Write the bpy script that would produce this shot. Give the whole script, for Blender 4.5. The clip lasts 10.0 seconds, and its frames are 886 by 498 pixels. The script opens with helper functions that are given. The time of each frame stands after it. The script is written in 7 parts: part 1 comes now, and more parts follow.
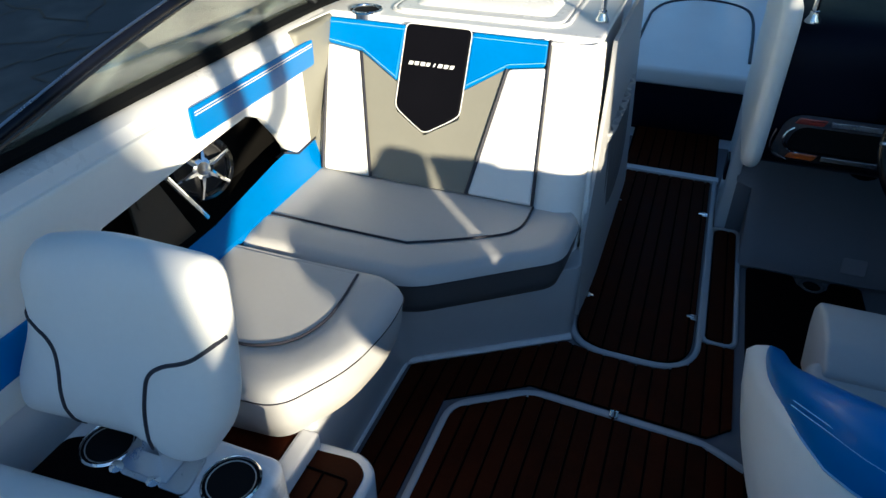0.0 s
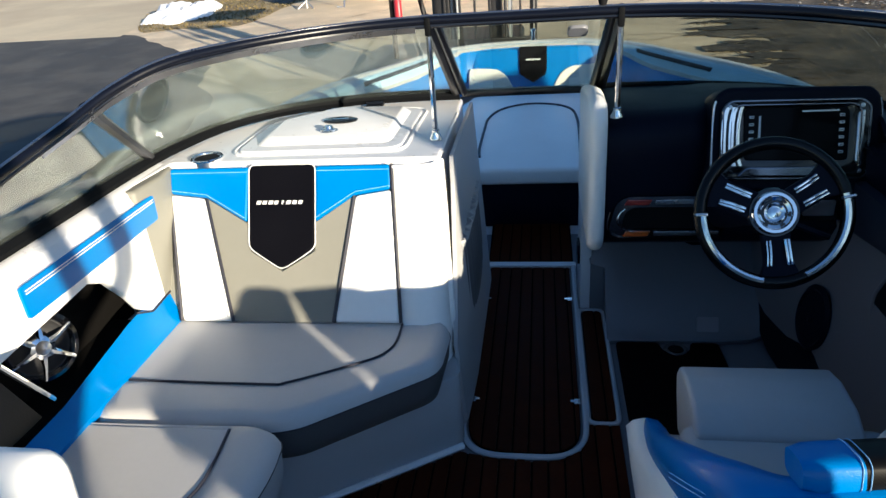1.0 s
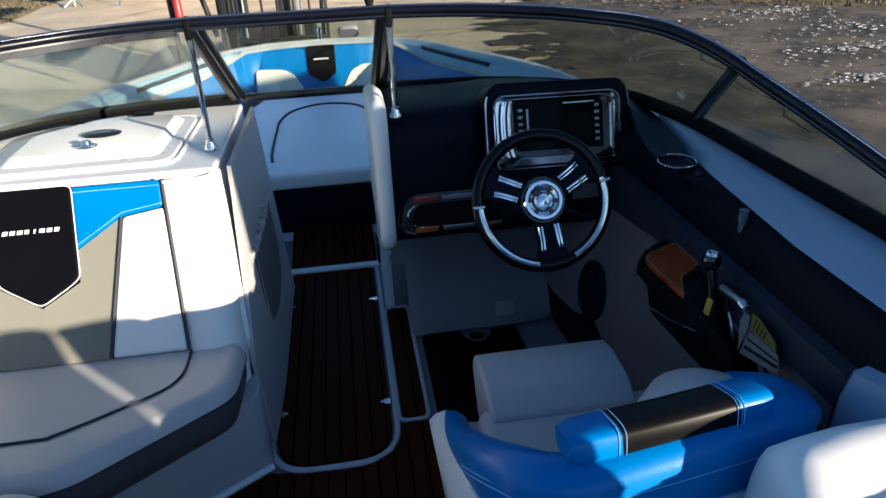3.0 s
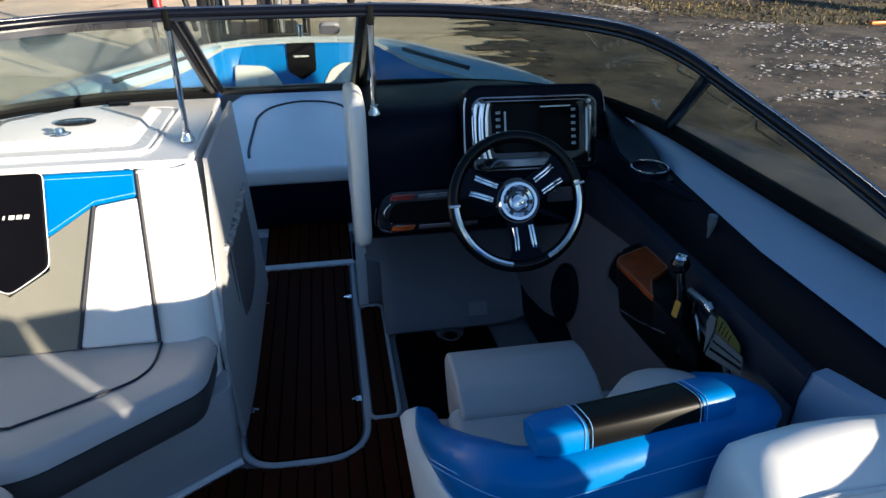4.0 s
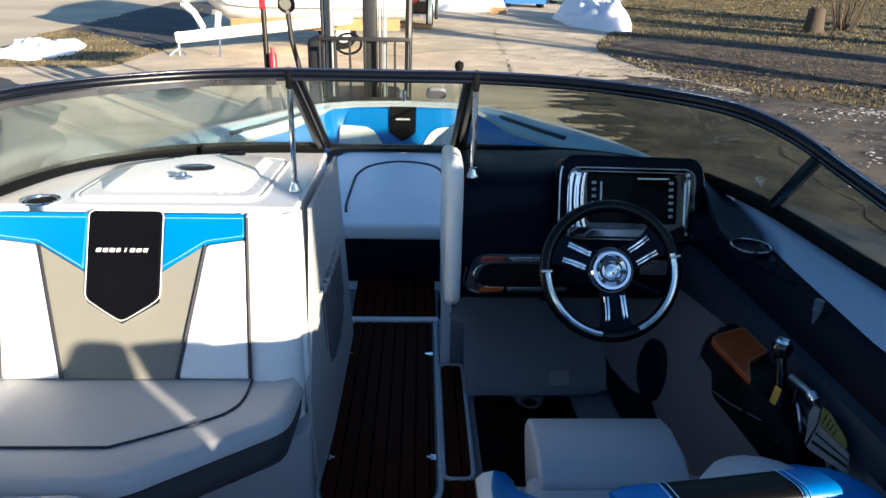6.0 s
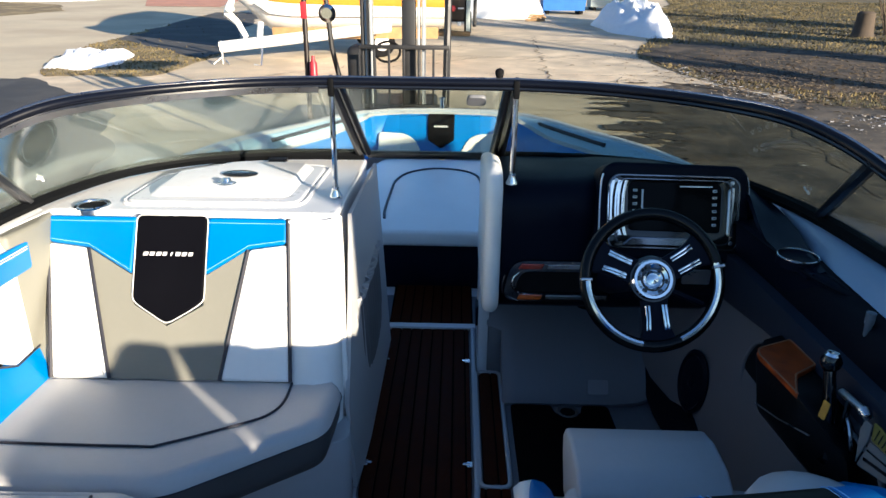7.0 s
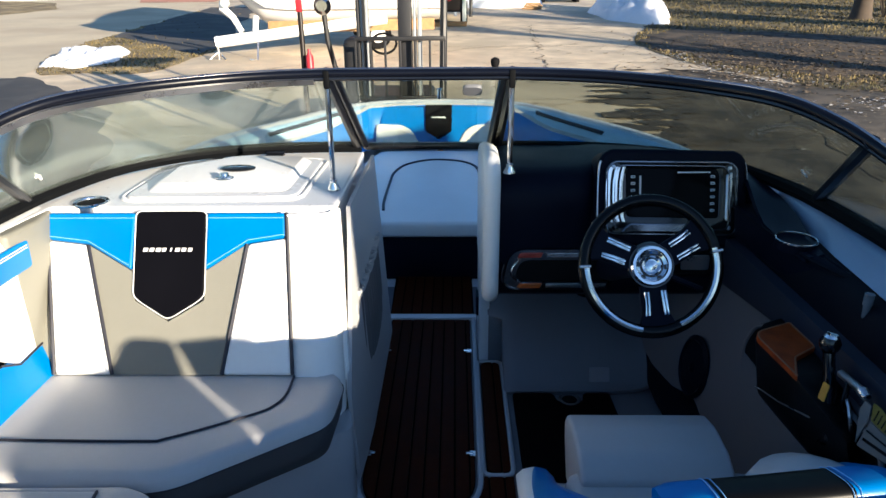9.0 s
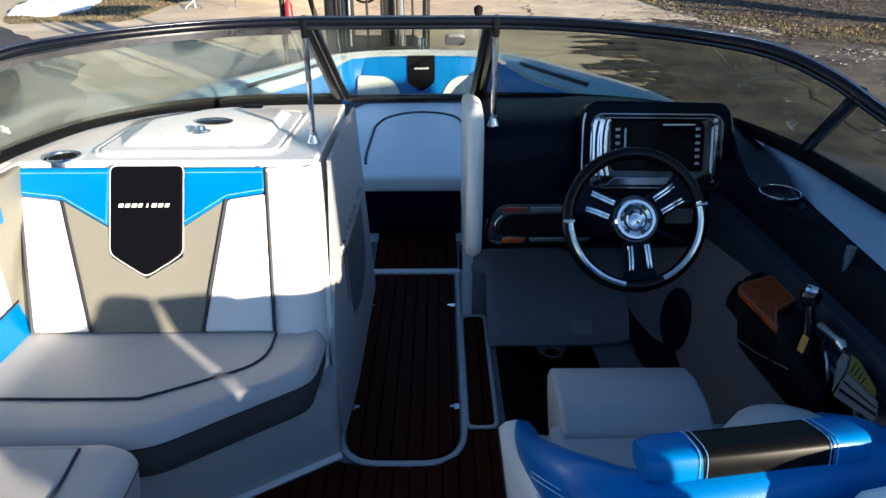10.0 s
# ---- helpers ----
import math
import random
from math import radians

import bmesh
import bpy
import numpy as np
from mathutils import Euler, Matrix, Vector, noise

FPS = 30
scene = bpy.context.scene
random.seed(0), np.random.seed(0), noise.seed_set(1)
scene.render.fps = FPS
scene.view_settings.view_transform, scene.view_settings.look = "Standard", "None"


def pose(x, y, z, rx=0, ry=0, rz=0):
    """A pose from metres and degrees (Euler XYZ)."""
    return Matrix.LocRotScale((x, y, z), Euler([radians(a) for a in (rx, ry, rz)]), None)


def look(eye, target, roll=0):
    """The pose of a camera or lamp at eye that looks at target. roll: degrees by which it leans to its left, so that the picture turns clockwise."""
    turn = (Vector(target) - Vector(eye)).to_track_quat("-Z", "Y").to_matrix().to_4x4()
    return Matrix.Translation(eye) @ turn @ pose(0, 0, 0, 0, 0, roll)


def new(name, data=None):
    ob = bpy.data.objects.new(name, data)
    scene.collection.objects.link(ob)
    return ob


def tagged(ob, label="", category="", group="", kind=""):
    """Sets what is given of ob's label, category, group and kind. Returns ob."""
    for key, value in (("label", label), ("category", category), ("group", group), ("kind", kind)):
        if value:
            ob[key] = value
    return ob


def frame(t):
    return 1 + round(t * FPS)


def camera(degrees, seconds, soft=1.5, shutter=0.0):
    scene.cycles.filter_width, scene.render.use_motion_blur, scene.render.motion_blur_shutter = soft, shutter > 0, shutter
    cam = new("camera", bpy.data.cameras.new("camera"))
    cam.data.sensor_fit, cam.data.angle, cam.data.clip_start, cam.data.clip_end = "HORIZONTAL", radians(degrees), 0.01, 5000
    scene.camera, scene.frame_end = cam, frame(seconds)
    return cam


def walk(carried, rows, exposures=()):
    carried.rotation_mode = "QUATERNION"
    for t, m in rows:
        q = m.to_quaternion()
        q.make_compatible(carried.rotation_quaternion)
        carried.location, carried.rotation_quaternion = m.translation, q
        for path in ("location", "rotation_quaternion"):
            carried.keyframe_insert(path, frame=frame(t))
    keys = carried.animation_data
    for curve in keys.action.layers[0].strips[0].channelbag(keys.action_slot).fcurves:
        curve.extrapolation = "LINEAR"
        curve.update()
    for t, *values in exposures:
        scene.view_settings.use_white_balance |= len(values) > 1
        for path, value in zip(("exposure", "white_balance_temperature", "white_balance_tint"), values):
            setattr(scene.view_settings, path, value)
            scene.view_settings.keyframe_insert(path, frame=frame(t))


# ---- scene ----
cam = camera(66.8, 10.0)
PATH = [
    (0, (-0.003, -1.777, 1.393), (-0.585, -0.245, 0.247), -0.2),
    (0.5, (0.024, -1.758, 1.401), (-0.408, -0.097, 0.373), -2.5),
    (1, (0.055, -1.753, 1.421), (-0.239, 0.02, 0.545), -4.4),
    (1.5, (0.074, -1.747, 1.439), (-0.054, 0.095, 0.671), -3.6),
    (2, (0.097, -1.738, 1.441), (0.087, 0.089, 0.627), -1.8),
    (2.5, (0.129, -1.722, 1.429), (0.24, 0.059, 0.525), -2.9),
    (3, (0.141, -1.717, 1.424), (0.371, 0.047, 0.51), -2.6),
    (4.5, (0.14, -1.746, 1.414), (0.441, 0.018, 0.519), 0.4),
    (5, (0.132, -1.752, 1.423), (0.286, 0.105, 0.698), -0.0),
    (5.5, (0.122, -1.758, 1.421), (0.253, 0.105, 0.706), 0.8),
    (6, (0.111, -1.756, 1.412), (0.182, 0.104, 0.681), 1.3),
    (7.5, (0.102, -1.761, 1.412), (0.048, 0.112, 0.714), 0.5),
    (8, (0.103, -1.764, 1.414), (0.047, 0.113, 0.725), 0.7),
    (8.5, (0.108, -1.764, 1.415), (0.061, 0.107, 0.71), 0.0),
    (9, (0.108, -1.762, 1.41), (0.07, 0.097, 0.673), -0.5),
    (9.5, (0.112, -1.751, 1.406), (0.134, 0.082, 0.606), -0.6),
    (10, (0.112, -1.742, 1.404), (0.12, 0.063, 0.541), -0.2),
]
# stops, white balance and tint of the clip's camera
LIGHT = [(0, 1.26, 6050, 4), (1, 1.36, 6000, 8), (2.5, 1.37, 5950, 10), (4.5, 1.46, 6000, 9), (5.5, 1.60, 6000, 10), (10, 1.52, 6000, 10)]
walk(cam, [(t, look(eye, target, roll)) for t, eye, target, roll in PATH], exposures=LIGHT)

# ---- world, sun ----
SUN_EL, SUN_DIR = radians(11.2), Vector((0.70, -0.71, 0)).normalized()
world = bpy.data.worlds.new("sky")
scene.world = world
world.use_nodes = True
_n = world.node_tree.nodes
_sky = _n.new("ShaderNodeTexSky")
_sky.sky_type, _sky.sun_disc = "NISHITA", False
_sky.dust_density, _sky.ozone_density = 0.4, 3.5
_sky.sun_elevation, _sky.sun_rotation = SUN_EL, math.atan2(SUN_DIR.x, SUN_DIR.y)
world.node_tree.links.new(_sky.outputs[0], _n["Background"].inputs[0])
_n["Background"].inputs[1].default_value = 0.074
_l = bpy.data.lights.new("sun", "SUN")
_l.energy, _l.angle, _l.color = 5.0, radians(0.53), (1.0, 0.83, 0.595)
sun = new("sun", _l)
sun.matrix_world = look((0, 0, 30), Vector((0, 0, 30)) - Vector((SUN_DIR.x * math.cos(SUN_EL), SUN_DIR.y * math.cos(SUN_EL), math.sin(SUN_EL))))
scene.view_settings.exposure = 1.5


# ---- materials ----
def mat(name, color, rough=0.5, metal=0.0, vary=0.12, scale=6.0, bump=0.0, bscale=200.0, coat=0.0, spec=0.5, second=None, mixscale=2.0, rvar=0.12, tint_random=0.0):
    """Principled surface with variation at two scales and fine relief."""
    m = bpy.data.materials.new(name)
    m.use_nodes = True
    nt = m.node_tree
    N, L = nt.nodes, nt.links
    b = N["Principled BSDF"]
    b.inputs["Metallic"].default_value = metal
    b.inputs["Specular IOR Level"].default_value = spec
    b.inputs["Coat Weight"].default_value = coat
    b.inputs["Coat Roughness"].default_value = 0.06
    tc = N.new("ShaderNodeTexCoord")
    big, fine = N.new("ShaderNodeTexNoise"), N.new("ShaderNodeTexNoise")
    big.inputs["Scale"].default_value, big.inputs["Detail"].default_value = scale, 4
    fine.inputs["Scale"].default_value, fine.inputs["Detail"].default_value = scale * 14, 3
    for t in (big, fine):
        L.new(tc.outputs["Object"], t.inputs["Vector"])
    add = N.new("ShaderNodeMath")
    add.operation = "MULTIPLY_ADD"
    add.inputs[1].default_value = 0.35
    L.new(fine.outputs[0], add.inputs[0])
    L.new(big.outputs[0], add.inputs[2])
    ramp = N.new("ShaderNodeMapRange")
    ramp.inputs[1].default_value, ramp.inputs[2].default_value = 0.35, 1.0
    ramp.inputs[3].default_value, ramp.inputs[4].default_value = 1 - vary, 1 + vary
    L.new(add.outputs[0], ramp.inputs[0])
    mul = N.new("ShaderNodeVectorMath")
    mul.operation = "SCALE"
    mul.inputs[0].default_value = color[:3]
    L.new(ramp.outputs[0], mul.inputs["Scale"])
    out = mul.outputs[0]
    if second:
        mx = N.new("ShaderNodeMix")
        mx.data_type = "RGBA"
        pat = N.new("ShaderNodeTexNoise")
        pat.inputs["Scale"].default_value, pat.inputs["Detail"].default_value = mixscale, 6
        L.new(tc.outputs["Object"], pat.inputs["Vector"])
        rr = N.new("ShaderNodeMapRange")
        rr.inputs[1].default_value, rr.inputs[2].default_value = 0.45, 0.62
        L.new(pat.outputs[0], rr.inputs[0])
        L.new(rr.outputs[0], mx.inputs["Factor"])
        L.new(out, mx.inputs["A"])
        mx.inputs["B"].default_value = (*second, 1)
        out = mx.outputs["Result"]
    if tint_random:
        oi = N.new("ShaderNodeObjectInfo")
        r2 = N.new("ShaderNodeMapRange")
        r2.inputs[3].default_value, r2.inputs[4].default_value = 1 - tint_random, 1 + tint_random
        L.new(oi.outputs["Random"], r2.inputs[0])
        m2 = N.new("ShaderNodeVectorMath")
        m2.operation = "SCALE"
        L.new(out, m2.inputs[0])
        L.new(r2.outputs[0], m2.inputs["Scale"])
        out = m2.outputs[0]
    L.new(out, b.inputs["Base Color"])
    r = N.new("ShaderNodeMapRange")
    r.inputs[1].default_value, r.inputs[2].default_value = 0.3, 0.9
    r.inputs[3].default_value, r.inputs[4].default_value = max(0.02, rough * (1 - rvar)), min(1.0, rough * (1 + rvar))
    L.new(add.outputs[0], r.inputs[0])
    L.new(r.outputs[0], b.inputs["Roughness"])
    if bump:
        bt = N.new("ShaderNodeTexNoise")
        bt.inputs["Scale"].default_value, bt.inputs["Detail"].default_value = bscale, 3
        L.new(tc.outputs["Object"], bt.inputs["Vector"])
        bp = N.new("ShaderNodeBump")
        bp.inputs["Strength"].default_value, bp.inputs["Distance"].default_value = bump, 0.002
        L.new(bt.outputs[0], bp.inputs["Height"])
        L.new(bp.outputs[0], b.inputs["Normal"])
    return m


GEL = mat("gelcoat_white", (0.74, 0.74, 0.76), 0.28, vary=0.04, scale=3, coat=0.3, bump=0.05, bscale=60)
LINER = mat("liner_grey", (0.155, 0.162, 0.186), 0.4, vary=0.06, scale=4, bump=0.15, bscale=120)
VWHITE = mat("vinyl_white", (0.86, 0.85, 0.82), 0.42, vary=0.04, scale=5, bump=0.12, bscale=420)
# grey vinyl with the sky's blue reflection mixed into the base colour
COAM = mat("coaming_sky_tinted", (0.28, 0.375, 0.52), 0.3, vary=0.05, scale=4, bump=0.1, bscale=200, coat=0.3)
VGREY = mat("vinyl_grey", (0.47, 0.465, 0.465), 0.5, vary=0.06, scale=5, bump=0.3, bscale=420)
# white vinyl with the console side's shade put into the colour
VWHITESH = mat("vinyl_white_shaded", (0.43, 0.43, 0.44), 0.45, vary=0.05, scale=5, bump=0.15, bscale=420)
TRIMG = mat("pale_trim", (0.42, 0.43, 0.46), 0.35, vary=0.06, scale=8, coat=0.2, bump=0.05, bscale=60)
# white gelcoat greyed down: the lounge base's shade is in the colour
GELSH = mat("gelcoat_white_shaded", (0.40, 0.405, 0.425), 0.32, vary=0.05, scale=3, coat=0.2, bump=0.05, bscale=60)
VGREYD = mat("vinyl_grey_darkened", (0.072, 0.072, 0.078), 0.5, vary=0.06, scale=5, bump=0.3, bscale=420)
VTAUPE = mat("vinyl_taupe", (0.20, 0.195, 0.165), 0.5, vary=0.05, scale=5, bump=0.3, bscale=420)
VBLUE = mat("vinyl_blue", (0.002, 0.155, 0.46), 0.36, vary=0.08, scale=6, bump=0.2, bscale=380, spec=0.22, coat=0.10)
VBLACK = mat("vinyl_black", (0.0022, 0.0022, 0.004), 0.6, spec=0.06, vary=0.2, bump=0.3, bscale=500)
PIPE = mat("piping_black", (0.02, 0.02, 0.03), 0.5)
PIPEW = mat("piping_white", (0.7, 0.7, 0.7), 0.5)
AMBER = mat("amber_gloss", (0.5, 0.10, 0.02), 0.2, vary=0.25, scale=12, coat=0.8)
WINGM = mat("navy_satin_vinyl", (0.003, 0.006, 0.017), 0.38, spec=0.3, vary=0.15, bump=0.2, bscale=300)
REDGLOSS = mat("red_gloss", (0.30, 0.03, 0.02), 0.2, vary=0.25, scale=12, coat=0.8)
DASH = mat("dash_black", (0.0025, 0.0042, 0.013), 0.5, spec=0.11, vary=0.2, bump=0.3, bscale=350)
GLOSSM = mat("satin_black", (0.0022, 0.0022, 0.003), 0.35, vary=0.2, spec=0.2)
GLOSS = mat("gloss_black", (0.003, 0.003, 0.004), 0.14, vary=0.2, coat=0.3, spec=0.5)
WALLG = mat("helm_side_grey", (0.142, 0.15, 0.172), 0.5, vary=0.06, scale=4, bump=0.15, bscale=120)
NAVY = mat("dark_navy_vinyl", (0.003, 0.0035, 0.008), 0.55, spec=0.12, vary=0.15, bump=0.3, bscale=300)
SIDETRIM = mat("slate_side_vinyl", (0.024, 0.029, 0.045), 0.5, spec=0.25, vary=0.15, bump=0.3, bscale=300)
CHROME = mat("chrome", (0.82, 0.83, 0.85), 0.08, 1.0, vary=0.03)
CHROMED = mat("smoked_chrome", (0.2, 0.2, 0.22), 0.16, 1.0, vary=0.05)
STEEL = mat("brushed_steel", (0.62, 0.62, 0.64), 0.28, 1.0, vary=0.08, scale=20)
SILLM = mat("sill_rubber", (0.0025, 0.003, 0.004), 0.7, spec=0.1, vary=0.2)
FRAME = mat("anodised_black", (0.003, 0.0035, 0.006), 0.3, 0.0, vary=0.1, coat=0.3)
RAIL = mat("anodised_rail", (0.003, 0.004, 0.009), 0.3, 0.0, vary=0.1, coat=0.0, spec=0.3)
RUBBER = mat("rubber_black", (0.006, 0.006, 0.007), 0.75, spec=0.12, vary=0.2)
TEAK = mat("teak_foam", (0.036, 0.0075, 0.0022), 0.55, spec=0.05, vary=0.3, scale=9, bump=0.4, bscale=160, tint_random=0.18)
CAULK = mat("dark_caulk", (0.003, 0.002, 0.002), 0.8, spec=0.03)
MAT_DARK = mat("helm_mat", (0.004, 0.002, 0.002), 0.8, spec=0.05, vary=0.2, bump=0.5, bscale=200)
WOOD = mat("varnished_wood", (0.33, 0.052, 0.007), 0.45, spec=0.25, vary=0.4, scale=16, bump=0.2, bscale=150, second=(0.16, 0.022, 0.003), mixscale=9)
WOODED = mat("pale_wood_edge", (0.26, 0.11, 0.05), 0.5, vary=0.3, scale=30)
SPK = mat("speaker_cone", (0.02, 0.02, 0.022), 0.5, bump=0.4, bscale=300)
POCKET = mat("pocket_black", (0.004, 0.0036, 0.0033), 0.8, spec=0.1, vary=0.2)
OLIVE = mat("pocket_liner", (0.075, 0.055, 0.034), 0.7, vary=0.2, bump=0.3, bscale=200)
CONC = mat("concrete", (0.62, 0.51, 0.365), 0.85, vary=0.35, scale=1.6, bump=0.8, bscale=14, second=(0.46, 0.385, 0.28), mixscale=0.45)
WET = mat("wet_asphalt", (0.046, 0.039, 0.031), 0.85, vary=0.8, scale=5.0, bump=1.0, bscale=30, second=(0.115, 0.094, 0.070), mixscale=1.3)
ROADM = mat("old_asphalt", (0.58, 0.49, 0.345), 0.9, vary=0.15, scale=0.5, bump=0.5, bscale=16, second=(0.49, 0.40, 0.28), mixscale=0.3)
GRASS = mat("winter_grass", (0.12, 0.095, 0.045), 0.95, vary=0.5, scale=1.6, bump=1.0, bscale=20, second=(0.06, 0.047, 0.025), mixscale=0.7)
VERGE = mat("dry_verge", (0.30, 0.225, 0.11), 0.95, vary=0.5, scale=2.0, bump=1.0, bscale=20, second=(0.17, 0.125, 0.065), mixscale=1.1)
SOIL = mat("leafy_soil", (0.022, 0.017, 0.012), 0.95, vary=0.6, scale=2.5, bump=1.0, bscale=12, second=(0.085, 0.06, 0.038), mixscale=1.6)
CRACK = mat("crack_tar", (0.07, 0.055, 0.04), 0.9)
BLADE = mat("grass_blade", (0.15, 0.115, 0.05), 0.9, vary=0.5, scale=4, second=(0.045, 0.043, 0.02), mixscale=0.9)
CRUMB = mat("pale_leaf_crumb", (0.26, 0.21, 0.15), 0.85, vary=0.5, scale=6)
LEAF = mat("dead_leaf", (0.115, 0.085, 0.055), 0.8, vary=0.4, scale=5)
SNOW = mat("snow", (0.86, 0.88, 0.92), 0.7, vary=0.05, bump=0.6, bscale=12)
SNOWD = mat("dirty_snow", (0.46, 0.45, 0.45), 0.8, vary=0.2, bump=0.6, bscale=12)
FLIFT = mat("forklift_black", (0.012, 0.012, 0.014), 0.5, 0.0, vary=0.2)
FSTEEL = mat("mast_steel", (0.30, 0.32, 0.34), 0.45, 0.2, vary=0.2)
ORANGE = mat("orange_paint", (0.75, 0.22, 0.02), 0.4)
RED = mat("red_paint", (0.35, 0.02, 0.03), 0.4)
WPAINT = mat("white_paint", (0.8, 0.79, 0.77), 0.4, vary=0.05)
TRUCK = mat("dark_brown_paint", (0.014, 0.009, 0.008), 0.35)
DUMP = mat("blue_bin_paint", (0.02, 0.13, 0.42), 0.5, vary=0.15)
BINGREY = mat("grey_green_paint", (0.4, 0.46, 0.45), 0.5)
TARP = mat("black_tarp", (0.02, 0.02, 0.023), 0.6, bump=0.5, bscale=8)
BARK = mat("bark", (0.07, 0.052, 0.038), 0.9, vary=0.3, bump=0.8, bscale=40)
STITCH = mat("stitch_thread", (0.25, 0.48, 0.75), 0.6)
RIMM = mat("rim_lacquer", (0.003, 0.003, 0.0035), 0.2, vary=0.2, spec=0.22)
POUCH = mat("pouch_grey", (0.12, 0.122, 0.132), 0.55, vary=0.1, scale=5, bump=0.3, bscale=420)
VMID = mat("vinyl_slate", (0.24, 0.245, 0.265), 0.5, vary=0.06, scale=5, bump=0.3, bscale=420)
PLUGM = mat("clear_plastic", (0.12, 0.14, 0.17), 0.25, vary=0.2, scale=60)
BRIGHT = mat("bright_alloy", (0.92, 0.93, 0.95), 0.13, 1.0, vary=0.04)
PAPER = mat("paper_tag", (0.17, 0.18, 0.185), 0.7)
YTAGO = mat("amber_sticker", (0.55, 0.27, 0.03), 0.5, vary=0.3, scale=30)
YTAG = mat("yellow_tag", (0.17, 0.15, 0.025), 0.6)
BROWNW = mat("timber", (0.3, 0.18, 0.08), 0.8, vary=0.3)


def glass(name, tint, haze):
    m = bpy.data.materials.new(name)
    m.use_nodes = True
    nt = m.node_tree
    N, L = nt.nodes, nt.links
    N.remove(N["Principled BSDF"])
    tr, gl, mx, fr = N.new("ShaderNodeBsdfTransparent"), N.new("ShaderNodeBsdfGlossy"), N.new("ShaderNodeMixShader"), N.new("ShaderNodeLayerWeight")
    pw, mr = N.new("ShaderNodeMath"), N.new("ShaderNodeMapRange")
    pw.operation = "POWER"
    pw.inputs[1].default_value = 4.0
    mr.inputs[3].default_value, mr.inputs[4].default_value = 0.075, 0.7
    fr.inputs[0].default_value = 0.5
    L.new(fr.outputs["Facing"], pw.inputs[0])
    L.new(pw.outputs[0], mr.inputs[0])
    tr.inputs[0].default_value = (*tint, 1)
    gl.inputs["Roughness"].default_value = 0.02
    L.new(mr.outputs[0], mx.inputs[0])
    L.new(tr.outputs[0], mx.inputs[1])
    L.new(gl.outputs[0], mx.inputs[2])
    # a pale haze with arcs painted for reflections, showing where sun rakes the pane
    tc, ns, wv, mr2, df, mx2, ad = N.new("ShaderNodeTexCoord"), N.new("ShaderNodeTexNoise"), N.new("ShaderNodeTexWave"), N.new("ShaderNodeMapRange"), N.new("ShaderNodeBsdfDiffuse"), N.new("ShaderNodeMixShader"), N.new("ShaderNodeMath")
    ns.inputs["Scale"].default_value, ns.inputs["Detail"].default_value = 3.5, 4
    wv.wave_type, wv.inputs["Scale"].default_value, wv.inputs["Distortion"].default_value, wv.inputs["Detail"].default_value = "RINGS", 0.9, 7.0, 2.0
    L.new(tc.outputs["Object"], ns.inputs["Vector"])
    L.new(tc.outputs["Object"], wv.inputs["Vector"])
    pw2 = N.new("ShaderNodeMath")
    pw2.operation, pw2.inputs[1].default_value = "POWER", 14.0
    L.new(wv.outputs["Fac"], pw2.inputs[0])
    ad.operation, ad.inputs[1].default_value = "MULTIPLY_ADD", 0.6
    L.new(pw2.outputs[0], ad.inputs[0])
    L.new(ns.outputs[0], ad.inputs[2])
    mr2.inputs[1].default_value, mr2.inputs[2].default_value, mr2.inputs[3].default_value, mr2.inputs[4].default_value = 0.4, 1.0, *haze
    L.new(ad.outputs[0], mr2.inputs[0])
    df.inputs[0].default_value = (0.72, 0.82, 0.78, 1)
    L.new(mr2.outputs[0], mx2.inputs[0])
    L.new(mx.outputs[0], mx2.inputs[1])
    L.new(df.outputs[0], mx2.inputs[2])
    L.new(mx2.outputs[0], N["Material Output"].inputs[0])
    return m


# the port panes carry more of the painted haze than the others
GLASS = glass("tinted_glass", (0.80, 0.84, 0.79), (0.03, 0.13))
GLASSC = glass("low_haze_tinted_glass", (0.80, 0.84, 0.79), (0.005, 0.03))
SCREEN = mat("screen_glass", (0.003, 0.003, 0.004), 0.1, vary=0.1, spec=0.05)


def carbon():
    m = mat("carbon_weave", (0.03, 0.03, 0.03), 0.35, vary=0.1, spec=0.12)
    N, L = m.node_tree.nodes, m.node_tree.links
    w = N.new("ShaderNodeTexWave")
    w.inputs["Scale"].default_value = 110
    w.bands_direction = "DIAGONAL"
    tc = N.new("ShaderNodeTexCoord")
    L.new(tc.outputs["Object"], w.inputs["Vector"])
    r = N.new("ShaderNodeMapRange")
    r.inputs[3].default_value, r.inputs[4].default_value = 0.0015, 0.007
    L.new(w.outputs["Fac"], r.inputs[0])
    c = N.new("ShaderNodeCombineColor")
    for k in range(3):
        L.new(r.outputs[0], c.inputs[k])
    L.new(c.outputs[0], N["Principled BSDF"].inputs["Base Color"])
    return m


CARBON = carbon()


# ---- mesh helpers ----
def part(name, bm, material, parent=None, label="", smooth=40, category="", group="", kind=""):
    """Links a bmesh as one mesh object, under parent if one is given."""
    bmesh.ops.recalc_face_normals(bm, faces=bm.faces)
    me = bpy.data.meshes.new(name)
    bm.to_mesh(me)
    bm.free()
    for m in material if isinstance(material, (list, tuple)) else (material,):
        me.materials.append(m)
    if smooth:
        me.polygons.foreach_set("use_smooth", [True] * len(me.polygons))
        me.set_sharp_from_angle(angle=radians(smooth))
    ob = new(name, me)
    if parent:
        ob.parent = parent
    tagged(ob, label, category, group, kind)
    return ob


def thing(name, label, category, at=(0, 0, 0), group="", kind=""):
    ob = new(name)
    ob.matrix_basis = Matrix.Translation(at)
    ob.empty_display_size = 0.05
    return tagged(ob, label, category, group, kind)


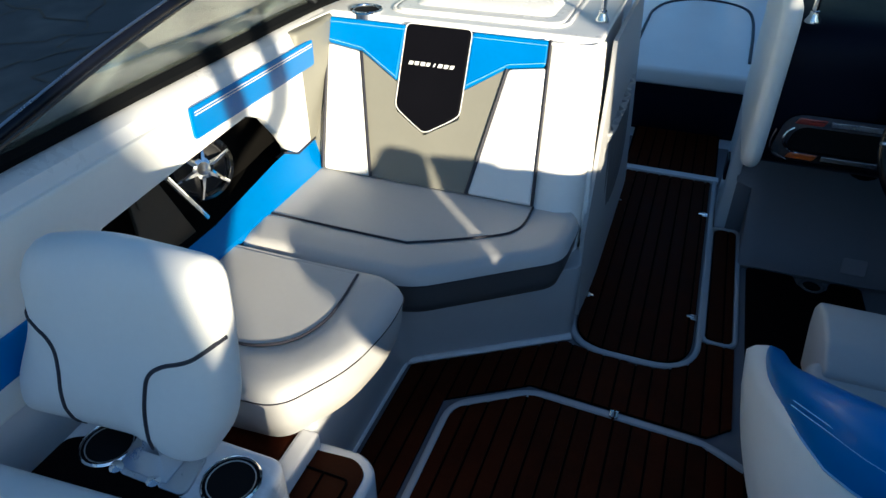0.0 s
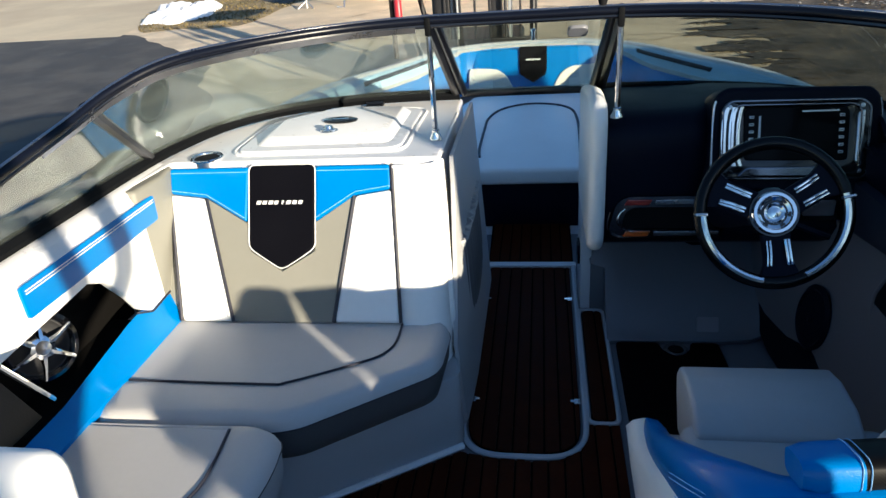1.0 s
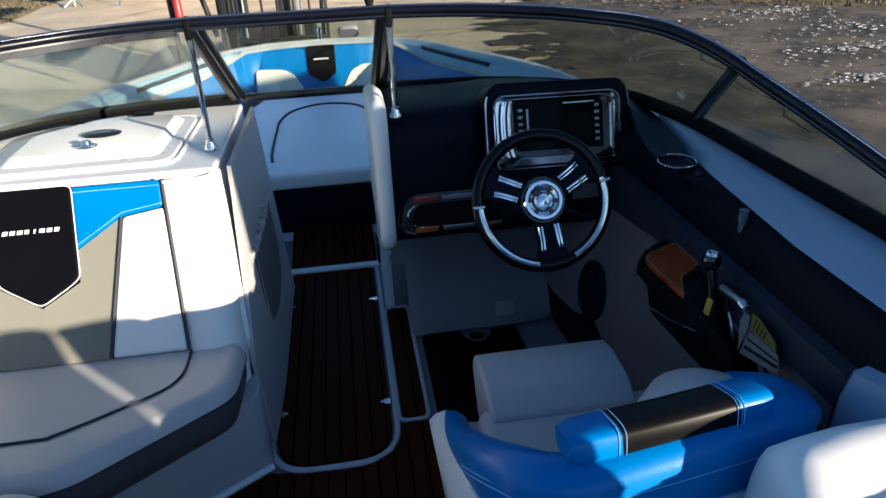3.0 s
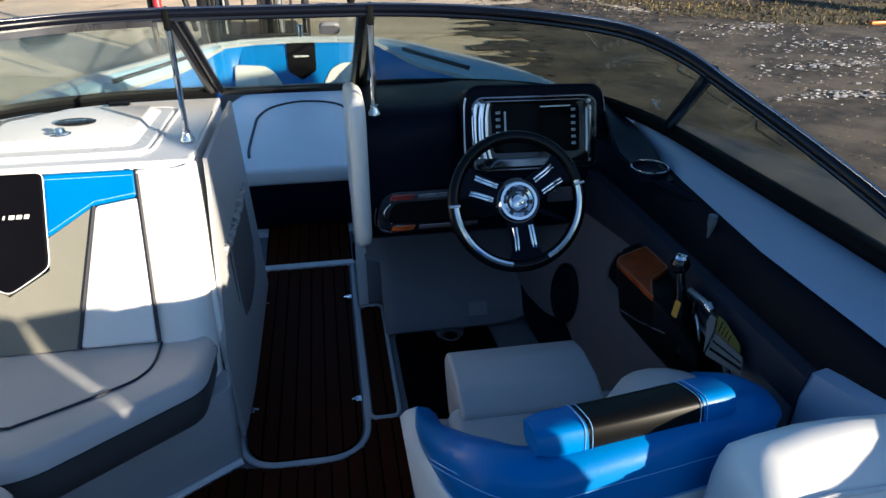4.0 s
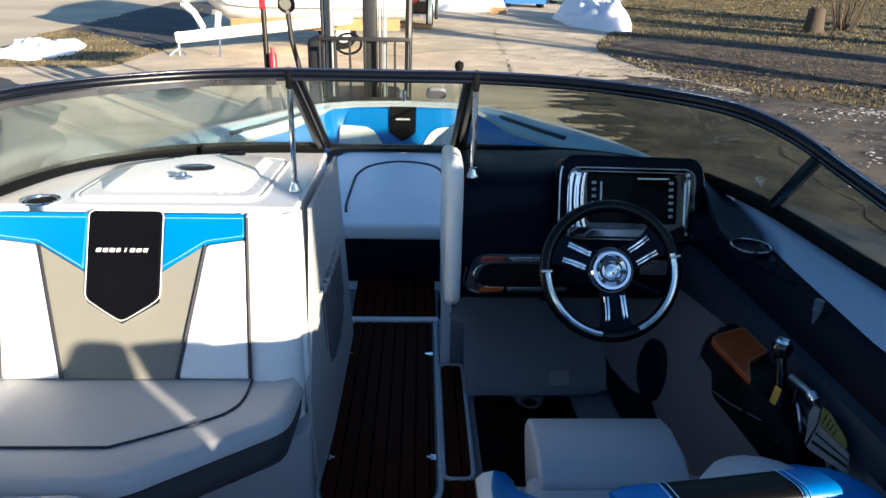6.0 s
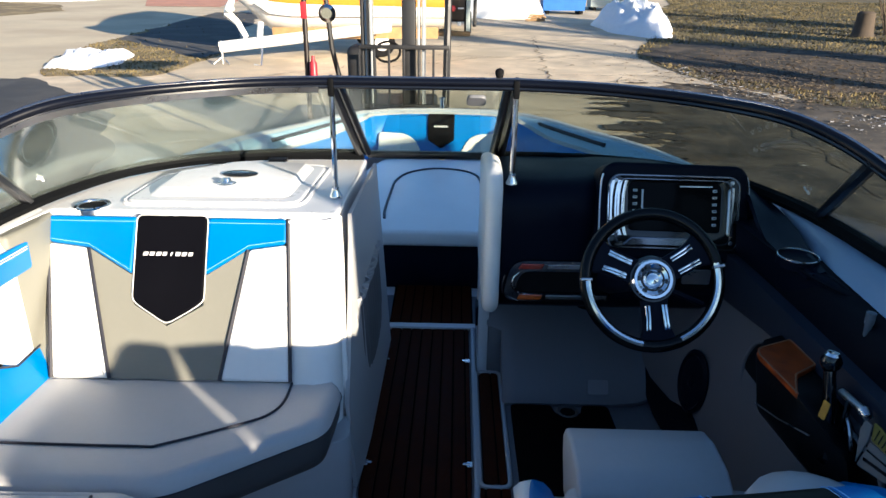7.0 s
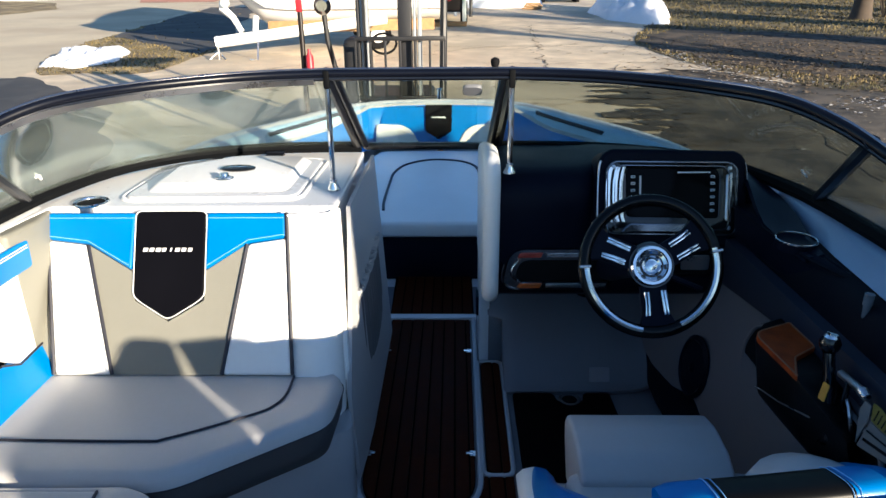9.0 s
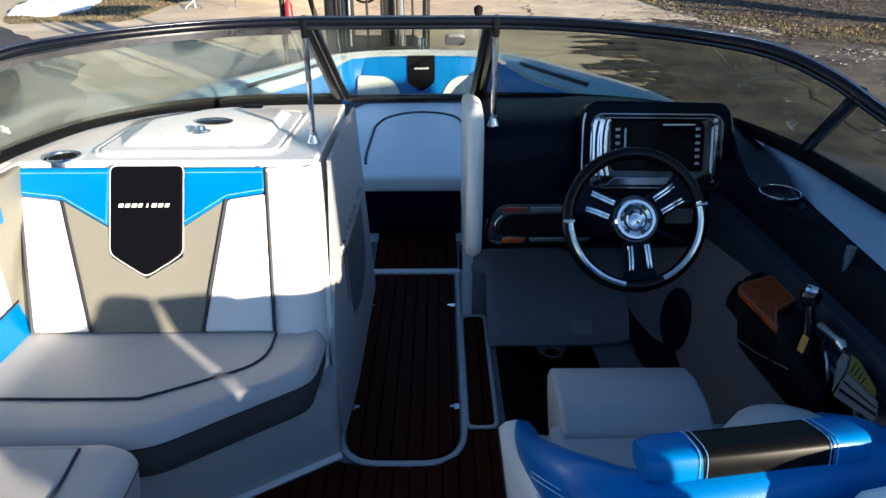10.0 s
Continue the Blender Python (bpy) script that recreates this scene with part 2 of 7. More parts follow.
def child(name, bm, material, parent, label="", smooth=40):
    """A part whose mesh is written in world places, under a thing that stands at a place of its own."""
    ob = part(name, bm, material, parent, label, smooth)
    top = parent
    m = Matrix.Identity(4)
    while top:
        m = top.matrix_basis @ m
        top = top.parent
    ob.matrix_parent_inverse = Matrix.Identity(4)
    ob.matrix_basis = m.inverted()
    return ob


def bevel(bm, w, seg=2, edges=None):
    if w > 0:
        bmesh.ops.bevel(bm, geom=list(edges or bm.edges), offset=w, offset_type="OFFSET", segments=seg, profile=0.5, affect="EDGES", clamp_overlap=True)
    return bm


def ease(pts, r, n):
    """Rounds those corners of an outline that are still sharp."""
    out, k = [], len(pts)
    for i in range(k):
        p, a, c = Vector(pts[i]), Vector(pts[i - 1]), Vector(pts[(i + 1) % k])
        u, v = a - p, c - p
        if u.length < 1e-6 or v.length < 1e-6:
            continue
        if (-u).angle(v) < 0.6:
            out.append((p.x, p.y))
            continue
        d = min(r, u.length * 0.45, v.length * 0.45)
        s, e = p + u.normalized() * d, p + v.normalized() * d
        for j in range(n + 1):
            t = j / n
            q = s * (1 - t) ** 2 + p * 2 * t * (1 - t) + e * t**2
            out.append((q.x, q.y))
    return out


def inset(pts, d):
    """An outline drawn in by d."""
    if d <= 0:
        return pts
    k = len(pts)
    area = sum(pts[i - 1][0] * pts[i][1] - pts[i][0] * pts[i - 1][1] for i in range(k))
    s = 1 if area > 0 else -1
    out = []
    for i in range(k):
        p, a, c = Vector(pts[i]), Vector(pts[i - 1]), Vector(pts[(i + 1) % k])
        e1, e2 = (p - a).normalized(), (c - p).normalized()
        n1, n2 = Vector((-e1.y, e1.x)) * s, Vector((-e2.y, e2.x)) * s
        n_ = n1 + n2
        if n_.length < 1e-4:
            n_ = n1
        n_.normalize()
        out.append(p + n_ * (d / max(0.5, n_.dot(n1))))
    # edges that have turned over are drawn together
    for _ in range(30):
        bad = [i for i in range(k) if (out[(i + 1) % k] - out[i]).dot(Vector(pts[(i + 1) % k]) - Vector(pts[i])) < -1e-12]
        if not bad:
            break
        for i in bad:
            mid = (out[i] + out[(i + 1) % k]) / 2
            out[i], out[(i + 1) % k] = mid, mid.copy()
    return [(q.x, q.y) for q in out]


def prism(pts, z0, z1, bev=0.0, seg=2, m=None, bm=None):
    """A polygon of the xy plane, raised from z0 to z1 with all its edges rounded; m lays it into the world."""
    b = bmesh.new()
    bev = min(bev, abs(z1 - z0) * 0.49)
    if bev > 0:
        pts = ease(pts, bev, seg)
        steps = [math.pi / 2 * k / seg for k in range(seg + 1)]
        layers = [(bev * (1 - math.sin(a)), z0 + bev * (1 - math.cos(a))) for a in steps]
        layers += [(bev * (1 - math.cos(a)), z1 - bev * (1 - math.sin(a))) for a in steps]
        more = bev + min(0.003, bev * 0.5)
        layers = [(more, z0)] + layers + [(more, z1)]
    else:
        layers = [(0, z0), (0, z1)]
    loft([[(x, y, z) for x, y in inset(pts, d)] for d, z in layers], bm=b)
    bmesh.ops.recalc_face_normals(b, faces=b.faces)
    if m is not None:
        b.transform(m)
    if bm is None:
        return b
    return join(bm, b)


def join(bm, b):
    me = bpy.data.meshes.new("tmp")
    b.to_mesh(me)
    b.free()
    bm.from_mesh(me)
    bpy.data.meshes.remove(me)
    return bm


def box(x0, x1, y0, y1, z0, z1, bev=0.0, seg=2, m=None, bm=None):
    return prism([(x0, y0), (x1, y0), (x1, y1), (x0, y1)], z0, z1, bev, seg, m, bm)


def rounded(pts, r, n=5):
    """A polygon with its corners rounded; r is one radius or one for each corner."""
    out, k = [], len(pts)
    rs = r if isinstance(r, (list, tuple)) else [r] * k
    for i, p in enumerate(pts):
        p, a, c = Vector(p), Vector(pts[i - 1]), Vector(pts[(i + 1) % k])
        if rs[i] <= 0:
            out.append((p.x, p.y))
            continue
        u, v = (a - p), (c - p)
        d = min(rs[i], u.length * 0.48, v.length * 0.48)
        s, e = p + u.normalized() * d, p + v.normalized() * d
        for j in range(n + 1):
            t = j / n
            q = s * (1 - t) ** 2 + p * 2 * t * (1 - t) + e * t**2
            out.append((q.x, q.y))
    return out


def smooth_path(pts, n=8, closed=False):
    """Catmull-Rom through the points."""
    P = [Vector(p) for p in pts]
    k = len(P)
    out = []
    for i in range(k if closed else k - 1):
        p0 = P[i - 1] if closed or i else P[0] * 2 - P[1]
        p1, p2 = P[i], P[(i + 1) % k]
        p3 = P[(i + 2) % k] if closed or i + 2 < k else P[-1] * 2 - P[-2]
        for j in range(n):
            t = j / n
            out.append(0.5 * ((2 * p1) + (p2 - p0) * t + (2 * p0 - 5 * p1 + 4 * p2 - p3) * t * t + (3 * p1 - p0 - 3 * p2 + p3) * t**3))
    if not closed:
        out.append(P[-1])
    return out


def tube(pts, r, n=8, closed=False, bm=None, flat=1.0, up=None):
    """A round (or flattened) bar along points; r is a number or one for each point."""
    b = bm or bmesh.new()
    P = [Vector(p) for p in pts]
    k = len(P)
    rs = r if isinstance(r, (list, tuple)) else [r] * k
    rings, prev = [], None
    for i, p in enumerate(P):
        t = (P[(i + 1) % k] - P[i - 1]) if closed else (P[min(i + 1, k - 1)] - P[max(i - 1, 0)])
        t.normalize()
        ref = Vector(up) if up else (prev if prev is not None else (Vector((0, 0, 1)) if abs(t.z) < 0.9 else Vector((1, 0, 0))))
        a = ref - t * ref.dot(t)
        a.normalize()
        prev = a
        c = t.cross(a)
        rings.append([b.verts.new(p + (a * math.cos(2 * math.pi * j / n) * flat + c * math.sin(2 * math.pi * j / n)) * rs[i]) for j in range(n)])
    for i in range(k if closed else k - 1):
        A, B = rings[i], rings[(i + 1) % k]
        for j in range(n):
            b.faces.new((A[j], A[(j + 1) % n], B[(j + 1) % n], B[j]))
    if not closed:
        b.faces.new(rings[0][::-1])
        b.faces.new(rings[-1])
    return b


def loft(rings, closed=True, caps=True, bm=None):
    b = bm or bmesh.new()
    V = [[b.verts.new(p) for p in ring] for ring in rings]
    n = len(V[0])
    for A, B in zip(V, V[1:]):
        for j in range(n if closed else n - 1):
            b.faces.new((A[j], A[(j + 1) % n], B[(j + 1) % n], B[j]))
    if caps and closed:
        b.faces.new(V[0][::-1])
        b.faces.new(V[-1])
    return b


def lathe(prof, n=24, m=None, bm=None, sx=1.0):
    """A profile of (radius, height) turned round z."""
    b = bmesh.new()
    rings = [[b.verts.new((max(r, 1e-4) * math.cos(2 * math.pi * j / n) * sx, max(r, 1e-4) * math.sin(2 * math.pi * j / n), z)) for j in range(n)] for r, z in prof]
    for A, B in zip(rings, rings[1:]):
        for j in range(n):
            b.faces.new((A[j], A[(j + 1) % n], B[(j + 1) % n], B[j]))
    if min(prof[0][0], prof[-1][0]) > 0.002:
        for j in range(n):
            b.faces.new((rings[-1][j], rings[-1][(j + 1) % n], rings[0][(j + 1) % n], rings[0][j]))
    else:
        b.faces.new(rings[0][::-1])
        b.faces.new(rings[-1])
    if m is not None:
        b.transform(m)
    return join(bm, b) if bm else b


def shell(grid, thick, bm=None):
    """A sheet given as rows of points, thickened along its normals."""
    b = bmesh.new()
    V = [[b.verts.new(p) for p in row] for row in grid]
    for A, B in zip(V, V[1:]):
        for j in range(len(A) - 1):
            b.faces.new((A[j], A[j + 1], B[j + 1], B[j]))
    bmesh.ops.recalc_face_normals(b, faces=b.faces)
    bmesh.ops.solidify(b, geom=list(b.faces), thickness=thick)
    return join(bm, b) if bm else b


def basis(o, u, v):
    """The pose whose x and y axes are u and v (made square), at o."""
    u = Vector(u).normalized()
    w = u.cross(Vector(v)).normalized()
    v = w.cross(u)
    m = Matrix((u, v, w)).transposed().to_4x4()
    m.translation = o
    return m


def clip(poly, axis, lo, hi):
    """The part of a polygon between lo and hi along x (axis 0) or y (1)."""
    for sign, lim in ((1, lo), (-1, -hi)):
        out = []
        for i, p in enumerate(poly):
            q = poly[i - 1]
            a, c = sign * q[axis] - lim, sign * p[axis] - lim
            if (a < 0) != (c < 0):
                t = a / (a - c)
                out.append((q[0] + (p[0] - q[0]) * t, q[1] + (p[1] - q[1]) * t))
            if c >= 0:
                out.append(tuple(p))
        poly = out
        if len(poly) < 3:
            return []
    clean = []
    for p in poly:
        if not clean or (Vector(p) - Vector(clean[-1])).length > 1e-4:
            clean.append(p)
    return clean if len(clean) > 2 else []


def planks(parent, poly, z0, z1, x0, width, gap, material, name="plank"):
    """Planks running fore and aft, cut to a convex outline, each an object of its own."""
    xs = [p[0] for p in poly]
    x = x0
    while x < max(xs):
        c = clip(poly, 0, x + gap / 2, x + width - gap / 2)
        if c:
            child(name, prism(c, z0, z1), material, parent, smooth=0)
        x += width


def gun_x(y):
    return float(np.interp(y, [-3.3, -1.0, 0.3, 0.9, 1.2, 1.46, 1.73, 1.9, 2.15, 2.37, 2.62, 2.76, 2.80], [1.18, 1.25, 1.24, 1.22, 1.19, 1.135, 1.045, 0.955, 0.82, 0.72, 0.55, 0.33, 0.02]))


def gun_z(y):
    return float(np.interp(y, [-3.3, -2.0, -1.88, 0.55, 0.85, 1.3, 2.8], [0.66, 0.68, 0.785, 0.775, 0.70, 0.695, 0.68]))


GY = [-3.3, -2.6, -2.0, -1.88, -1.5, -1.0, -0.5, 0.0, 0.3, 0.6, 0.9, 1.1, 1.3, 1.46, 1.65, 1.85, 2.02, 2.2, 2.37, 2.5, 2.62, 2.69, 2.74, 2.77, 2.79, 2.80]


def hull_ring(y):
    x, z = gun_x(y), gun_z(y)
    d = max(0.0, (y - 1.0) / 1.9)
    ch = -0.32 + 0.5 * d
    ke = -0.62 + 0.75 * d * d
    half = [(x, z), (x + 0.012, z - 0.05), (x * 0.985, z - 0.3), (x * (0.93 - 0.15 * d), ch), (x * 0.5, (ch + ke) / 2), (0, ke)]
    return [(a, y, c) for a, c in half] + [(-a, y, c) for a, c in half[-2::-1]]


hull = part("hull", loft([hull_ring(y) for y in GY], closed=False, caps=False), GEL, label="white fibreglass boat hull on the lot", category="boat hull", kind="structure", smooth=50)


def strip(f_out, f_in, ys, side):
    """A strip between two rails given as functions of y that return (x, z)."""
    return shell([[(side * f_out(y)[0], y, f_out(y)[1]) for y in ys], [(side * f_in(y)[0], y, f_in(y)[1]) for y in ys]], 0.012)


# gunwale cap of the bow and its padded inner coaming, swept round the bow
BOW = [(s_, gun_x(y) * s_, y) for s_ in (1,) for y in [0.75, 0.9, 1.1, 1.3, 1.46, 1.65, 1.85, 2.02, 2.2, 2.37, 2.5, 2.62, 2.69, 2.74, 2.77, 2.79]]
curve = smooth_path([(x, y, 0) for _, x, y in BOW] + [(0, 2.80, 0)] + [(-x, y, 0) for _, x, y in BOW[::-1]], 2)


def swept(profile, i0, i1):
    """A sheet along the bow curve; profile: steps inwards from the rim and heights over it."""
    rows = []
    for d, h in profile:
        row = []
        for i in range(i0, i1):
            p, t = curve[i], curve[min(i + 1, len(curve) - 1)] - curve[max(i - 1, 0)]
            n_ = Vector((-t.y, t.x, 0)).normalized()
            q = p + n_ * d
            row.append((q.x, q.y, gun_z(p.y) + (h(p) if callable(h) else h)))
        rows.append(row)
    return shell(rows, 0.01)


NC = len(curve)
part("bow_deck_rim", swept([(-0.005, -0.02), (0.0, 0.0), (0.03, 0.012), (0.075, 0.014), (0.09, 0.002)], 0, NC), GEL, label="white glossy gunwale rim round the bow", category="gunwale", kind="structure", smooth=60)
# white vinyl, the blue skylight of its shaded side painted into the colour
SKYWHITE = mat("white_vinyl_sky_tinted", (0.46, 0.69, 0.90), 0.4, vary=0.05, bump=0.1, bscale=300)
BOWBLUE = mat("bow_blue", (0.006, 0.21, 0.64), 0.3, vary=0.08, coat=0.3)
bow_pad = thing("bow_coaming_pad", "bright blue padded vinyl coaming round the bow seats", "boat upholstery", (0, 2.4, 0.4))


def blue_top(p):
    """Upper edge of the blue bolster, which drops away from the rim along the sides."""
    return float(np.interp(p.y, [1.0, 2.2, 2.36, 2.5, 2.62], [-0.09, -0.083, -0.07, -0.035, -0.01]))


child("white_shoulder", swept([(0.085, 0.004), (0.11, 0.0), (0.128, lambda p: blue_top(p) * 0.35), (0.138, blue_top)], 3, NC - 3), SKYWHITE, bow_pad, "white padded shoulder above the blue, tinted with skylight", 60)
child("blue_bolster", swept([(0.132, lambda p: blue_top(p) + 0.006), (0.147, lambda p: blue_top(p) - 0.004), (0.16, -0.14), (0.19, -0.26)], 3, NC - 3), BOWBLUE, bow_pad, smooth=60)
child("shoulder_welt", swept([(0.131, lambda p: blue_top(p) + 0.008), (0.142, lambda p: blue_top(p) + 0.002), (0.136, lambda p: blue_top(p) - 0.004)], 3, NC - 3), PIPEW, bow_pad, smooth=60)
# front pad of the bow seat
front = child("front_bolster", prism(rounded([(-0.40, 0.0), (0.40, 0.0), (0.36, 0.27), (-0.36, 0.27)], 0.03), 0, 0.06, 0.015, m=basis((0, 2.50, 0.41), (1, 0, 0), (0, 0.14, 0.27))), BOWBLUE, bow_pad)
child("black_insert", prism(rounded([(0, 0.05), (0.083, 0.105), (0.086, 0.275), (-0.086, 0.275), (-0.083, 0.105)], 0.012), 0.05, 0.075, 0.006, m=basis((0, 2.50, 0.41), (1, 0, 0), (0, 0.14, 0.27))), VBLACK, bow_pad, "black centre insert with a small pale mark")
child("mark", box(-0.045, 0.045, 0.185, 0.195, 0.075, 0.078, m=basis((0, 2.50, 0.41), (1, 0, 0), (0, 0.14, 0.27))), PIPEW, bow_pad)
for s in (1, -1):
    child("white_panel", prism(rounded([(s * 0.40, 0.0), (s * 0.11, 0.0), (s * 0.17, 0.11), (s * 0.23, 0.145), (s * 0.40, 0.155)], 0.03), 0.05, 0.07, 0.008, m=basis((0, 2.50, 0.41), (1, 0, 0), (0, 0.14, 0.27))), VWHITE, bow_pad)
bow_floor = part("bow_floor", prism([(-1.0, 0.8), (1.0, 0.8), (0.8, 1.9), (0.35, 2.6), (-0.35, 2.6), (-0.8, 1.9)], -0.05, -0.012), GEL, label="white fibreglass bow floor", category="floor", kind="structure")
for s in (1, -1):
    pts = [(s * 0.48, 1.0), (s * 0.98, 1.0), (s * 0.9, 1.5), (s * 0.72, 2.05), (s * 0.48, 2.3)]
    ob = thing("bow_bench", "white vinyl bow bench on a fibreglass base", "bench", (s * 0.6, 1.5, -0.012), group="bow benches")
    child("base", prism(pts, -0.012, 0.27, 0.01), GEL, ob, "white fibreglass base")
    child("pad", prism(rounded(pts, 0.05), 0.272, 0.37, 0.025, 3), VWHITE, ob)
# centre filler of the bow, rising gently forward
def fz_(y):
    return 0.315 + 0.09 * (y - 1.35)


filler = thing("bow_filler_cushion", "pale grey vinyl filler cushion between the bow seats", "cushion", (0, 1.8, 0.2))
child("pad", prism(rounded([(-0.46, 0.0), (0.46, 0.0), (0.46, 0.9), (0.36, 1.12), (-0.36, 1.12), (-0.46, 0.9)], [0.02, 0.02, 0.1, 0.05, 0.05, 0.1]), -0.085, 0.0, 0.02, 3, m=basis((0, 1.35, 0.315), (1, 0, 0), (0, 1, 0.09))), VWHITE, filler)
child("piping", tube([(p.x, p.y, fz_(p.y) + 0.002) for p in smooth_path([(-0.262, 1.5, 0), (-0.27, 1.62, 0), (-0.262, 1.9, 0), (-0.25, 2.05, 0), (-0.185, 2.19, 0), (-0.04, 2.27, 0), (0.12, 2.25, 0), (0.215, 2.17, 0), (0.246, 2.03, 0), (0.25, 1.8, 0), (0.242, 1.5, 0)], 6)], 0.0075), PIPE, filler, "black piping")
child("support", box(-0.42, 0.42, 1.40, 2.2, -0.012, 0.25, 0.01), DASH, filler)
cleat = thing("bow_cleat", "small chrome cleat on the bow rim", "cleat", (0, 2.76, 0.69))
child("post", tube([(0, 2.74, 0.68), (0, 2.74, 0.75)], 0.016, 10), CHROME, cleat)
child("cap", lathe([(0.0, 0.0), (0.022, 0.004), (0.022, 0.016), (0.0, 0.022)], 12, Matrix.Translation((0, 2.74, 0.745))), CHROME, cleat)
for s in (1, -1):
    grab = thing("bow_grab_handle", "slim blue-grey grab handle on the bow coaming", "grab handle", (s * 0.7, 1.9, 0.7), group="bow grab handles")
    bar = [Vector((s * (gun_x(y) - d), y, gun_z(y) - h)) for y, d, h in ((2.36, 0.10, 0.012), (2.33, 0.135, 0.012), (2.18, 0.145, 0.012), (2.0, 0.15, 0.016), (1.84, 0.15, 0.02), (1.78, 0.14, 0.024), (1.76, 0.10, 0.026))]
    child("bar", tube(smooth_path(bar, 4), 0.011, 8), SIDETRIM, grab)
    for k in (1, 5):
        child("foot", lathe([(0.0, 0), (0.018, 0), (0.018, 0.012), (0.0, 0.014)], 12, Matrix.Translation(bar[k] - Vector((s * -0.01, 0, 0.012)))), SIDETRIM, grab)
    bsp = thing("bow_speaker", "small black round speaker in the blue bow bolster", "speaker", (s * 0.63, 2.26, 0.54), group="bow speakers")
    BSM = basis((s * (gun_x(2.26) - 0.158), 2.26, 0.55), (s * 0.45, -0.9, 0), (0, 0, 1)) if s > 0 else basis((s * (gun_x(2.26) - 0.158), 2.26, 0.55), (-0.45, 0.9 * -1, 0), (0, 0, -1))
    child("ring", lathe([(0.035, -0.01), (0.052, -0.01), (0.054, 0.01), (0.046, 0.014), (0.035, 0.008)], 20, BSM), GLOSS, bsp)
    child("cone", lathe([(0.0, -0.012), (0.046, -0.008), (0.046, 0.006), (0.0, 0.002)], 20, BSM), SPK, bsp)

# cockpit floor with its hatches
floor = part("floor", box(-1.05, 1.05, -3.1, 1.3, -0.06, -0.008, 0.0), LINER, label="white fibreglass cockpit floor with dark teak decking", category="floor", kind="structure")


def rim(parent, pts, z, w=0.011, h=0.012, material=None, name="edge_trim"):
    """A low bead along a closed outline."""
    return child(name, tube([(x, y, z) for x, y in pts], w, 8, closed=True, flat=h / w, up=(0, 0, 1)), material or TRIMG, parent)


TP = 0.047
walk_lid = rounded([(-0.178, -0.235), (0.168, -0.235), (0.170, 0.925), (-0.178, 0.925)], [0.13, 0.13, 0.01, 0.01], 8)
main_lid = [(-0.43, -2.2), (-0.43, -0.60), (-0.235, -0.475), (0.222, -0.495), (0.40, -0.59), (0.40, -2.2)]
decks = [
    ([(-0.19, 0.972), (0.19, 0.972), (0.19, 1.42), (-0.2, 1.42)], -0.19),
    (walk_lid, -0.178),
    (rounded([(0.204, -0.085), (0.276, -0.085), (0.276, 0.56), (0.204, 0.56)], 0.025), 0.204),
    (main_lid, -0.43),
]
for pts, x0 in decks:
    child("caulk_bed", prism(pts, -0.0075, 0.0), CAULK, floor, smooth=0)
    planks(floor, [(p[0] * 0.985 + (0.015 * (x0 + 0.17)), p[1] - (0.014 if x0 < -0.4 else 0)) for p in pts], 0.0, 0.004, x0, TP, 0.006, TEAK)
# the apron of decking round the centre hatch, built of convex pieces
apron = [
    [(-0.59, -2.2), (-0.455, -2.2), (-0.455, -0.585), (-0.59, -0.497)],
    [(-0.59, -0.497), (-0.455, -0.585), (-0.245, -0.45), (-0.19, -0.242)],
    [(-0.19, -0.242), (-0.245, -0.45), (0.0, -0.461), (0.0, -0.265), (-0.1, -0.262)],
    [(0.0, -0.27), (0.0, -0.461), (0.226, -0.471), (0.285, -0.42), (0.285, -0.105), (0.19, -0.105), (0.17, -0.2), (0.1, -0.262)],
]
for pts in apron:
    child("caulk_bed", prism(pts, -0.0075, -0.001), CAULK, floor, smooth=0)
    planks(floor, pts, -0.001, 0.003, -0.59 - TP * 4, TP, 0.006, TEAK)
rim(floor, rounded([(-0.193, -0.25), (0.184, -0.25), (0.187, 0.945), (-0.193, 0.945)], [0.135, 0.135, 0.02, 0.02], 8), 0.0, 0.010, 0.008)
rim(floor, rounded(main_lid, 0.05), 0.0, 0.011, 0.009)
rim(floor, rounded([(0.193, -0.096), (0.287, -0.096), (0.287, 0.572), (0.193, 0.572)], 0.03), 0.0, 0.008, 0.007)
child("threshold", box(-0.2, 0.2, 0.93, 0.968, -0.005, 0.012, 0.004), GEL, floor, "pale threshold bar")
for x, y, s in ((-0.174, 0.0, 1), (0.163, 0.0, -1), (-0.179, 0.647, 1), (0.162, 0.647, -1)):
    h = thing("hatch_clip", "small chrome clip on the floor hatch", "clip", (x, y, 0.005), group="floor hatch clips")
    child("plate", box(x - 0.011, x + 0.011, y - 0.013, y + 0.013, 0.003, 0.008, 0.002), CHROME, h)
    child("tongue", tube([(x, y, 0.008), (x + s * 0.022, y, 0.008)], 0.0045, 8), CHROME, h)
h = thing("hatch_clip", "small chrome clip on the floor hatch", "clip", (-0.01, -0.489, 0.01), group="floor hatch clips")
child("plate", box(-0.022, 0.002, -0.497, -0.473, 0.006, 0.012, 0.002), CHROME, h)
child("tongue", tube([(-0.01, -0.48, 0.012), (-0.01, -0.503, 0.012)], 0.005, 8), CHROME, h)

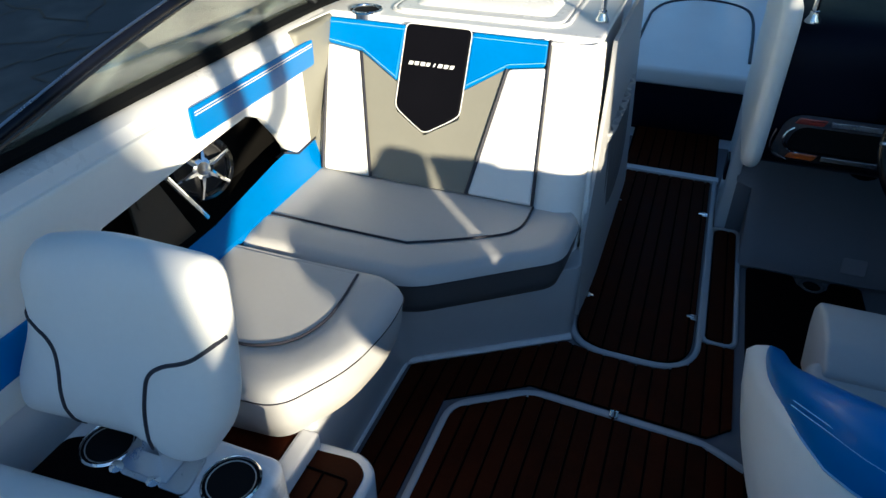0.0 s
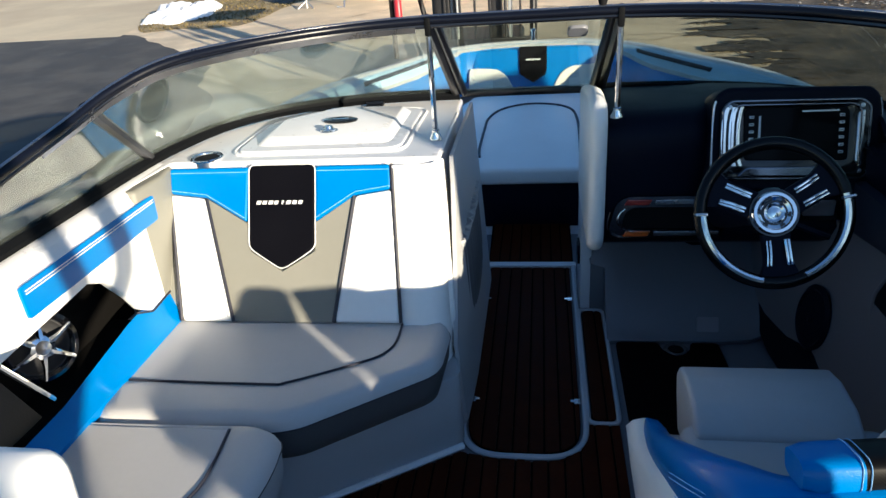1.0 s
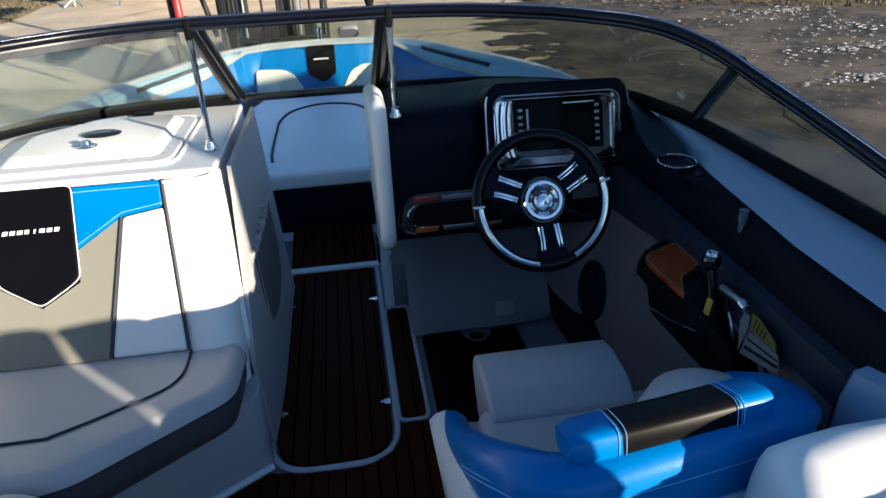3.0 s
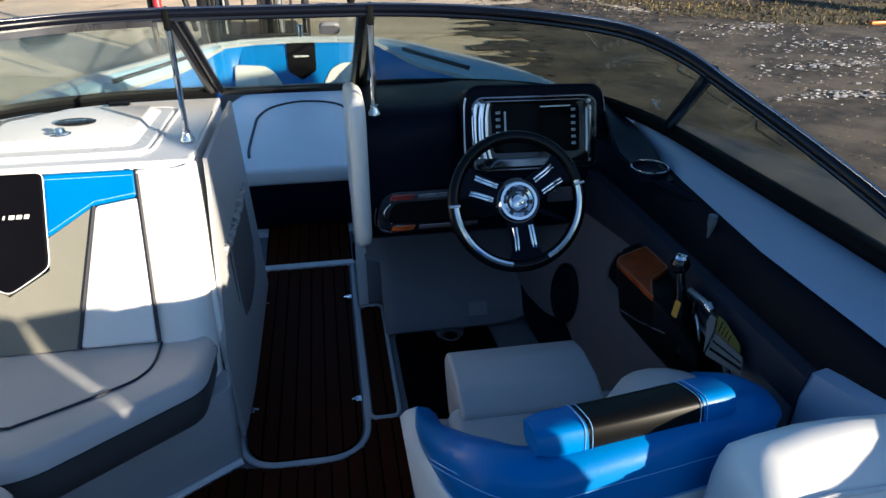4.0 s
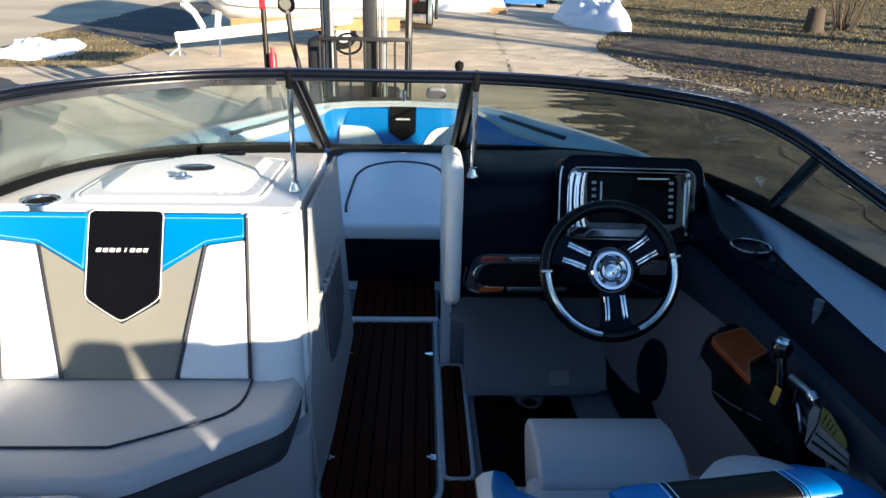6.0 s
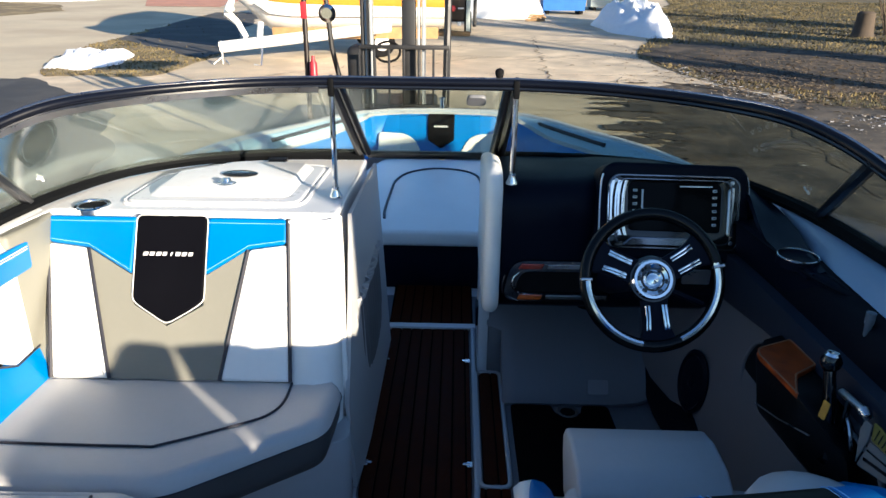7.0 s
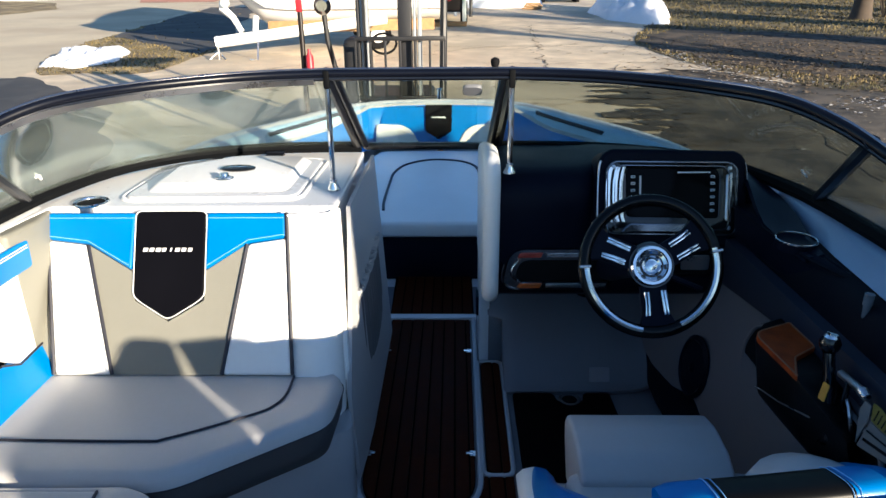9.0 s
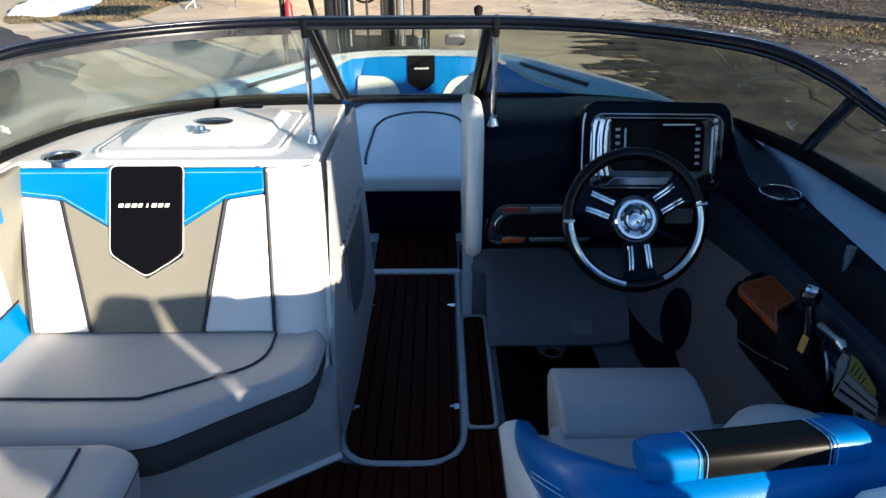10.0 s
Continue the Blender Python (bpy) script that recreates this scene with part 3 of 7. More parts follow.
# helm floor mat and foot cup
hm = thing("helm_floor_mat", "dark brown rubber mat on the helm floor", "floor mat", (0.5, 0.0, 0))
child("mat", prism(rounded([(0.315, -0.75), (0.95, -0.75), (0.90, -0.3), (0.68, -0.05), (0.67, 0.345), (0.575, 0.345), (0.563, 0.29), (0.475, 0.29), (0.463, 0.345), (0.315, 0.345)], 0.018), -0.006, 0.006, 0.002), MAT_DARK, hm)
cup = thing("floor_cup_ring", "grey ring set into the helm floor", "floor fitting", (0.52, 0.345, 0))
child("ring", lathe([(0.028, 0.0), (0.04, 0.0), (0.042, 0.008), (0.036, 0.014), (0.028, 0.01)], 20, Matrix.Translation((0.519, 0.306, -0.004))), VGREYD, cup)
child("well", lathe([(0.0, 0.0), (0.029, 0.0), (0.029, 0.004), (0.0, 0.004)], 20, Matrix.Translation((0.519, 0.306, -0.002))), RUBBER, cup)


# ---- port side: lounge ----
def on_yz(x, pts, t, bev=0.01, material=None, parent=None, name="panel", label="", seg=2, r=0.0):
    """A panel in a plane of constant x, outline in (y, z), standing t metres proud towards +x."""
    b = prism(rounded(pts, r) if r else pts, 0, t, bev, seg, m=Matrix(((0, 0, 1, x), (1, 0, 0, 0), (0, 1, 0, 0), (0, 0, 0, 1))))
    return child(name, b, material, parent, label)


base = thing("lounge_sofa", "built-in white, taupe and blue vinyl lounge with a black centre insert", "sofa", (-0.8, -0.6, -0.008))
child("body", prism(rounded([(-1.13, -0.1), (-0.2, -0.1), (-0.178, -0.205), (-0.605, -0.478), (-0.605, -0.97), (-1.13, -0.97)], [0, 0, 0.03, 0.05, 0.02, 0]), -0.008, 0.255, 0.006), GELSH, base, "white fibreglass base, greyed for its shade")
child("kick_bead", tube(smooth_path([(-0.183, -0.215, 0.002), (-0.38, -0.343, 0.002), (-0.592, -0.48, 0.002), (-0.608, -0.51, 0.002), (-0.61, -0.9, 0.002)], 5), 0.011, 8), GEL, base)


def rim_at(poly, c, n):
    """Where rays from c in n even directions leave an outline."""
    out = []
    for k in range(n):
        a = 2 * math.pi * k / n
        d, best = Vector((math.cos(a), math.sin(a))), 0.0
        for i in range(len(poly)):
            p, q = Vector(poly[i - 1]) - c, Vector(poly[i]) - c
            den = d.x * (q.y - p.y) - d.y * (q.x - p.x)
            if abs(den) > 1e-12:
                t = (p.x * (q.y - p.y) - p.y * (q.x - p.x)) / den
                u = (p.x * d.y - p.y * d.x) / den
                if t > 0 and -1e-9 <= u <= 1 + 1e-9:
                    best = max(best, t)
        out.append(c + d * best)
    return out


def cushion(name, label, pts, radii, z0, z1, seam, panel_, at, skirt, edge, dome, tuck):
    """A firm cushion: a skirt tucked in below, a crisp seam at height edge, a domed front roll and a flat inner panel."""
    ob = thing(name, label, "seat cushion", at, group="lounge seat cushions")
    o_ = rounded(pts, radii, 8)
    child("skirt", loft([[(x, y, z) for x, y in inset(o_, d)] for d, z in ((tuck + 0.02, z0), (tuck, z0 + 0.012), (tuck * 0.35, (z0 + edge) / 2), (0.0015, edge + 0.001))]), skirt, ob, "vinyl front skirt", 50)
    c, n_ = Vector(at[:2]), 200
    outer, inner = rim_at(o_, c, n_), rim_at(panel_, c, n_)
    rings = []
    for s, rise in ((0.0, None), (0.04, 0.5), (0.14, 0.82), (0.28, 0.98), (0.42, 1.0), (0.6, 0.9), (0.8, 0.6), (0.94, 0.2), (1.0, 0.0), (1.04, -0.3)):
        ring = []
        for p, q in zip(outer, inner):
            q = q if (q - c).length < (p - c).length - 0.012 else c + (p - c) * (1 - 0.012 / (p - c).length)
            w = min(1.0, (p - q).length / 0.10)
            r_ = p.lerp(q, s)
            ring.append((r_.x, r_.y, edge if rise is None else edge + (z1 - edge) * min(1, s * 9) ** 0.6 + dome * w * rise))
        rings.append(ring)
    child("pad", loft(rings), VGREY, ob, smooth=70)
    child("edge_seam", tube([(x, y, edge) for x, y in inset(o_, -0.0004)], 0.0017, 5, closed=True), PIPE, ob)
    child("inner_panel", prism(panel_, z1 - 0.012, z1 + 0.004, 0.004, 3), VGREY, ob)
    child("piping", tube(seam, 0.0034, 6), PIPE, ob, "black piping")
    return ob


ZC = 0.385
seam1 = smooth_path([(-0.345, -0.15, ZC + 0.004), (-0.346, -0.235, ZC + 0.004), (-0.362, -0.285, ZC + 0.004), (-0.41, -0.33, ZC + 0.004), (-0.59, -0.428, ZC + 0.004), (-0.66, -0.44, ZC + 0.004), (-1.04, -0.437, ZC + 0.004)], 6)
# this skirt is darkened: the shade on the corner's front is in its colour
cushion("lounge_cushion", "grey vinyl corner seat cushion with black piping", [(-1.06, -0.125), (-0.222, -0.125), (-0.205, -0.16), (-0.212, -0.335), (-0.545, -0.582), (-1.06, -0.592)], [0.045, 0.02, 0.03, 0.05, 0.06, 0.045], 0.245, ZC, seam1, [(p.x, p.y) for p in seam1] + [(-1.04, -0.15)], (-0.65, -0.33, 0.245), VGREYD, 0.355, 0.008, 0.02)
seam2 = smooth_path([(-0.672, -0.612, ZC + 0.004), (-0.662, -0.72, ZC + 0.004), (-0.665, -0.80, ZC + 0.004), (-0.70, -0.875, ZC + 0.004), (-0.77, -0.918, ZC + 0.004), (-0.86, -0.925, ZC + 0.004), (-1.04, -0.925, ZC + 0.004)], 6)
cushion("lounge_cushion", "grey vinyl side seat cushion with black piping", [(-1.07, -0.602), (-0.60, -0.596), (-0.535, -0.625), (-0.525, -0.74), (-0.548, -0.89), (-0.636, -1.042), (-0.76, -1.052), (-1.07, -1.06)], [0.03, 0.05, 0.05, 0.06, 0.06, 0.05, 0.05, 0.03], 0.235, ZC, seam2, [(p.x, p.y) for p in seam2] + [(-1.04, -0.612)], (-0.8, -0.78, 0.245), VGREY, 0.370, 0.014, 0.022)
# console behind the lounge, its deck, hatch and side
con = thing("port_console", "white fibreglass console in front of the lounge seat", "console", (-0.65, 0.4, 0), kind="structure")
sec = [(-0.10, 0.0), (-0.10, 0.30), (0.155, 0.782), (0.80, 0.80), (0.80, 0.0)]
b = bmesh.new()
ring0 = [(-1.13, y, z) for y, z in sec]
ring1 = [(-0.205 - 0.045 * z / 0.8, y, z) for y, z in sec]
child("body", bevel(loft([ring0, ring1], bm=b), 0.012, 2), GEL, con)
deck_pts = [(-0.247, 0.11), (-0.247, 0.80), (-0.50, 0.80), (-0.72, 0.75), (-0.93, 0.62), (-1.08, 0.42), (-1.15, 0.1), (-1.17, -0.14), (-1.11, -0.14), (-1.085, 0.11)]
child("deck", prism(deck_pts[::-1], 0.775, 0.803, 0.007, 2), GEL, con)
hatch = thing("glovebox_hatch", "white moulded hatch lid in the console top", "hatch lid", (-0.65, 0.4, 0.803))
lid_pts = [(-0.905, 0.175), (-0.375, 0.185), (-0.372, 0.655), (-0.70, 0.665), (-0.905, 0.50)]
child("lid", prism(rounded(lid_pts, [0.05, 0.05, 0.06, 0.06, 0.08], 6), 0.8, 0.812, 0.005, 2), GEL, hatch)
b = bmesh.new()
o1, o2 = rounded([(-0.86, 0.225), (-0.415, 0.232), (-0.41, 0.63), (-0.69, 0.635), (-0.865, 0.48)], 0.04, 5), rounded([(-0.835, 0.262), (-0.44, 0.268), (-0.435, 0.61), (-0.68, 0.615), (-0.84, 0.472)], 0.03, 5)
child("raised_panel", loft([[(x, y, 0.811) for x, y in o1], [(x, y, 0.832) for x, y in o2]], bm=b), GEL, hatch)
child("groove", tube([(x, y, 0.8035) for x, y in rounded([(-0.918, 0.162), (-0.362, 0.172), (-0.359, 0.668), (-0.705, 0.678), (-0.918, 0.505)], 0.06, 6)], 0.006, 6, closed=True), GEL, hatch, "white moulded bead")
badge = child("badge", lathe([(0.0, 0), (0.058, 0.0), (0.06, 0.004), (0.052, 0.007), (0.0, 0.008)], 28, Matrix.Translation((-0.625, 0.43, 0.832)) @ Matrix.Diagonal((1, 0.62, 1, 1))), GLOSS, hatch, "oval black badge")
child("badge_mark", box(-0.655, -0.595, 0.427, 0.434, 0.839, 0.8415), CHROME, badge)
latch = child("latch", lathe([(0.0, 0), (0.03, 0.0), (0.03, 0.006), (0.016, 0.012), (0.013, 0.022), (0.0, 0.024)], 18, Matrix.Translation((-0.635, 0.318, 0.826))), CHROME, hatch, "chrome push latch")
child("latch_tab", box(-0.66, -0.61, 0.30, 0.316, 0.832, 0.84, 0.003), CHROME, latch)
for x, y in ((-0.796, 0.705), (-0.575, 0.722)):
    hg = child("hinge", box(x - 0.032, x + 0.032, y - 0.02, y + 0.012, 0.803, 0.812, 0.003), FRAME, hatch, "small dark hinge")
    child("knuckle", tube([(x - 0.034, y + 0.012, 0.814), (x + 0.034, y + 0.012, 0.814)], 0.009, 8), FRAME, hg)


def cup_holder(x, y, z, r, name="cup_holder", label="stainless cup holder set into the white deck", group="cup holders"):
    ob = thing(name, label, "cup holder", (x, y, z), group=group)
    child("lip", lathe([(r * 0.91, 0.001), (r, 0.0), (r * 1.02, 0.004), (r * 0.96, 0.008), (r * 0.91, 0.004)], 26, Matrix.Translation((x, y, z))), CHROME, ob, "polished rim")
    child("well", lathe([(r * 0.83, 0.0035), (r * 0.8, -0.07), (0.0, -0.07), (0.0, -0.066), (r * 0.76, -0.066), (r * 0.79, 0.003)], 26, Matrix.Translation((x, y, z))), STEEL, ob)
    # flat black disc at the rim, stands for the shade down in the well
    child("well_shade", lathe([(0, 0.0), (r * 0.92, 0.0), (r * 0.92, 0.0012), (0, 0.0012)], 22, Matrix.Translation((x, y, z + 0.001))), RUBBER, ob)
    return ob


cup_holder(-0.985, 0.145, 0.803, 0.05)

# backrest of the lounge
BK = basis((0, -0.139, 0.385), (1, 0, 0), (0, 0.235, 0.40))
VLEN = math.hypot(0.235, 0.40)


def bk(pts):
    return [(x, v * VLEN) for x, v in pts]


back = base
child("backing", prism(bk([(-1.13, 0.995), (-1.10, -0.06), (-0.35, -0.06), (-0.385, 0.995)]), -0.05, 0.004, 0.01, m=BK), VTAUPE, back)


def panel(name, pts, material, h=0.018, r=0.012, label="", bev=0.008):
    return child(name, prism(rounded(bk(pts), r, 4), 0.0, h, bev, 3, m=BK), material, back, label)


panel("blue_panel", [(-1.082, 1.0), (-0.822, 1.0), (-0.823, 0.635), (-0.955, 0.80), (-1.074, 0.83)], VBLUE, 0.022, label="blue vinyl shoulder panel")
panel("blue_panel", [(-0.615, 1.0), (-0.386, 1.0), (-0.382, 0.84), (-0.492, 0.805), (-0.612, 0.635)], VBLUE, 0.022, label="blue vinyl shoulder panel")
panel("white_panel", [(-1.072, 0.825), (-0.957, 0.795), (-0.858, 0.0), (-1.018, 0.0)], VWHITE, 0.022, label="white vinyl side panel")
panel("white_panel", [(-0.49, 0.80), (-0.381, 0.835), (-0.350, 0.0), (-0.545, 0.0)], VWHITE, 0.022, label="white vinyl side panel")
panel("centre_panel", [(-0.950, 0.79), (-0.822, 0.63), (-0.81, 0.45), (-0.709, 0.32), (-0.61, 0.45), (-0.612, 0.63), (-0.494, 0.80), (-0.549, 0.0), (-0.854, 0.0)], VTAUPE, 0.016, 0.0, label="taupe vinyl centre panel", bev=0.0)
INS = [(-0.822, 1.01), (-0.614, 1.01), (-0.608, 0.475), (-0.635, 0.43), (-0.709, 0.33), (-0.785, 0.43), (-0.814, 0.475)]
insert = panel("insert", INS, VBLACK, 0.021, 0.02, label="black textured centre insert")
child("insert_piping", tube([BK @ Vector((x, y, 0.02)) for x, y in rounded(bk(INS), 0.02, 4)], 0.0017, 6, closed=True), PIPEW, insert, "white piping round the insert")
# the maker's mark as plain bars
for k, w_ in enumerate((0.0135, 0.013, 0.014, 0.011, 0.005, 0.0135, 0.013, 0.012)):
    x, v0 = -0.794 + k * 0.0186 + (0.004 if k == 4 else 0), 0.752 * VLEN
    child("mark_bar", prism([(x, v0), (x + w_, v0), (x + w_ + 0.003, v0 + 0.011), (x + 0.003, v0 + 0.011)], 0.0205, 0.0222, m=BK), PIPEW, insert, smooth=0)
for a, c in (((-0.955, 0.795), (-0.856, 0.0)), ((-0.492, 0.80), (-0.547, 0.0)), ((-1.085, 1.0), (-1.02, 0.0)), ((-0.383, 1.0), (-0.348, 0.0))):
    child("piping", tube([BK @ Vector((a[0], a[1] * VLEN, 0.019)), BK @ Vector((c[0], c[1] * VLEN, 0.021))], 0.0055, 6), PIPE, back, "black piping")
# stitched lines of the blue panels
for pts in ([(-1.078, 0.965), (-0.826, 0.965)], [(-0.611, 0.965), (-0.39, 0.965)], [(-1.07, 0.85), (-0.955, 0.82), (-0.83, 0.665)], [(-0.606, 0.665), (-0.49, 0.825), (-0.386, 0.86)]):
    child("stitching", tube([BK @ Vector((x, v * VLEN, 0.0215)) for x, v in pts], 0.0010, 4), STITCH, back)
wing = thing("console_corner_pad", "smooth white vinyl pad wrapping the console corner", "boat upholstery", (-0.3, 0.0, 0.3))
rings = []
for z, x0, x1, y0 in ((0.25, -0.348, -0.212, -0.165), (0.385, -0.349, -0.212, -0.16), (0.5, -0.36, -0.222, -0.09), (0.65, -0.372, -0.234, -0.01), (0.755, -0.381, -0.244, 0.055), (0.785, -0.382, -0.25, 0.085)):
    rings.append([(x0, y0 + 0.08, z), (x0, y0 + 0.01, z), (x0 + 0.02, y0, z), ((x0 + x1) / 2, y0 - 0.008, z), (x1 - 0.04, y0 + 0.002, z), (x1 - 0.012, y0 + 0.02, z), (x1, y0 + 0.05, z), (x1 - 0.004, y0 + 0.10, z)])
child("pad", loft(rings), VWHITE, wing, smooth=60)
child("top_welt", tube(smooth_path([(-0.382, 0.075, 0.786), (-0.33, 0.07, 0.79), (-0.275, 0.078, 0.788), (-0.252, 0.12, 0.79), (-0.247, 0.3, 0.796), (-0.245, 0.6, 0.80)], 5), 0.005, 6), VWHITE, wing, "thin ridge along the top edge")
child("side_welt", tube(smooth_path([(-0.248, 0.14, 0.785), (-0.236, 0.08, 0.66), (-0.226, 0.01, 0.52), (-0.212, -0.07, 0.39), (-0.209, -0.075, 0.27)], 5), 0.011, 8), VWHITE, wing)
# padded inboard side of the console, drawn shaded, with a gathered pocket
side = thing("console_side_panel", "white vinyl console side with a gathered elastic pocket", "boat upholstery", (-0.22, 0.3, 0.0))
ys = [-0.13, -0.06, 0.0, 0.12, 0.25, 0.4, 0.55, 0.7, 0.79]


def lean(z):
    return -0.2 - 0.045 * z / 0.8


child("panel", shell([[(lean(z) + 0.011 + 0.013 * math.sin(min(1, (max(y, y_lo) + 0.13) / 0.3) * math.pi / 2), max(y, y_lo), z) for y in ys] for z, y_lo in ((0.02, -0.13), (0.15, -0.13), (0.3, -0.12), (0.45, -0.03), (0.6, 0.05), (0.72, 0.12), (0.79, 0.15))], 0.012), VWHITESH, side, smooth=60)
rows = []
for k in range(9):
    v = k / 8
    z = 0.13 + 0.38 * v
    row = []
    for j in range(73):
        u = j / 72
        y = 0.08 + u * (0.64 - 0.10 * v) + 0.03 * v
        belly = 0.022 * math.sin(u * math.pi) ** 0.6 * math.sin(min(1, v * 1.15) * math.pi * 0.72) ** 0.7
        fold = 0.011 * v ** 2.2 * math.sin(u * 72 + 1.3 * math.sin(u * 17))
        row.append((lean(z) + 0.020 + belly + fold, y, z + 0.006 * v ** 4 * math.sin(u * 58 + 0.8)))
    rows.append(row)
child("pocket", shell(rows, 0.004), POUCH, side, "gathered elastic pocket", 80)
frill = []
for k in range(4):
    frill.append([(lean(0.51) + 0.030 + 0.012 * math.sin(j / 96 * math.pi) ** 0.6 + (0.004 + 0.003 * k) * math.sin(j * 0.95 + 1.1 * math.sin(j * 0.31)), 0.11 + j / 96 * 0.54, 0.495 + 0.011 * k + 0.004 * math.sin(j * 0.7)) for j in range(97)])
child("pocket_frill", shell(frill, 0.003), VWHITESH, side, "ruffled white elastic edge", 80)
# solid black bar in place of the shaded opening above the frill
child("pocket_mouth", tube(smooth_path([(lean(0.55) + 0.022, 0.12, 0.53), (lean(0.56) + 0.024, 0.3, 0.548), (lean(0.56) + 0.024, 0.5, 0.548), (lean(0.55) + 0.022, 0.66, 0.53)], 4), 0.008, 6), PIPE, side, "black bar for the shade in the pocket's mouth")
child("pocket_piping", tube(smooth_path([(-0.196, 0.07, 0.5), (-0.192, 0.06, 0.3), (-0.19, 0.08, 0.13), (-0.186, 0.3, 0.10), (-0.187, 0.6, 0.12)], 5), 0.003, 6), VGREY, side)
# dark bar that paints the shadow gap under the console side
child("kick", box(-0.2, -0.182, -0.1, 0.80, -0.006, 0.05, 0.004), NAVY, side, "dark strip for the shadow gap along the floor")

# port side wall, coaming, speaker pocket
wallp = thing("wall_port", "white coaming and upholstered cockpit side", "boat side", (-1.1, -0.5, 0), kind="structure")
CY = [-3.2, -2.6, -2.0, -1.88, -1.5, -1.0, -0.6, -0.2, 0.1]


def dip(y):
    """The coaming steps down towards the stern."""
    return float(np.interp(y, [-2.0, -1.88], [0.10, 0.0]))


child("coaming", loft([[(-gun_x(y) + 0.005, y, gun_z(y)), (-1.19, y, gun_z(y) + 0.022 - dip(y)), (-1.12, y, 0.808 - dip(y)), (-1.095, y, 0.795 - dip(y)), (-1.085, y, 0.765 - dip(y)), (-1.12, y, 0.74), (-1.2, y, 0.7)] for y in CY]), GEL, wallp, "white gelcoat coaming top")
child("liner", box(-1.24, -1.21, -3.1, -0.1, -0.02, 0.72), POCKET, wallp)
child("lower_wall", box(-1.2, -1.085, -3.1, -0.1, -0.02, 0.40, 0.01), GEL, wallp)
sidep = thing("port_side_panel", "white and blue vinyl side panel round the speaker pocket", "boat upholstery", (-1.08, -0.5, 0.4))
on_yz(-1.105, [(-3.0, 0.40), (-0.98, 0.40), (-0.965, 0.59), (-0.94, 0.63), (-0.72, 0.645), (-0.41, 0.662), (-0.345, 0.63), (-0.275, 0.54), (-0.245, 0.49), (-0.2, 0.455), (-0.06, 0.46), (-0.05, 0.765), (-3.0, 0.765)][::-1], 0.03, 0.008, VWHITE, sidep, "white_panel")
on_yz(-1.076, [(-0.622, 0.69), (-0.06, 0.688), (-0.055, 0.766), (-0.622, 0.77)], 0.009, 0.004, VBLUE, sidep, "blue_band", "blue vinyl band", 2, 0.012)
on_yz(-1.076, [(-2.2, 0.475), (-1.06, 0.475), (-1.05, 0.565), (-2.2, 0.57)], 0.009, 0.004, VBLUE, sidep, "blue_band", "blue vinyl band", 2, 0.012)
child("band_stitching", tube([(-1.065, -0.61, 0.757), (-1.065, -0.07, 0.753)], 0.0018, 4), PIPEW, sidep)
child("band_stitching", tube([(-1.065, -0.61, 0.75), (-1.065, -0.07, 0.746)], 0.0018, 4), PIPEW, sidep)
child("blue_ledge", loft([[(-1.105, y0, 0.435 + k), (-1.09, y0, 0.452 + k), (-1.03, y0, 0.40), (-1.03, y0, 0.38), (-1.105, y0, 0.38)] for y0, k in ((-0.86, -0.02), (-0.6, -0.02), (-0.3, 0.02), (-0.1, 0.03))]), VBLUE, sidep, "blue vinyl ledge under the pocket")
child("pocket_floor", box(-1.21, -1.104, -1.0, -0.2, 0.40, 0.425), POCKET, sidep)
child("corner_post", prism([(-1.17, -0.15), (-1.075, -0.13), (-1.06, 0.0), (-1.08, 0.10), (-1.17, 0.12)], 0.36, 0.80, 0.012, 3), VTAUPE, sidep, "taupe vinyl corner strip")
child("seam", tube([(-1.075, -0.27, 0.49), (-1.074, -0.2, 0.455), (-1.07, -0.1, 0.465)], 0.003, 5), PIPE, sidep)


def speaker(name, label, m, r, star=True):
    ob = thing(name, label, "speaker", m.translation)
    child("basket", lathe([(r * 0.8, 0.0), (r, 0.0), (r * 1.02, 0.008), (r * 0.9, 0.016), (r * 0.8, 0.008)], 32, m), GLOSS if star else DASH, ob)
    child("cone", lathe([(0.0, 0.012), (r * 0.5, 0.012), (r * 0.86, 0.008), (r * 0.86, 0.0), (0.0, 0.0)] if not star else [(0.0, -0.02), (r * 0.25, -0.022), (r * 0.7, -0.004), (r * 0.76, 0.005), (r * 0.82, 0.004), (r * 0.84, -0.002), (r * 0.5, -0.035), (0.0, -0.04)], 32, m), SPK if star else DASH, ob)
    if star:
        for k in range(6):
            a = k * math.pi / 3 + 0.3
            tip = Vector((math.cos(a) * r * 0.96, math.sin(a) * r * 0.96, 0.012))
            child("spoke", tube([m @ Vector((tip.x * 0.2, tip.y * 0.2, 0.03)), m @ Vector((tip.x * 0.6, tip.y * 0.6, 0.028)), m @ tip], [r * 0.12, r * 0.06, r * 0.05], 6), CHROME, ob, "polished spoke")
        child("hub_ring", lathe([(r * 0.2, 0.02), (r * 0.33, 0.02), (r * 0.33, 0.036), (r * 0.2, 0.04)], 6, m), CHROME, ob)
    child("dust_cap", lathe([(r * 0.22, 0.02), (r * 0.2, 0.04), (r * 0.12, 0.052), (0.0, 0.058), (0.0, 0.02)] if star else [(0.0, 0.01), (r * 0.2, 0.012), (r * 0.14, 0.018), (0.0, 0.02)], 20, m), STEEL if star else DASH, ob)
    return ob


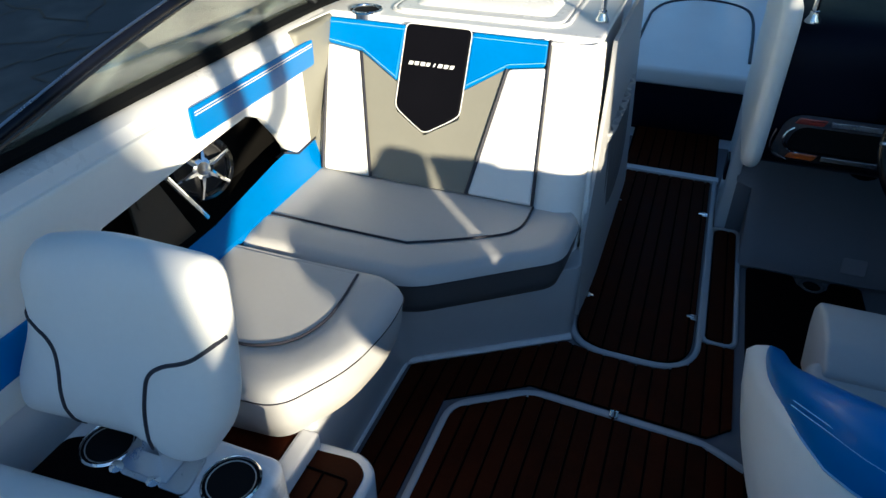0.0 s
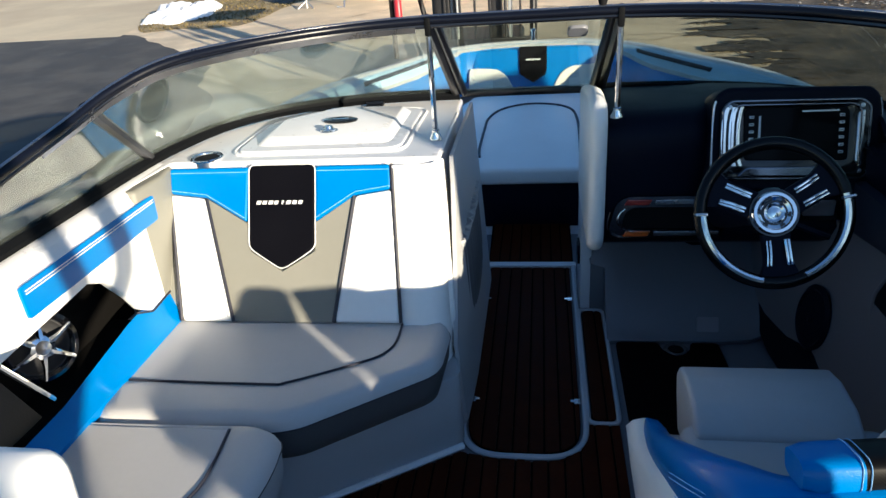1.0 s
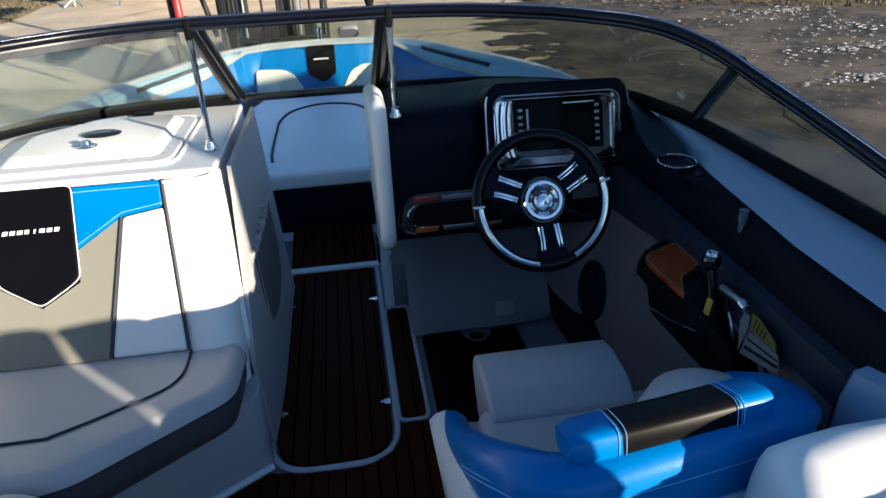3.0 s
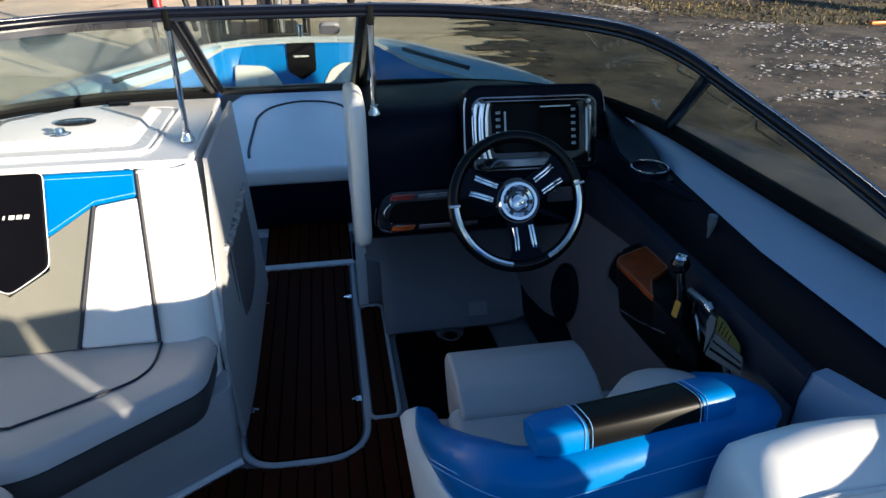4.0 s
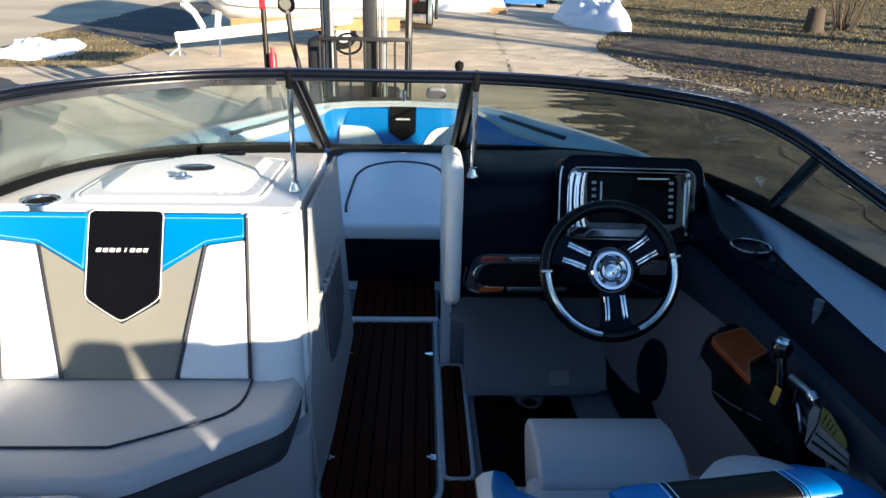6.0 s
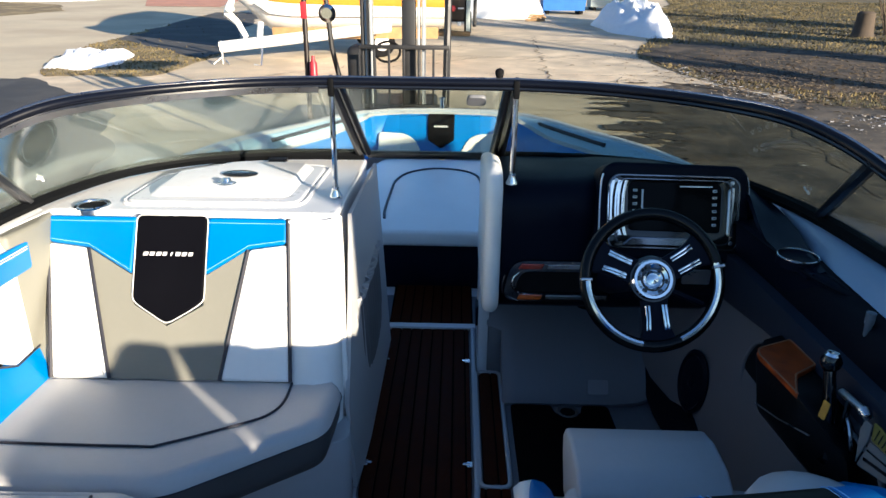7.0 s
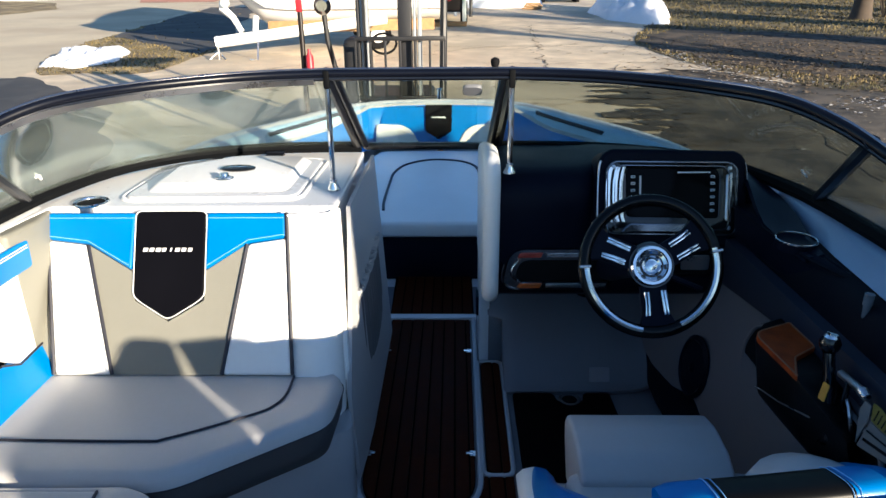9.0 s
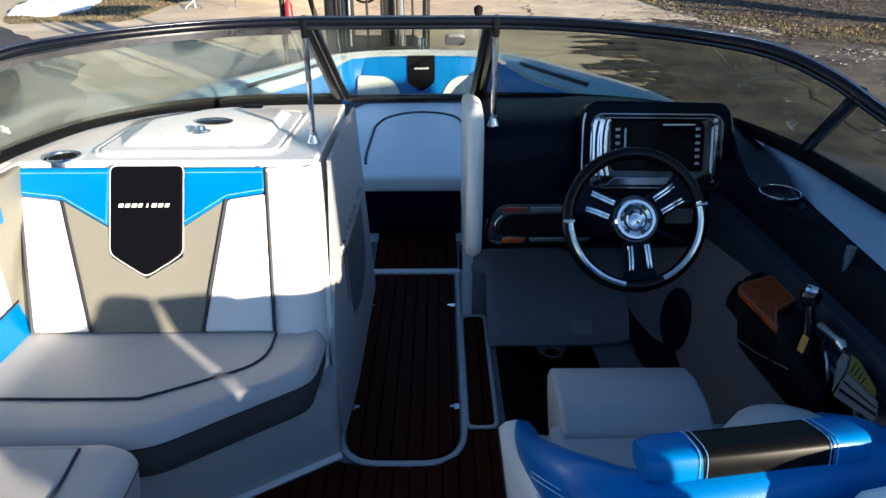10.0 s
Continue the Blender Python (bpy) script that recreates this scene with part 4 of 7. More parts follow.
speaker("tower_speaker", "black round speaker with a polished star grille in the side pocket", basis((-1.125, -0.572, 0.585), (0.53, 0.85, 0.0), (-0.22, 0.14, 0.96)), 0.085)
pk = thing("pocket_divider", "dark olive panel with a chrome bar in the side pocket", "storage pocket", (-1.12, -0.78, 0.45))
child("panel", prism(rounded([(-0.81, 0.43), (-0.63, 0.42), (-0.725, 0.64), (-0.81, 0.64)], 0.01), 0, 0.012, 0.003, m=Matrix(((0, 0, 1, -1.14), (1, 0, 0, 0), (0, 1, 0, 0), (0, 0, 0, 1)))), OLIVE, pk)
child("tab", prism(rounded([(-0.795, 0.575), (-0.745, 0.575), (-0.745, 0.63), (-0.795, 0.63)], 0.02), 0, 0.006, 0.002, m=Matrix(((0, 0, 1, -1.128), (1, 0, 0, 0), (0, 1, 0, 0), (0, 0, 0, 1)))), OLIVE, pk)
child("bar", tube([(-1.10, -0.712, 0.63), (-1.10, -0.612, 0.462)], 0.007, 8), CHROME, pk, "chrome bar")

# aft port: fold-up backrest on a cup holder console, teak steps
acon = thing("cup_console", "white console with two cup holders behind the seat", "console", (-0.75, -1.26, 0.0))
child("body", prism(rounded([(-0.95, -1.38), (-0.53, -1.38), (-0.53, -1.16), (-0.95, -1.16)], 0.04), 0.22, 0.40, 0.012, 3), GEL, acon)
# teak strip given a near-black colour in place of the shade on it
child("shaded_inlay", prism(rounded([(-0.94, -1.262), (-0.90, -1.24), (-0.68, -1.288), (-0.58, -1.30), (-0.58, -1.37), (-0.94, -1.37)], 0.015), 0.398, 0.404, 0.002), MAT_DARK, acon, "teak strip behind the cup holders, blackened for its shade")
child("bracket_plate", prism(rounded([(-0.80, -1.29), (-0.655, -1.29), (-0.67, -1.20), (-0.79, -1.20)], 0.02), 0.399, 0.406, 0.003), STEEL, acon, "steel mounting plate")
cup_holder(-0.855, -1.245, 0.402, 0.052)
cup_holder(-0.60, -1.235, 0.402, 0.052)
fb = thing("fold_up_backrest", "white vinyl fold-up backrest with dark piping on a steel bracket", "seat backrest", (-0.76, -1.24, 0.40))
FM = basis((-0.80, -1.235, 0.425), (1, 0.04, 0), (0, 0.115, 0.40))
out = rounded([(0.10, 0.004), (0.15, 0.004), (0.218, 0.115), (0.212, 0.24), (0.19, 0.385), (-0.03, 0.392), (-0.165, 0.36), (-0.195, 0.31), (-0.182, 0.215), (-0.232, 0.08), (-0.226, 0.018), (-0.09, 0.026), (0.05, 0.032)], [0.03, 0.03, 0.05, 0.06, 0.04, 0.1, 0.04, 0.05, 0.04, 0.05, 0.04, 0.06, 0.03], 5)
cen = Vector((0.0, 0.19))
child("pad", loft([[FM @ Vector((cen.x + (x - cen.x) * k, cen.y + (y - cen.y) * k, h)) for x, y in out] for h, k in ((-0.04, 0.74), (-0.036, 0.86), (-0.025, 0.955), (-0.008, 1.0), (0.008, 0.992), (0.024, 0.96), (0.038, 0.90), (0.049, 0.81), (0.057, 0.67), (0.061, 0.4), (0.062, 0.12))]), VWHITE, fb, smooth=80)


def reach(p):
    """How far a point lies from the pad's middle towards its outline, 1 on the outline."""
    best = 0.0
    v = Vector((p.x, p.y)) - cen
    for i in range(len(out)):
        a, c = Vector(out[i - 1]) - cen, Vector(out[i]) - cen
        e = c - a
        den = a.x * e.y - a.y * e.x
        s_, u_ = (v.x * e.y - v.y * e.x) / den if abs(den) > 1e-9 else 0.0, (v.x * a.y - v.y * a.x)
        k = v.x * e.y - v.y * e.x
        if abs(k) < 1e-9:
            continue
        t = (a.x * e.y - a.y * e.x) / k
        hit = v * t - a
        if t > 0 and -1e-6 <= hit.dot(e) / e.length_squared <= 1 + 1e-6:
            best = max(best, 1 / t)
    return best


for pts in ([(0.085, 0.03), (0.081, 0.106), (0.085, 0.153), (0.094, 0.189), (0.121, 0.211), (0.165, 0.228), (0.205, 0.262)], [(-0.075, 0.035), (-0.088, 0.092), (-0.087, 0.152), (-0.093, 0.189), (-0.114, 0.212), (-0.148, 0.226), (-0.175, 0.235)]):
    path = smooth_path([(x, y, 0) for x, y in pts], 5)
    path = [Vector((p.x, p.y, float(np.interp(reach(p), [0.4, 0.67, 0.81, 0.90, 0.96, 0.992], [0.061, 0.057, 0.049, 0.038, 0.024, 0.008])))) for p in path]
    child("piping", tube([FM @ p for p in path], 0.0038, 6), PIPE, fb, "dark piping")
FZ = Matrix.Translation((-0.003, -1.777, 1.393)) @ Matrix.Scale(1.04, 4) @ Matrix.Translation((0.003, 1.777, -1.393))
for o_ in fb.children_recursive:
    o_.data.transform(FZ)
child("bracket", loft([[(-0.77 - w, -1.25 - d, z), (-0.73 + w, -1.25 - d, z), (-0.73 + w, -1.22 + d, z), (-0.79 - w, -1.22 + d, z)] for z, w, d in ((0.402, 0.03, 0.03), (0.41, 0.03, 0.03), (0.43, 0.0, 0.0), (0.47, -0.01, -0.005))]), STEEL, fb, "polished steel bracket")
for x in (-0.80, -0.72):
    child("bolt", lathe([(0.0, 0), (0.013, 0), (0.013, 0.008), (0.0, 0.012)], 10, Matrix.Translation((x, -1.285, 0.405))), CHROME, fb)
apc = thing("aft_port_cushion", "white vinyl seat cushion behind the cup holder console", "seat cushion", (-0.85, -1.6, 0.2))
child("base", box(-1.08, -0.58, -2.1, -1.40, -0.006, 0.26, 0.01), GEL, apc)
ap_out = rounded([(-1.08, -1.352), (-0.66, -1.318), (-0.56, -1.36), (-0.55, -2.1), (-1.08, -2.1)], [0.02, 0.05, 0.05, 0.03, 0.02], 6)
child("pad", loft([[(x, y, z) for x, y in inset(ap_out, d)] for d, z in ((0.02, 0.262), (0.004, 0.275), (0.0, 0.39), (0.006, 0.412), (0.02, 0.425), (0.05, 0.432), (0.12, 0.434))]), VWHITE, apc, smooth=70)
step = thing("boarding_step", "white step with a teak inlay beside the seat", "step", (-0.62, -1.05, 0.0))
child("body", prism(rounded([(-0.75, -1.4), (-0.455, -1.4), (-0.455, -0.985), (-0.50, -0.95), (-0.75, -0.96)], 0.03), -0.005, 0.185, 0.012, 3), GEL, step)
child("inlay", prism(rounded([(-0.64, -1.4), (-0.475, -1.4), (-0.475, -1.0), (-0.51, -0.975), (-0.64, -0.985)], 0.02), 0.183, 0.19, 0.002), TEAK, step, "teak inlay")
child("inlay_line", tube([(x, y, 0.191) for x, y in rounded([(-0.615, -1.36), (-0.50, -1.36), (-0.50, -1.03), (-0.615, -1.03)], 0.015)], 0.003, 5, closed=True), CAULK, step)
child("inlay_line", tube([(-0.558, -1.36, 0.191), (-0.558, -1.03, 0.191)], 0.003, 5), CAULK, step)
step2 = thing("side_step_panel", "teak panel set beside the lounge seat end", "step", (-0.85, -1.1, 0.0))
child("panel", box(-1.05, -0.648, -1.17, -0.975, 0.15, 0.225, 0.006), TEAK, step2)
child("trim", box(-0.646, -0.60, -1.17, -0.965, 0.05, 0.229, 0.008), GEL, step2, "white edge trim")


# ---- windshield ----
TOP = [(0.277, 0.28, 1.165), (0.45, 0.24, 1.164), (0.60, 0.17, 1.162), (0.76, 0.04, 1.158), (0.88, -0.13, 1.15), (0.97, -0.25, 1.112), (1.02, -0.38, 1.065), (1.05, -0.6, 1.015), (1.07, -0.83, 0.962), (1.10, -1.06, 0.89), (1.13, -1.24, 0.835)]
BOT = [(0.255, 0.78, 0.83), (0.45, 0.775, 0.83), (0.65, 0.745, 0.83), (0.86, 0.655, 0.83), (1.03, 0.48, 0.83), (1.115, 0.22, 0.83), (1.14, -0.02, 0.83), (1.145, -0.35, 0.83), (1.15, -0.65, 0.83), (1.155, -0.95, 0.828), (1.155, -1.24, 0.825)]
top_r, bot_r = smooth_path(TOP, 5), smooth_path(BOT, 5)
ws = thing("windshield", "dark-framed boat windshield with tinted panes and chrome struts", "windshield", (0, 0.5, 0.83))
side_panes = []
full_top = [Vector((-p.x, p.y, p.z)) for p in top_r[::-1]] + top_r
child("top_rail", tube([p + Vector((0, 0, -0.003)) for p in full_top], 0.0125, 10, flat=1.0), RAIL, ws, "black anodised top rail")
# steel strip laid on the rail to stand for its highlight line
child("rail_highlight", tube([p + Vector((0, 0.003, 0.0085)) for p in full_top], 0.0048, 6), STEEL, ws, "steel strip for the highlight along the rail")
# channel built to port only and cut in segments to imitate its reflections
for a_, c_ in ((2, 12), (13, 24), (25, 33)):
    seg_ = [p + Vector((0, -0.010, -0.026)) for p in full_top if p.x < -0.29 and p.y > -0.5][::-1][a_ - 2 : c_]
    if len(seg_) > 1:
        child("inner_channel", shell([[p + Vector((0, 0.0, 0.008)) for p in seg_], [p + Vector((0, 0.004, -0.008)) for p in seg_]], 0.003), STEEL, ws, "pale metal channel under the rail")
child("rail_lip", tube([p + Vector((0, -0.003, -0.018)) for p in full_top], 0.007, 8), FRAME, ws)
for s in (1, -1):
    mir = lambda P: [Vector((s * p.x, p.y, p.z)) for p in P]
    T, B = mir(top_r), mir(bot_r)
    child("sill_rail", tube([p + Vector((0, 0, -0.004)) for p in B], 0.024, 8, flat=0.9), SILLM, ws, "black lower frame")
    d = 28
    for a, c in ((0, d), (d, len(T) - 1)):
        pane_ = child("pane", shell([[T[i].lerp(B[i], k / 4) for i in range(a, c + 1)] for k in range(5)], 0.005), GLASS if s < 0 else GLASSC, ws, "tinted glass pane")
        side_panes.append((s, pane_)) if a == 0 else None
    child("divider", tube([B[d], T[d]], 0.017, 8), FRAME, ws)
    child("post", tube([B[0] + Vector((s * 0.012, 0, 0)), T[0]], 0.018, 8), FRAME, ws)
    child("inner_post", tube([B[0] + Vector((-s * 0.018, 0, 0.0)), T[0] + Vector((-s * 0.022, 0, 0))], 0.014, 8), FRAME, ws)
    z0 = 0.806 if s < 0 else 0.858
    st = child("strut", tube([(s * 0.276, 0.272, z0), (s * 0.276, 0.277, 1.15)], 0.0085, 8), CHROME, ws, "chrome support strut")
    child("strut_foot", lathe([(0.0, 0), (0.02, 0), (0.02, 0.006), (0.012, 0.02), (0.012, 0.03), (0.0, 0.034)], 12, Matrix.Translation((s * 0.276, 0.272, z0))), CHROME, st)
    child("latch", box(s * 0.276 - 0.009, s * 0.276 + 0.009, 0.264, 0.284, 1.118, 1.172, 0.004), SILLM, ws)
child("pane", shell([[Vector((-0.225, 0.78, 0.83)).lerp(Vector((-0.247, 0.28, 1.165)), k / 3), Vector((0.225, 0.78, 0.83)).lerp(Vector((0.247, 0.28, 1.165)), k / 3)] for k in range(4)], 0.005), GLASSC, ws, "tinted centre pane")
for s, pane_ in side_panes:
    GMK = basis((s * 1.069, 0.055, 0.912), (-s * 0.62, 0.0, -0.74) if s < 0 else (0.62, 0.0, -0.74), (0, 1, 0.1))
    child("etched_mark", box(-0.013, 0.013, -0.003, 0.003, -0.002, 0.002, m=GMK), PIPEW, pane_, "small white etched mark", 0)
    child("etched_mark", box(-0.003, 0.003, -0.013, 0.009, -0.002, 0.002, m=GMK), PIPEW, pane_, "small white etched mark", 0)
child("sill_bar", box(-0.24, 0.24, 0.765, 0.795, 0.815, 0.842, 0.006), FRAME, ws)
knob = thing("anchor_light", "small black navigation light on the windshield rail", "navigation light", (0.225, 0.29, 1.18))
child("lens", lathe([(0.0, 0), (0.010, 0), (0.012, 0.006), (0.0135, 0.014), (0.012, 0.022), (0.0, 0.028)], 14, Matrix.Translation((0.225, 0.29, 1.178))), RUBBER, knob)
mir_ = thing("inside_bracket", "small clear plastic bracket on the centre pane", "bracket", (0.16, 0.4, 1.1))
child("plate", prism(rounded([(0.13, -0.03), (0.19, -0.03), (0.19, 0.03), (0.13, 0.03)], 0.02), 0, 0.012, 0.003, m=basis((0, 0.36, 1.105), (1, 0, 0), (0, -0.5, 0.335))), LINER, mir_)

# ---- helm console ----
helm = thing("helm_console", "black helm console with a white padded inboard side", "helm console", (0.6, 0.5, 0.0), kind="structure")
fs = [(0.78, 0.80), (0.78, 0.832), (0.62, 0.848), (0.46, 0.856), (0.36, 0.856), (0.31, 0.848), (0.275, 0.825), (0.256, 0.785), (0.25, 0.73), (0.25, 0.62), (0.256, 0.50), (0.27, 0.45), (0.30, 0.428), (0.45, 0.42), (0.5, 0.8)]


def dash_ring(x, off, w, fall=0.0):
    """The dash in section at x, its brow moved forward by off, its back drawn in to w and its top lowered by fall."""
    return [(x, min(y + (off if z > 0.6 else 0), w), z - (fall if z > 0.75 else 0)) for y, z in fs]


child("dash_body", loft([dash_ring(*r_) for r_ in ((0.246, 0.0, 0.78), (0.40, 0.0, 0.78), (0.50, 0.01, 0.775), (0.56, 0.06, 0.765), (0.62, 0.09, 0.75), (0.8, 0.09, 0.69), (0.87, 0.09, 0.64, 0.003), (0.94, 0.09, 0.58, 0.010), (0.99, 0.09, 0.52, 0.017), (1.04, 0.09, 0.46, 0.026), (1.09, 0.07, 0.37, 0.042))]), DASH, helm, "black padded dash", 50)
wing_rows = []
for y, pts in ((0.50, ((0.98, 0.846), (1.03, 0.836), (1.07, 0.823), (1.10, 0.808))), (0.36, ((1.0, 0.852), (1.045, 0.838), (1.075, 0.821), (1.097, 0.806))), (0.26, ((1.01, 0.835), (1.04, 0.82), (1.07, 0.808), (1.094, 0.804))), (0.16, ((1.0, 0.79), (1.03, 0.79), (1.058, 0.794), (1.084, 0.802))), (0.06, ((0.985, 0.766), (1.02, 0.766), (1.047, 0.771), (1.073, 0.793))), (-0.06, ((0.98, 0.762), (1.005, 0.763), (1.03, 0.764), (1.05, 0.776))), (-0.18, ((0.99, 0.758), (1.005, 0.76), (1.018, 0.761), (1.034, 0.768)))):
    wing_rows.append([(x, y, z) for x, z in pts])
child("dash_wing", shell(wing_rows, 0.014), WINGM, helm, "dark navy vinyl sweeping from the dash to the coaming", 70)
pad = [(0.20, 0.42), (0.195, 0.60), (0.20, 0.86), (0.235, 0.915), (0.40, 0.92), (0.80, 0.84), (0.80, 0.42)]
child("side_pad", prism(rounded(pad, [0.09, 0, 0.09, 0.09, 0.06, 0.03, 0.08], 8), 0.194, 0.246, 0.025, 6, m=Matrix(((0, 0, 1, 0), (1, 0, 0, 0), (0, 1, 0, 0), (0, 0, 0, 1)))), VWHITE, helm, "white padded vinyl side", 60)
child("side_wall", box(0.198, 0.24, 0.585, 0.80, -0.01, 0.45, 0.008), GEL, helm)
child("hinge_block", box(0.188, 0.20, 0.62, 0.70, 0.18, 0.26, 0.004), DASH, helm)
# instrument pod
pod = thing("instrument_pod", "black instrument pod with a chrome-framed display", "instrument panel", (0.78, 0.27, 0.78))
PM = basis((0.777, 0.262, 0.79), (1, 0, 0), (0, 0.32, 1))
child("hood", prism(rounded([(-0.235, -0.16), (0.245, -0.17), (0.242, 0.10), (0.215, 0.135), (-0.19, 0.145), (-0.225, 0.11)], 0.03, 5), -0.16, -0.004, 0.014, 3, m=PM), DASH, pod)
# thin metal strips that stand for glints on the hood's rounded sides
child("hood_glint", tube([PM @ Vector((x, y, 0.002)) for x, y, _ in smooth_path([(-0.226, -0.15, 0), (-0.226, 0.0, 0), (-0.223, 0.075, 0), (-0.217, 0.105, 0)], 6)], 0.0032, 6), STEEL, pod)
child("hood_glint", tube([PM @ Vector((x, y, 0.002)) for x, y, _ in smooth_path([(0.236, -0.15, 0), (0.236, 0.0, 0), (0.234, 0.07, 0), (0.228, 0.10, 0)], 6)], 0.0028, 6), CHROMED, pod)
bez_o = rounded([(-0.205, -0.125), (0.205, -0.13), (0.205, 0.08), (0.185, 0.10), (-0.185, 0.105), (-0.205, 0.08)], 0.025, 5)
bez_i = rounded([(-0.135, -0.07), (0.148, -0.075), (0.15, 0.062), (0.14, 0.078), (-0.13, 0.082), (-0.14, 0.066)], 0.012, 5)
bezel = child("bezel", loft([[PM @ Vector((x, y, 0.0)) for x, y in bez_o], [PM @ Vector((x, y, 0.012)) for x, y in bez_o], [PM @ Vector((x * 0.94, y * 0.93, 0.016)) for x, y in bez_o], [PM @ Vector((x, y, 0.004)) for x, y in bez_i]]), GLOSS, pod, "glossy black bezel with chrome lines")
for k, r_ in ((0.97, 0.0035), (0.86, 0.0025)):
    child("bezel_line", tube([PM @ Vector((x * k, y * k, 0.0155)) for x, y in bez_o], r_, 6, closed=True), CHROMED, bezel)
for x0, w_ in ((-0.205, 0.014), (-0.184, 0.015), (-0.163, 0.010)):
    prof = [(x0, 0.002), (x0 + 0.001, 0.018), (x0 + w_ * 0.5, 0.0176), (x0 + w_, 0.0168), (x0 + w_ + 0.003, 0.004)]
    child("bezel_facet", loft([[PM @ Vector((x + 0.010 * (abs(y) / 0.085) ** 3, y, z)) for x, z in prof] for y in (-0.085, -0.07, -0.04, 0.0, 0.04, 0.07, 0.085)]), BRIGHT, bezel, "bright chrome facet", 30)
child("bezel_column", prism(rounded([(0.165, -0.08), (0.185, -0.09), (0.188, 0.07), (0.167, 0.06)], 0.008), 0.006, 0.015, 0.004, m=PM), STEEL, bezel)
display = child("display", prism(bez_i, 0.0, 0.007, 0.002, m=PM), SCREEN, pod, "dark glass display")
for s, x in ((-1, -0.118), (1, 0.128)):
    for k in range(6):
        y = 0.055 - k * 0.021
        if s > 0 or k < 4:
            child("button", box(x - 0.0065, x + 0.0065, y - 0.004, y + 0.004, 0.006, 0.010, 0.001, m=PM), PIPEW, display, smooth=0)
            child("button_legend", box(x - 0.004, x + 0.004, y - 0.0012, y + 0.0012, 0.010, 0.0106, m=PM), GLOSS, display, smooth=0)
child("menu_bar", box(-0.098, -0.092, -0.005, 0.058, 0.0066, 0.0078, m=PM), PIPEW, display, smooth=0)
child("display_bar", box(0.02, 0.12, 0.066, 0.070, 0.0066, 0.0078, m=PM), STEEL, display, smooth=0)
for x, y in ((-0.18, 0.085), (0.178, 0.08), (0.178, -0.105)):
    child("screw", lathe([(0, 0), (0.007, 0), (0.006, 0.003), (0, 0.004)], 10, PM @ Matrix.Translation((x, y, 0.014))), STEEL, bezel)
child("lower_trim", prism(rounded([(-0.16, -0.118), (0.12, -0.122), (0.10, -0.09), (-0.13, -0.088)], 0.012), 0.008, 0.022, 0.004, m=PM), CHROMED, pod)
# switch tray with its metal surround
tray = thing("dash_tray", "oval brushed metal tray surround in the dash", "dash tray", (0.38, 0.24, 0.54))
TM = basis((0.40, 0.247, 0.545), (1, 0, 0), (0, 0.0, 1))
to = rounded([(-0.145, -0.07), (0.2, -0.07), (0.2, 0.07), (-0.115, 0.07)], [0.05, 0.01, 0.01, 0.05], 6)
ti = rounded([(-0.105, -0.04), (0.21, -0.04), (0.21, 0.035), (-0.085, 0.035)], [0.035, 0.005, 0.005, 0.035], 6)
child("surround", loft([[TM @ Vector((x, y, 0.0)) for x, y in to], [TM @ Vector((x, y, 0.012)) for x, y in to], [TM @ Vector((x, y, 0.012)) for x, y in ti], [TM @ Vector((x, y, -0.004)) for x, y in ti]], caps=True), CHROMED, tray)
child("recess", prism(ti, -0.002, 0.004, m=TM), RUBBER, tray)
# chrome crescent, thicker midway, drawn as the highlight on the lip
child("lip_highlight", tube([TM @ Vector((x, y, 0.012)) for x, y, _ in smooth_path([(-0.03, -0.05, 0), (-0.075, -0.045, 0), (-0.108, -0.02, 0), (-0.108, 0.01, 0), (-0.09, 0.03, 0)], 5)], [0.003] * 6 + [0.005] * 9 + [0.003] * 6, 8), CHROME, tray, "chrome crescent for the highlight on the tray's lip")
child("outer_curve", tube([TM @ Vector((x, y, 0.012)) for x, y, _ in smooth_path([(-0.09, -0.07, 0), (-0.132, -0.05, 0), (-0.142, -0.02, 0), (-0.135, 0.02, 0)], 5)], 0.003, 8), CHROMED, tray)
for y in (0.052, -0.055):
    child("amber_inlay" if y < 0 else "red_inlay", prism(rounded([(-0.095, y - 0.009), (-0.02, y - 0.009), (-0.01, y + 0.009), (-0.085, y + 0.009)], 0.004), 0.011, 0.016, 0.002, m=TM), AMBER if y < 0 else REDGLOSS, tray, "glossy amber inlay" if y < 0 else "glossy red inlay")
for y in (0.052, -0.055):
    child("bright_bar", box(0.0, 0.195, y - 0.007, y + 0.007, 0.0115, 0.0145, 0.001, m=TM), STEEL, tray, "brushed metal bar")
sw = thing("switch_panel", "glossy black switch panel beside the wheel", "switch panel", (0.85, 0.245, 0.57))
child("plate", prism(rounded([(0.60, 0.52), (1.02, 0.53), (1.02, 0.62), (0.60, 0.60)], 0.02), 0, 0.012, 0.004, m=Matrix(((1, 0, 0, 0), (0, 0, -1, 0.25), (0, 1, 0, 0), (0, 0, 0, 1)))), GLOSS, sw)
child("gauge", prism(rounded([(0.83, 0.545), (0.92, 0.545), (0.92, 0.595), (0.83, 0.595)], 0.008), 0.010, 0.016, 0.002, m=Matrix(((1, 0, 0, 0), (0, 0, -1, 0.25), (0, 1, 0, 0), (0, 0, 0, 1)))), STEEL, sw)

